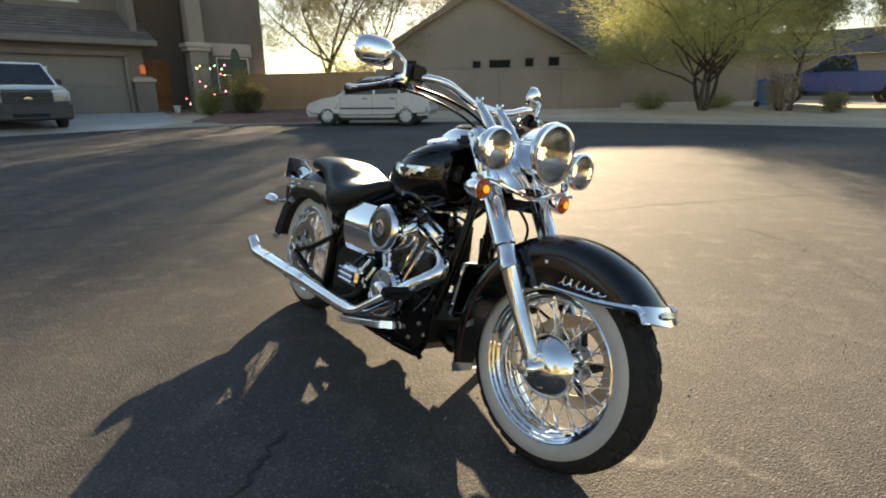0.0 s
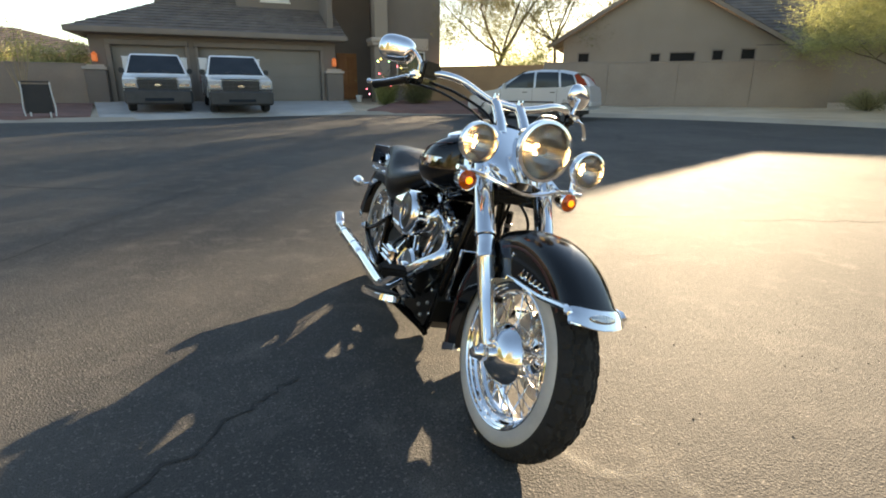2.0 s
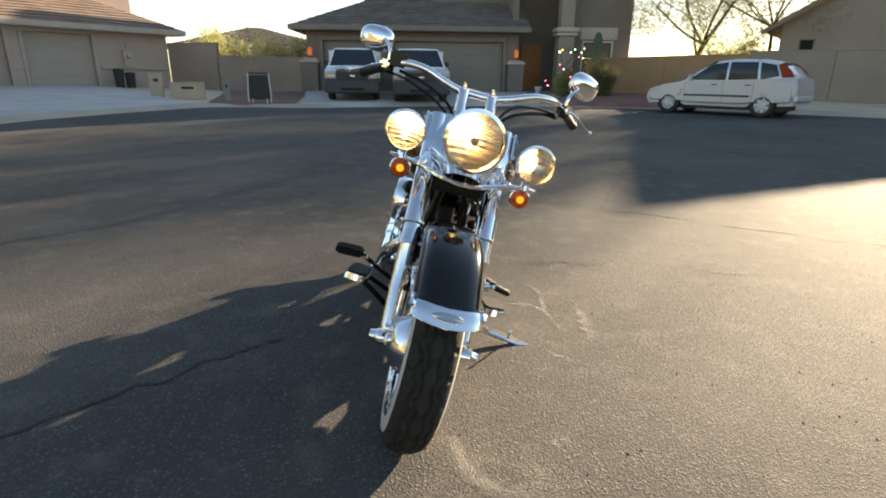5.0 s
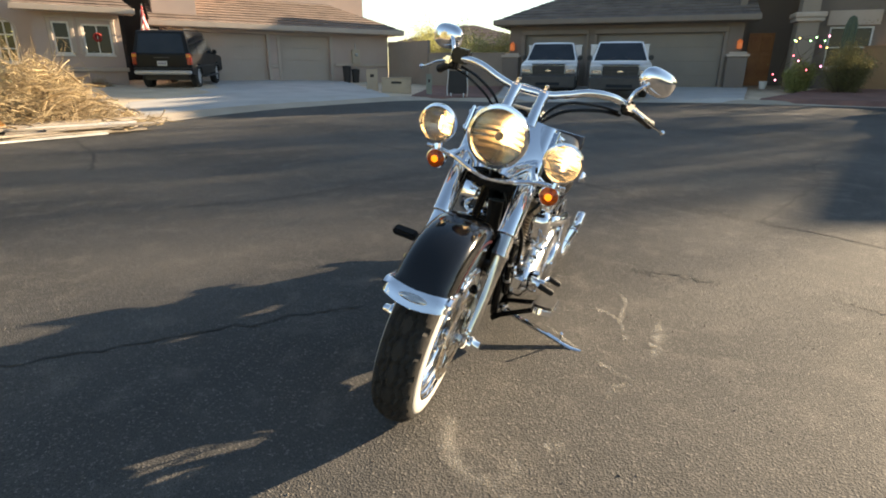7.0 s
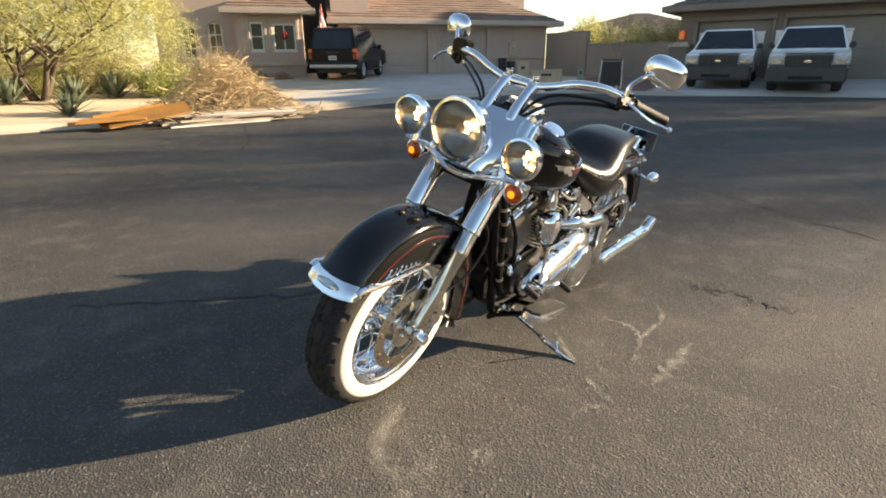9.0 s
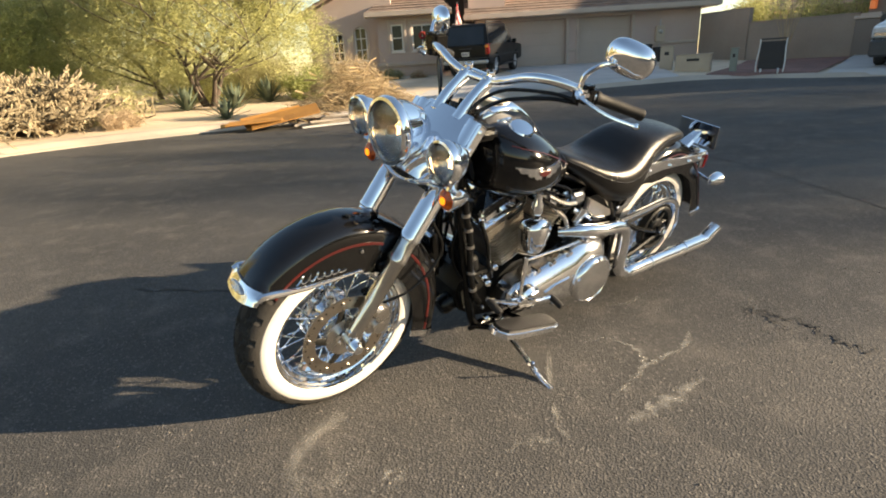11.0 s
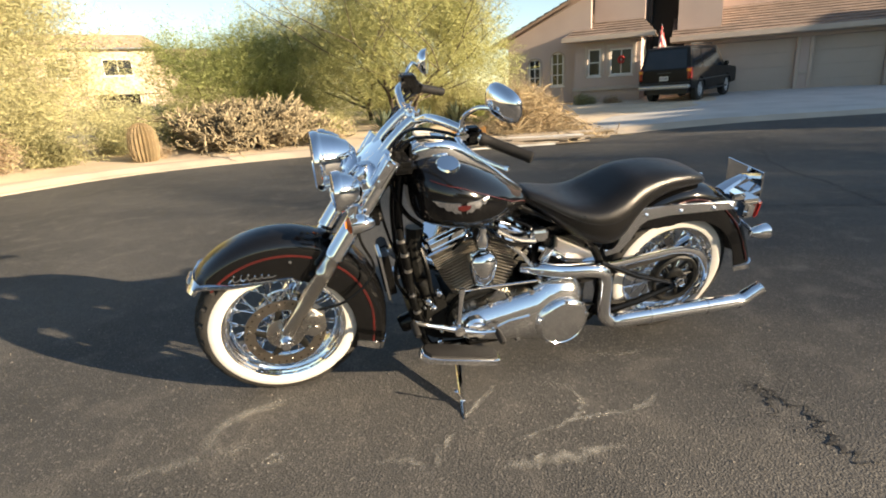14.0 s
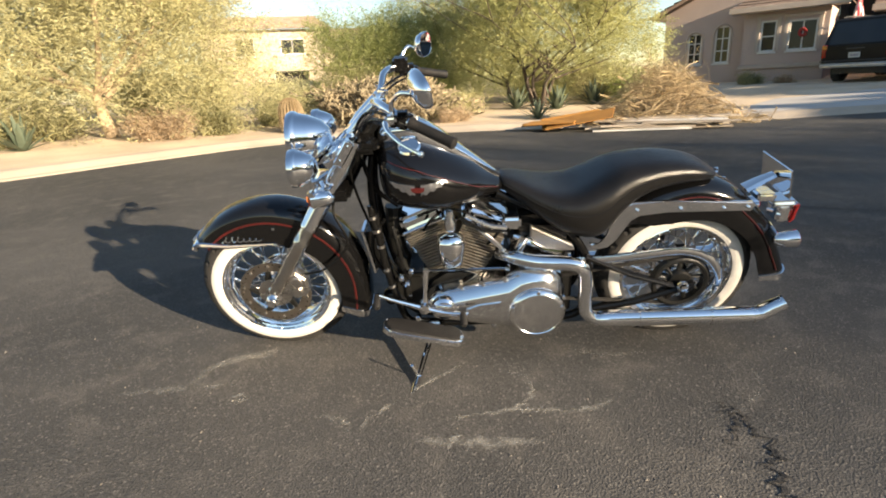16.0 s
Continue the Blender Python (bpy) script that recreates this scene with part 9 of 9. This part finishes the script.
# horn cover
bm = B()
rings = []
for z, w, t in ((0.455, 0.030, 0.02), (0.462, 0.040, 0.03), (0.49, 0.046, 0.038), (0.53, 0.052, 0.042), (0.555, 0.053, 0.040), (0.575, 0.044, 0.034), (0.588, 0.024, 0.02), (0.591, 0.006, 0.006)):
    rings.append([Vector((0.898 + w * c, 0.155 + t * q, z)) for c, q in ((-1, -1), (-1, 0.2), (-0.75, 0.75), (0, 1), (0.75, 0.75), (1, 0.2), (1, -1))])
loft(bm, rings)
bpart("horn_cover", bm, K["chrome"], None, "chrome waterfall horn cover", 0.9)
bm = B()
lathe(bm, [(0.020, 0), (0.024, 0.01), (0.022, 0.04), (0.014, 0.055), (0.014, 0.08)], 14, pose(0.898, 0.135, 0.600))
bpart("horn_mount", bm, K["chrome"])
# primary cover and derby cover (left)
bm = B()
poly = [(1.0, 0.255), (1.0, 0.300), (0.965, 0.335), (0.90, 0.355), (0.70, 0.392), (0.655, 0.425), (0.60, 0.442), (0.53, 0.438), (0.480, 0.400), (0.462, 0.34), (0.462, 0.22), (0.49, 0.165), (0.56, 0.140), (0.66, 0.150), (0.85, 0.185), (0.96, 0.205)]
def shrink(pts, d):
    out = []
    for i, p in enumerate(pts):
        a, b, c = Vector(pts[i - 1]), Vector(p), Vector(pts[(i + 1) % len(pts)])
        n1, n2 = Vector((-(b - a).y, (b - a).x)).normalized(), Vector((-(c - b).y, (c - b).x)).normalized()
        n = (n1 + n2).normalized()
        out.append(b + n * d / max(n.dot(n1), 0.5) * TURN_IN)
    return out


area = sum(p[0] * q[1] - q[0] * p[1] for p, q in zip(poly, poly[1:] + poly[:1]))
TURN_IN = 1 if area > 0 else -1
loft(bm, [[Vector((x, y, z)) for x, z in shrink(poly, d)] for y, d in ((0.095, 0.0), (0.150, 0.0), (0.160, 0.002), (0.172, 0.008), (0.190, 0.026), (0.201, 0.040), (0.206, 0.048))])
prim = bpart("primary_cover", bm, K["polish"], None, "polished chrome primary case cover", 0.6)
bm = B()
lathe(bm, [(0.108, -0.01), (0.110, 0.010), (0.107, 0.018), (0.099, 0.027), (0.094, 0.030), (0.091, 0.0275), (0.06, 0.030), (0.0, 0.031)], 48, axis((0.575, 0.203, 0.262), (0, 1, 0)))
bpart("derby_cover", bm, K["polish"], prim, "round chrome clutch cover")
for k in range(5):
    a = radians(90 + 72 * k)
    bm = B()
    lathe(bm, [(0.008, 0), (0.008, 0.008), (0.0, 0.010)], 8, axis((0.575 + 0.101 * math.cos(a), 0.2245, 0.262 + 0.101 * math.sin(a)), (0, 1, 0)))
    bpart("bolt", bm, K["chrome"], prim)
bm = B()
prism(bm, [(0.83, 0.245), (0.85, 0.285), (0.80, 0.305), (0.715, 0.315), (0.70, 0.265), (0.72, 0.245)], 0.010, side(0.203), 0.003)
bpart("inspection_cover", bm, K["chrome"], prim)
bm = B()
lathe(bm, [(0.050, 0.0), (0.050, 0.025), (0.040, 0.035), (0.0, 0.036)], 24, axis((0.935, 0.19, 0.29), (0, 1, 0)))
bpart("front_boss", bm, K["chrome"], prim, "chrome boss of the shifter shaft")
for x, z in ((0.70, 0.40), (0.79, 0.385), (0.87, 0.37), (0.47, 0.30), (0.48, 0.19), (0.60, 0.155), (0.74, 0.17), (0.53, 0.44)):
    bm = B()
    lathe(bm, [(0.010, -0.03), (0.010, 0.006), (0.0, 0.008)], 8, axis((x, 0.175, z), (0, 1, 0)))
    bpart("bolt", bm, K["chrome"], prim)
# shift linkage
bm = B()
tube(bm, [(0.995, 0.215, 0.475), (0.69, 0.205, 0.465)], 0.005, 8)
for x in (0.995, 0.69):
    lathe(bm, [(0.010, -0.008), (0.010, 0.008)], 10, axis((x, 0.21, 0.472), (0, 1, 0)))
bpart("shift_rod", bm, K["chrome"], None, "chrome shift rod")
bm = B()
tube(bm, smooth_path([(0.995, 0.215, 0.482), (1.0, 0.22, 0.43), (1.005, 0.225, 0.36), (1.01, 0.23, 0.325)], 4), [0.012, 0.009, 0.008, 0.012], 10, flat=0.6)
tube(bm, smooth_path([(1.185, 0.245, 0.392), (1.12, 0.24, 0.36), (1.01, 0.238, 0.318), (0.93, 0.245, 0.298), (0.865, 0.255, 0.298)], 5), [0.008, 0.008, 0.013, 0.009, 0.009], 10)
lathe(bm, [(0.020, -0.02), (0.020, 0.03), (0.0, 0.034)], 16, axis((1.01, 0.225, 0.32), (0, 1, 0)))
sh = bpart("shift_lever", bm, K["chrome"], None, "chrome heel-and-toe shift lever")
for x, z in ((1.185, 0.39), (0.865, 0.298)):
    bm = B()
    lathe(bm, [(0.0, 0), (0.011, 0.0), (0.013, 0.01), (0.013, 0.055), (0.009, 0.062), (0, 0.062)], 12, axis((x, 0.25, z), (-0.1, 1, -0.25)))
    bpart("peg", bm, K["grip"], sh, "black rubber peg")
# air cleaner (right)
ac = axis((0.885, -0.150, 0.575), (0, -1, 0))
bm = B()
lathe(bm, [(0.06, -0.06), (0.084, -0.052), (0.089, -0.04), (0.091, 0.0), (0.094, 0.02), (0.094, 0.045), (0.090, 0.058), (0.080, 0.066), (0.070, 0.066), (0.066, 0.060)], 48, ac)
air = bpart("air_cleaner", bm, K["chrome"], None, "round chrome air cleaner")
bm = B()
lathe(bm, [(0.067, 0.058), (0.066, 0.062), (0.050, 0.066), (0.0, 0.068)], 40, ac)
bpart("insert", bm, K["insert"], air, "dark bronze round insert")
bm = B()
lathe(bm, [(0.034, 0.066), (0.034, 0.0715), (0.022, 0.0725), (0.022, 0.0665)], 28, ac, close=True)
box(bm, (0, 0, 0.070), (0.014, 0.03, 0.005), 0.001, ac)
bpart("insert_badge", bm, K["chrome"], air)
bm = B()
tube(bm, [(0.885, -0.06, 0.58), (0.885, -0.16, 0.58)], 0.03, 12)
bpart("throttle_body", bm, K["satin"])
# battery and oil covers (right)
bm = B()
rings = [[Vector((x, -0.125 - 0.03 * math.sin(math.pi * u), z)) for u, z in zip(np.linspace(0, 1, 9), np.linspace(0.425, 0.64, 9))] + [Vector((x, -0.09, z)) for z in np.linspace(0.64, 0.425, 9)] for x in (0.50, 0.51, 0.60, 0.735, 0.745)]
loft(bm, rings)
bpart("oil_tank_cover", bm, K["chrome"], None, "curved chrome oil tank cover", 0.9)
bm = B()
box(bm, (0.55, 0, 0.52), (0.24, 0.22, 0.20), 0.03, seg=2)
bpart("oil_tank", bm, K["frame"], None, "black oil tank")
bm = B()
box(bm, (0.64, -0.145, 0.335), (0.15, 0.09, 0.085), 0.022, seg=3)
for k in range(3):
    box(bm, (0.64, -0.192, 0.312 + 0.023 * k), (0.11, 0.01, 0.008), 0.002)
bpart("starter", bm, K["chrome"], None, "chrome starter cover")
bm = B()
lathe(bm, [(0.095, 0.0), (0.095, 0.02), (0.085, 0.032), (0.04, 0.038), (0.0, 0.038)], 32, axis((0.88, -0.13, 0.315), (0, -1, 0)) @ Matrix.Diagonal((1.0, 1.15, 1, 1)))
lathe(bm, [(0.05, 0.03), (0.05, 0.05), (0.042, 0.055), (0.0, 0.055)], 28, axis((0.88, -0.13, 0.315), (0, -1, 0)))
bpart("cam_cover", bm, K["chrome"], None, "chrome cam cover")
for k, pts in enumerate(([(0.72, -0.13, 0.42), (0.70, -0.15, 0.36), (0.73, -0.14, 0.30)], [(0.68, -0.13, 0.43), (0.66, -0.16, 0.38), (0.68, -0.15, 0.30)], [(0.78, -0.14, 0.40), (0.76, -0.16, 0.34)])):
    bm = B()
    tube(bm, smooth_path(pts, 5), 0.008, 8)
    bpart("oil_hose", bm, K["chrome"] if k != 1 else K["frame"])
# regulator with a chrome frame ahead of the downtubes
rm = Matrix.Translation((1.222, -0.050, 0.436)) @ Matrix.Rotation(radians(9), 4, "Y")
bm = B()
box(bm, (0, 0, 0), (0.03, 0.078, 0.18), 0.004, rm)
reg = bpart("regulator", bm, K["frame"], None, "black finned regulator in a chrome frame")
for k in range(9):
    bm = B()
    box(bm, (0.022, 0, -0.066 + 0.0165 * k), (0.018, 0.070, 0.004), 0, rm)
    bpart("fin", bm, K["frame"], reg)
bm = B()
tube(bm, smooth_path([(1.12, -0.01, 0.64), (1.125, 0.0, 0.55), (1.115, 0.01, 0.47), (1.10, 0.0, 0.42)], 4), [0.036, 0.03, 0.034, 0.03], 10)
box(bm, (1.085, 0, 0.30), (0.07, 0.15, 0.16), 0.025, Matrix.Identity(4), 3)
for y in (-0.05, 0.05):
    lathe(bm, [(0.0, -0.03), (0.02, -0.03), (0.026, -0.02), (0.026, 0.03), (0.016, 0.04), (0.0, 0.042)], 12, axis((1.10, y, 0.40), (0.25, 0, 1)))
bpart("front_mount", bm, K["engine"], None, "black engine mount and electrics behind the downtubes")
bm = B()
for y in (-0.046, 0.046):
    box(bm, (0.020, y, 0), (0.014, 0.010, 0.205), 0.002, rm)
for z in (-0.097, 0.097):
    box(bm, (0.020, 0, z), (0.014, 0.084, 0.012), 0.002, rm)
bpart("chrome_surround", bm, K["chrome"], reg)
# black sump and guards low between the frame rails
bm = B()
prism(bm, [(0.70, 0.150), (0.93, 0.122), (1.06, 0.150), (1.135, 0.205), (1.165, 0.30), (1.13, 0.36), (1.02, 0.36), (0.98, 0.25), (0.70, 0.22)], 0.17, side(-0.105), 0.014, 2)
sump = bpart("sump", bm, K["engine"], None, "black sump and engine guard")
for x, z in ((0.80, 0.17), (0.92, 0.15), (1.03, 0.19), (1.08, 0.26), (1.10, 0.32), (0.99, 0.22), (1.12, 0.23)):
    for s in (-1, 1):
        bm = B()
        y = -0.105 if s < 0 else 0.065
        lathe(bm, [(0.009, -0.004), (0.009, 0.007), (0.005, 0.011), (0.0, 0.011)], 8, axis((x, y, z), (0, s, 0)))
        bpart("bolt", bm, K["satin"], sump)
# banded hoses down the left downtube, a small chrome horn ahead of it
hose = smooth_path([(1.196, 0.088, 0.69), (1.189, 0.094, 0.63), (1.174, 0.105, 0.56), (1.161, 0.113, 0.44), (1.137, 0.120, 0.33), (1.10, 0.12, 0.27)], 6)
bm = B()
tube(bm, hose, 0.0125, 10)
hs = bpart("hose", bm, K["frame"], None, "black hose with clamps along the downtube")
for k in (5, 10, 14, 19, 23):
    bm = B()
    lathe(bm, [(0.0128, -0.006), (0.0152, -0.005), (0.0152, 0.005), (0.0128, 0.006)], 12, axis(hose[k], hose[k + 1] - hose[k]))
    bpart("clamp", bm, K["satin"], hs)
for pts, r_ in (([(1.15, 0.07, 0.62), (1.20, 0.06, 0.55), (1.21, 0.07, 0.47), (1.18, 0.08, 0.40), (1.13, 0.10, 0.34)], 0.007), ([(1.12, 0.09, 0.60), (1.10, 0.12, 0.52), (1.09, 0.13, 0.44), (1.07, 0.13, 0.38)], 0.008), ([(1.14, -0.07, 0.60), (1.10, -0.11, 0.50), (1.12, -0.10, 0.40), (1.06, -0.12, 0.30)], 0.008)):
    bm = B()
    tube(bm, smooth_path(pts, 5), r_, 8)
    bpart("engine_cable", bm, K["frame"])
for x, y, z in ((1.08, 0.125, 0.355), (1.10, 0.125, 0.385), (1.06, 0.13, 0.42), (1.05, 0.12, 0.18)):
    bm = B()
    lathe(bm, [(0.0, -0.01), (0.013, -0.01), (0.013, 0.008), (0.008, 0.014), (0.0, 0.014)], 12, axis((x, y, z), (0.2, 1, 0.1)))
    bpart("fitting", bm, K["chrome"])
bm = B()
lathe(bm, [(0.0, 0.0), (0.036, 0.0), (0.038, 0.01), (0.038, 0.08), (0.030, 0.092), (0.0, 0.094)], 24, axis((1.105, 0, 0.235), (0.85, 0, -0.3)))
bpart("oil_filter", bm, K["frame"], None, "black oil filter")

# ---- exhaust ----
for s in (-1, 1):
    bm = B()
    m0 = Vector((0.345, s * 0.222, 0.228))
    m1 = Vector((-0.245, s * 0.230, 0.230))
    d = (m1 - m0).normalized()
    L = (m1 - m0).length
    lathe(bm, [(0.0, -0.004), (0.024, -0.004), (0.028, 0.004), (0.032, 0.02), (0.033, 0.05), (0.033, L - 0.02), (0.032, L)], 28, axis(m0, d))
    mf = bpart("muffler", bm, K["chrome"], None, "long chrome muffler with a flared tip")
    bm = B()
    path = smooth_path([m1, m1 + Vector((-0.03, 0, 0.006)), m1 + Vector((-0.07, 0, 0.032)), m1 + Vector((-0.105, 0, 0.052))], 4)
    tube(bm, path, [0.0325, 0.031, 0.030, 0.030], 22, caps=False)
    tube(bm, path, [0.029, 0.028, 0.027, 0.027], 22, caps=False)
    lathe(bm, [(0.0285, -0.003), (0.0325, -0.002), (0.0325, 0.004), (0.0285, 0.005)], 22, axis(path[-1], path[-1] - path[-2]))
    bpart("muffler_tip", bm, K["chrome"], mf, "upturned chrome muffler end")
    bm = B()
    lathe(bm, [(0.034, 0.16), (0.0365, 0.162), (0.0365, 0.172), (0.034, 0.174)], 24, axis(m0, d))
    bpart("clamp", bm, K["chrome"], mf)
    bm = B()
    lathe(bm, [(0.034, L - 0.16), (0.0365, L - 0.158), (0.0365, L - 0.148), (0.034, L - 0.146)], 24, axis(m0, d))
    bpart("clamp", bm, K["chrome"], mf)
bm = B()
tube(bm, smooth_path([(0.72, 0.11, 0.47), (0.66, 0.165, 0.487), (0.58, 0.190, 0.480), (0.47, 0.198, 0.472), (0.415, 0.200, 0.452), (0.396, 0.202, 0.40), (0.392, 0.206, 0.31), (0.385, 0.210, 0.258), (0.358, 0.212, 0.228), (0.33, 0.213, 0.224)], 6), [0.020, 0.026, 0.028, 0.028, 0.027, 0.026, 0.026, 0.026, 0.027, 0.028], 20)
bpart("exhaust_pipe", bm, K["chrome"], None, "chrome crossover exhaust pipe, left side")
bm = B()
tube(bm, smooth_path([(1.02, -0.08, 0.535), (1.12, -0.10, 0.535), (1.18, -0.135, 0.485), (1.11, -0.185, 0.415), (0.99, -0.205, 0.335), (0.87, -0.214, 0.258), (0.81, -0.218, 0.228), (0.72, -0.22, 0.218), (0.33, -0.221, 0.226)], 6), [0.022, 0.024, 0.025, 0.027, 0.028, 0.028, 0.028, 0.028, 0.029], 20)
bpart("exhaust_pipe", bm, K["chrome"], None, "chrome front exhaust pipe, right side")
bm = B()
tube(bm, smooth_path([(0.78, -0.09, 0.51), (0.73, -0.105, 0.46), (0.71, -0.115, 0.36), (0.68, -0.14, 0.26), (0.62, -0.18, 0.215)], 6), 0.020, 14)
bpart("exhaust_pipe", bm, K["engine"], None, "dark rear exhaust pipe behind the cover")

# ---- floorboards, pedal, side stand ----
for s in (-1, 1):
    cxy = [(1.165, -0.040), (1.178, -0.012), (1.175, 0.018), (1.155, 0.042), (1.10, 0.048), (0.90, 0.048), (0.872, 0.035), (0.865, 0.0), (0.872, -0.035), (0.90, -0.048), (1.13, -0.048)]
    fm = Matrix.Translation((1.02, s * 0.288, 0.230 if s > 0 else 0.244)) @ Matrix.Rotation(radians(-13.5), 4, "Y") @ Matrix.Rotation(radians(s * 4), 4, "X") @ Matrix.Translation((-1.02, 0, 0))
    bm = B()
    prism(bm, [(x, s * y) for x, y in cxy], 0.024, fm, 0.005)
    fb = bpart("floorboard", bm, K["chrome"], None, "chrome-edged rider footboard with black rubber")
    bm = B()
    prism(bm, [(1.02 + (x - 1.02) * 0.93, s * y * 0.84) for x, y in cxy], 0.008, fm @ Matrix.Translation((0, 0, 0.024)), 0.003)
    bpart("rubber_pad", bm, K["grip"], fb, "black rubber tread")
    bm = B()
    for x in (0.95, 1.11):
        tube(bm, [fm @ Vector((x, -s * 0.03, 0)), (x, s * 0.13, 0.17), (x, s * 0.10, 0.14)], 0.011, 8)
    bpart("board_bracket", bm, K["frame"], fb)
bm = B()
tube(bm, smooth_path([(1.02, -0.15, 0.26), (1.10, -0.22, 0.33), (1.18, -0.27, 0.395), (1.20, -0.30, 0.40)], 4), 0.010, 8)
pedal = bpart("brake_pedal", bm, K["chrome"], None, "chrome brake pedal with a black pad")
bm = B()
box(bm, (0, 0, 0), (0.046, 0.104, 0.034), 0.009, Matrix.Translation((1.205, -0.322, 0.412)) @ Matrix.Rotation(radians(20), 4, "Y"), 2)
bpart("pedal_pad", bm, K["grip"], pedal, "black rubber pedal pad")
inv = BIKE.inverted()
foot = inv @ Vector((0.275, 2.150, 0.006))
bm = B()
p0, p2 = Vector((0.985, 0.115, 0.140)), foot
mid = p0.lerp(p2, 0.55)
tube(bm, [p0, mid, p2 + (p0 - p2).normalized() * 0.05], [0.014, 0.012, 0.010], 10)
lathe(bm, [(0.02, -0.02), (0.02, 0.02)], 12, axis(p0, (1, 0, 0)))
stand = bpart("side_stand", bm, K["chrome"], None, "chrome side stand resting on the road")
bm = B()
fo = BIKE.inverted().to_3x3() @ Vector((0.55, 0.30, -0.02))
fo.normalize()
tube(bm, [p2 - fo * 0.005 + (p0 - p2).normalized() * 0.05, p2, p2 + fo * 0.045], [0.011, 0.014, 0.011], 10, flat=0.55)
bpart("stand_foot", bm, K["chrome"], stand)
bm = B()
q = p2 + (p0 - p2).normalized() * 0.05
up3 = BIKE.inverted().to_3x3() @ Vector((0.35, -0.25, 0.9))
tube(bm, [q, q + up3 * 0.02, q + up3 * 0.055], 0.004, 6)
lathe(bm, [(0, -0.008), (0.008, 0), (0, 0.008)], 8, Matrix.Translation(q + up3 * 0.058))
bpart("stand_tang", bm, K["chrome"], stand)
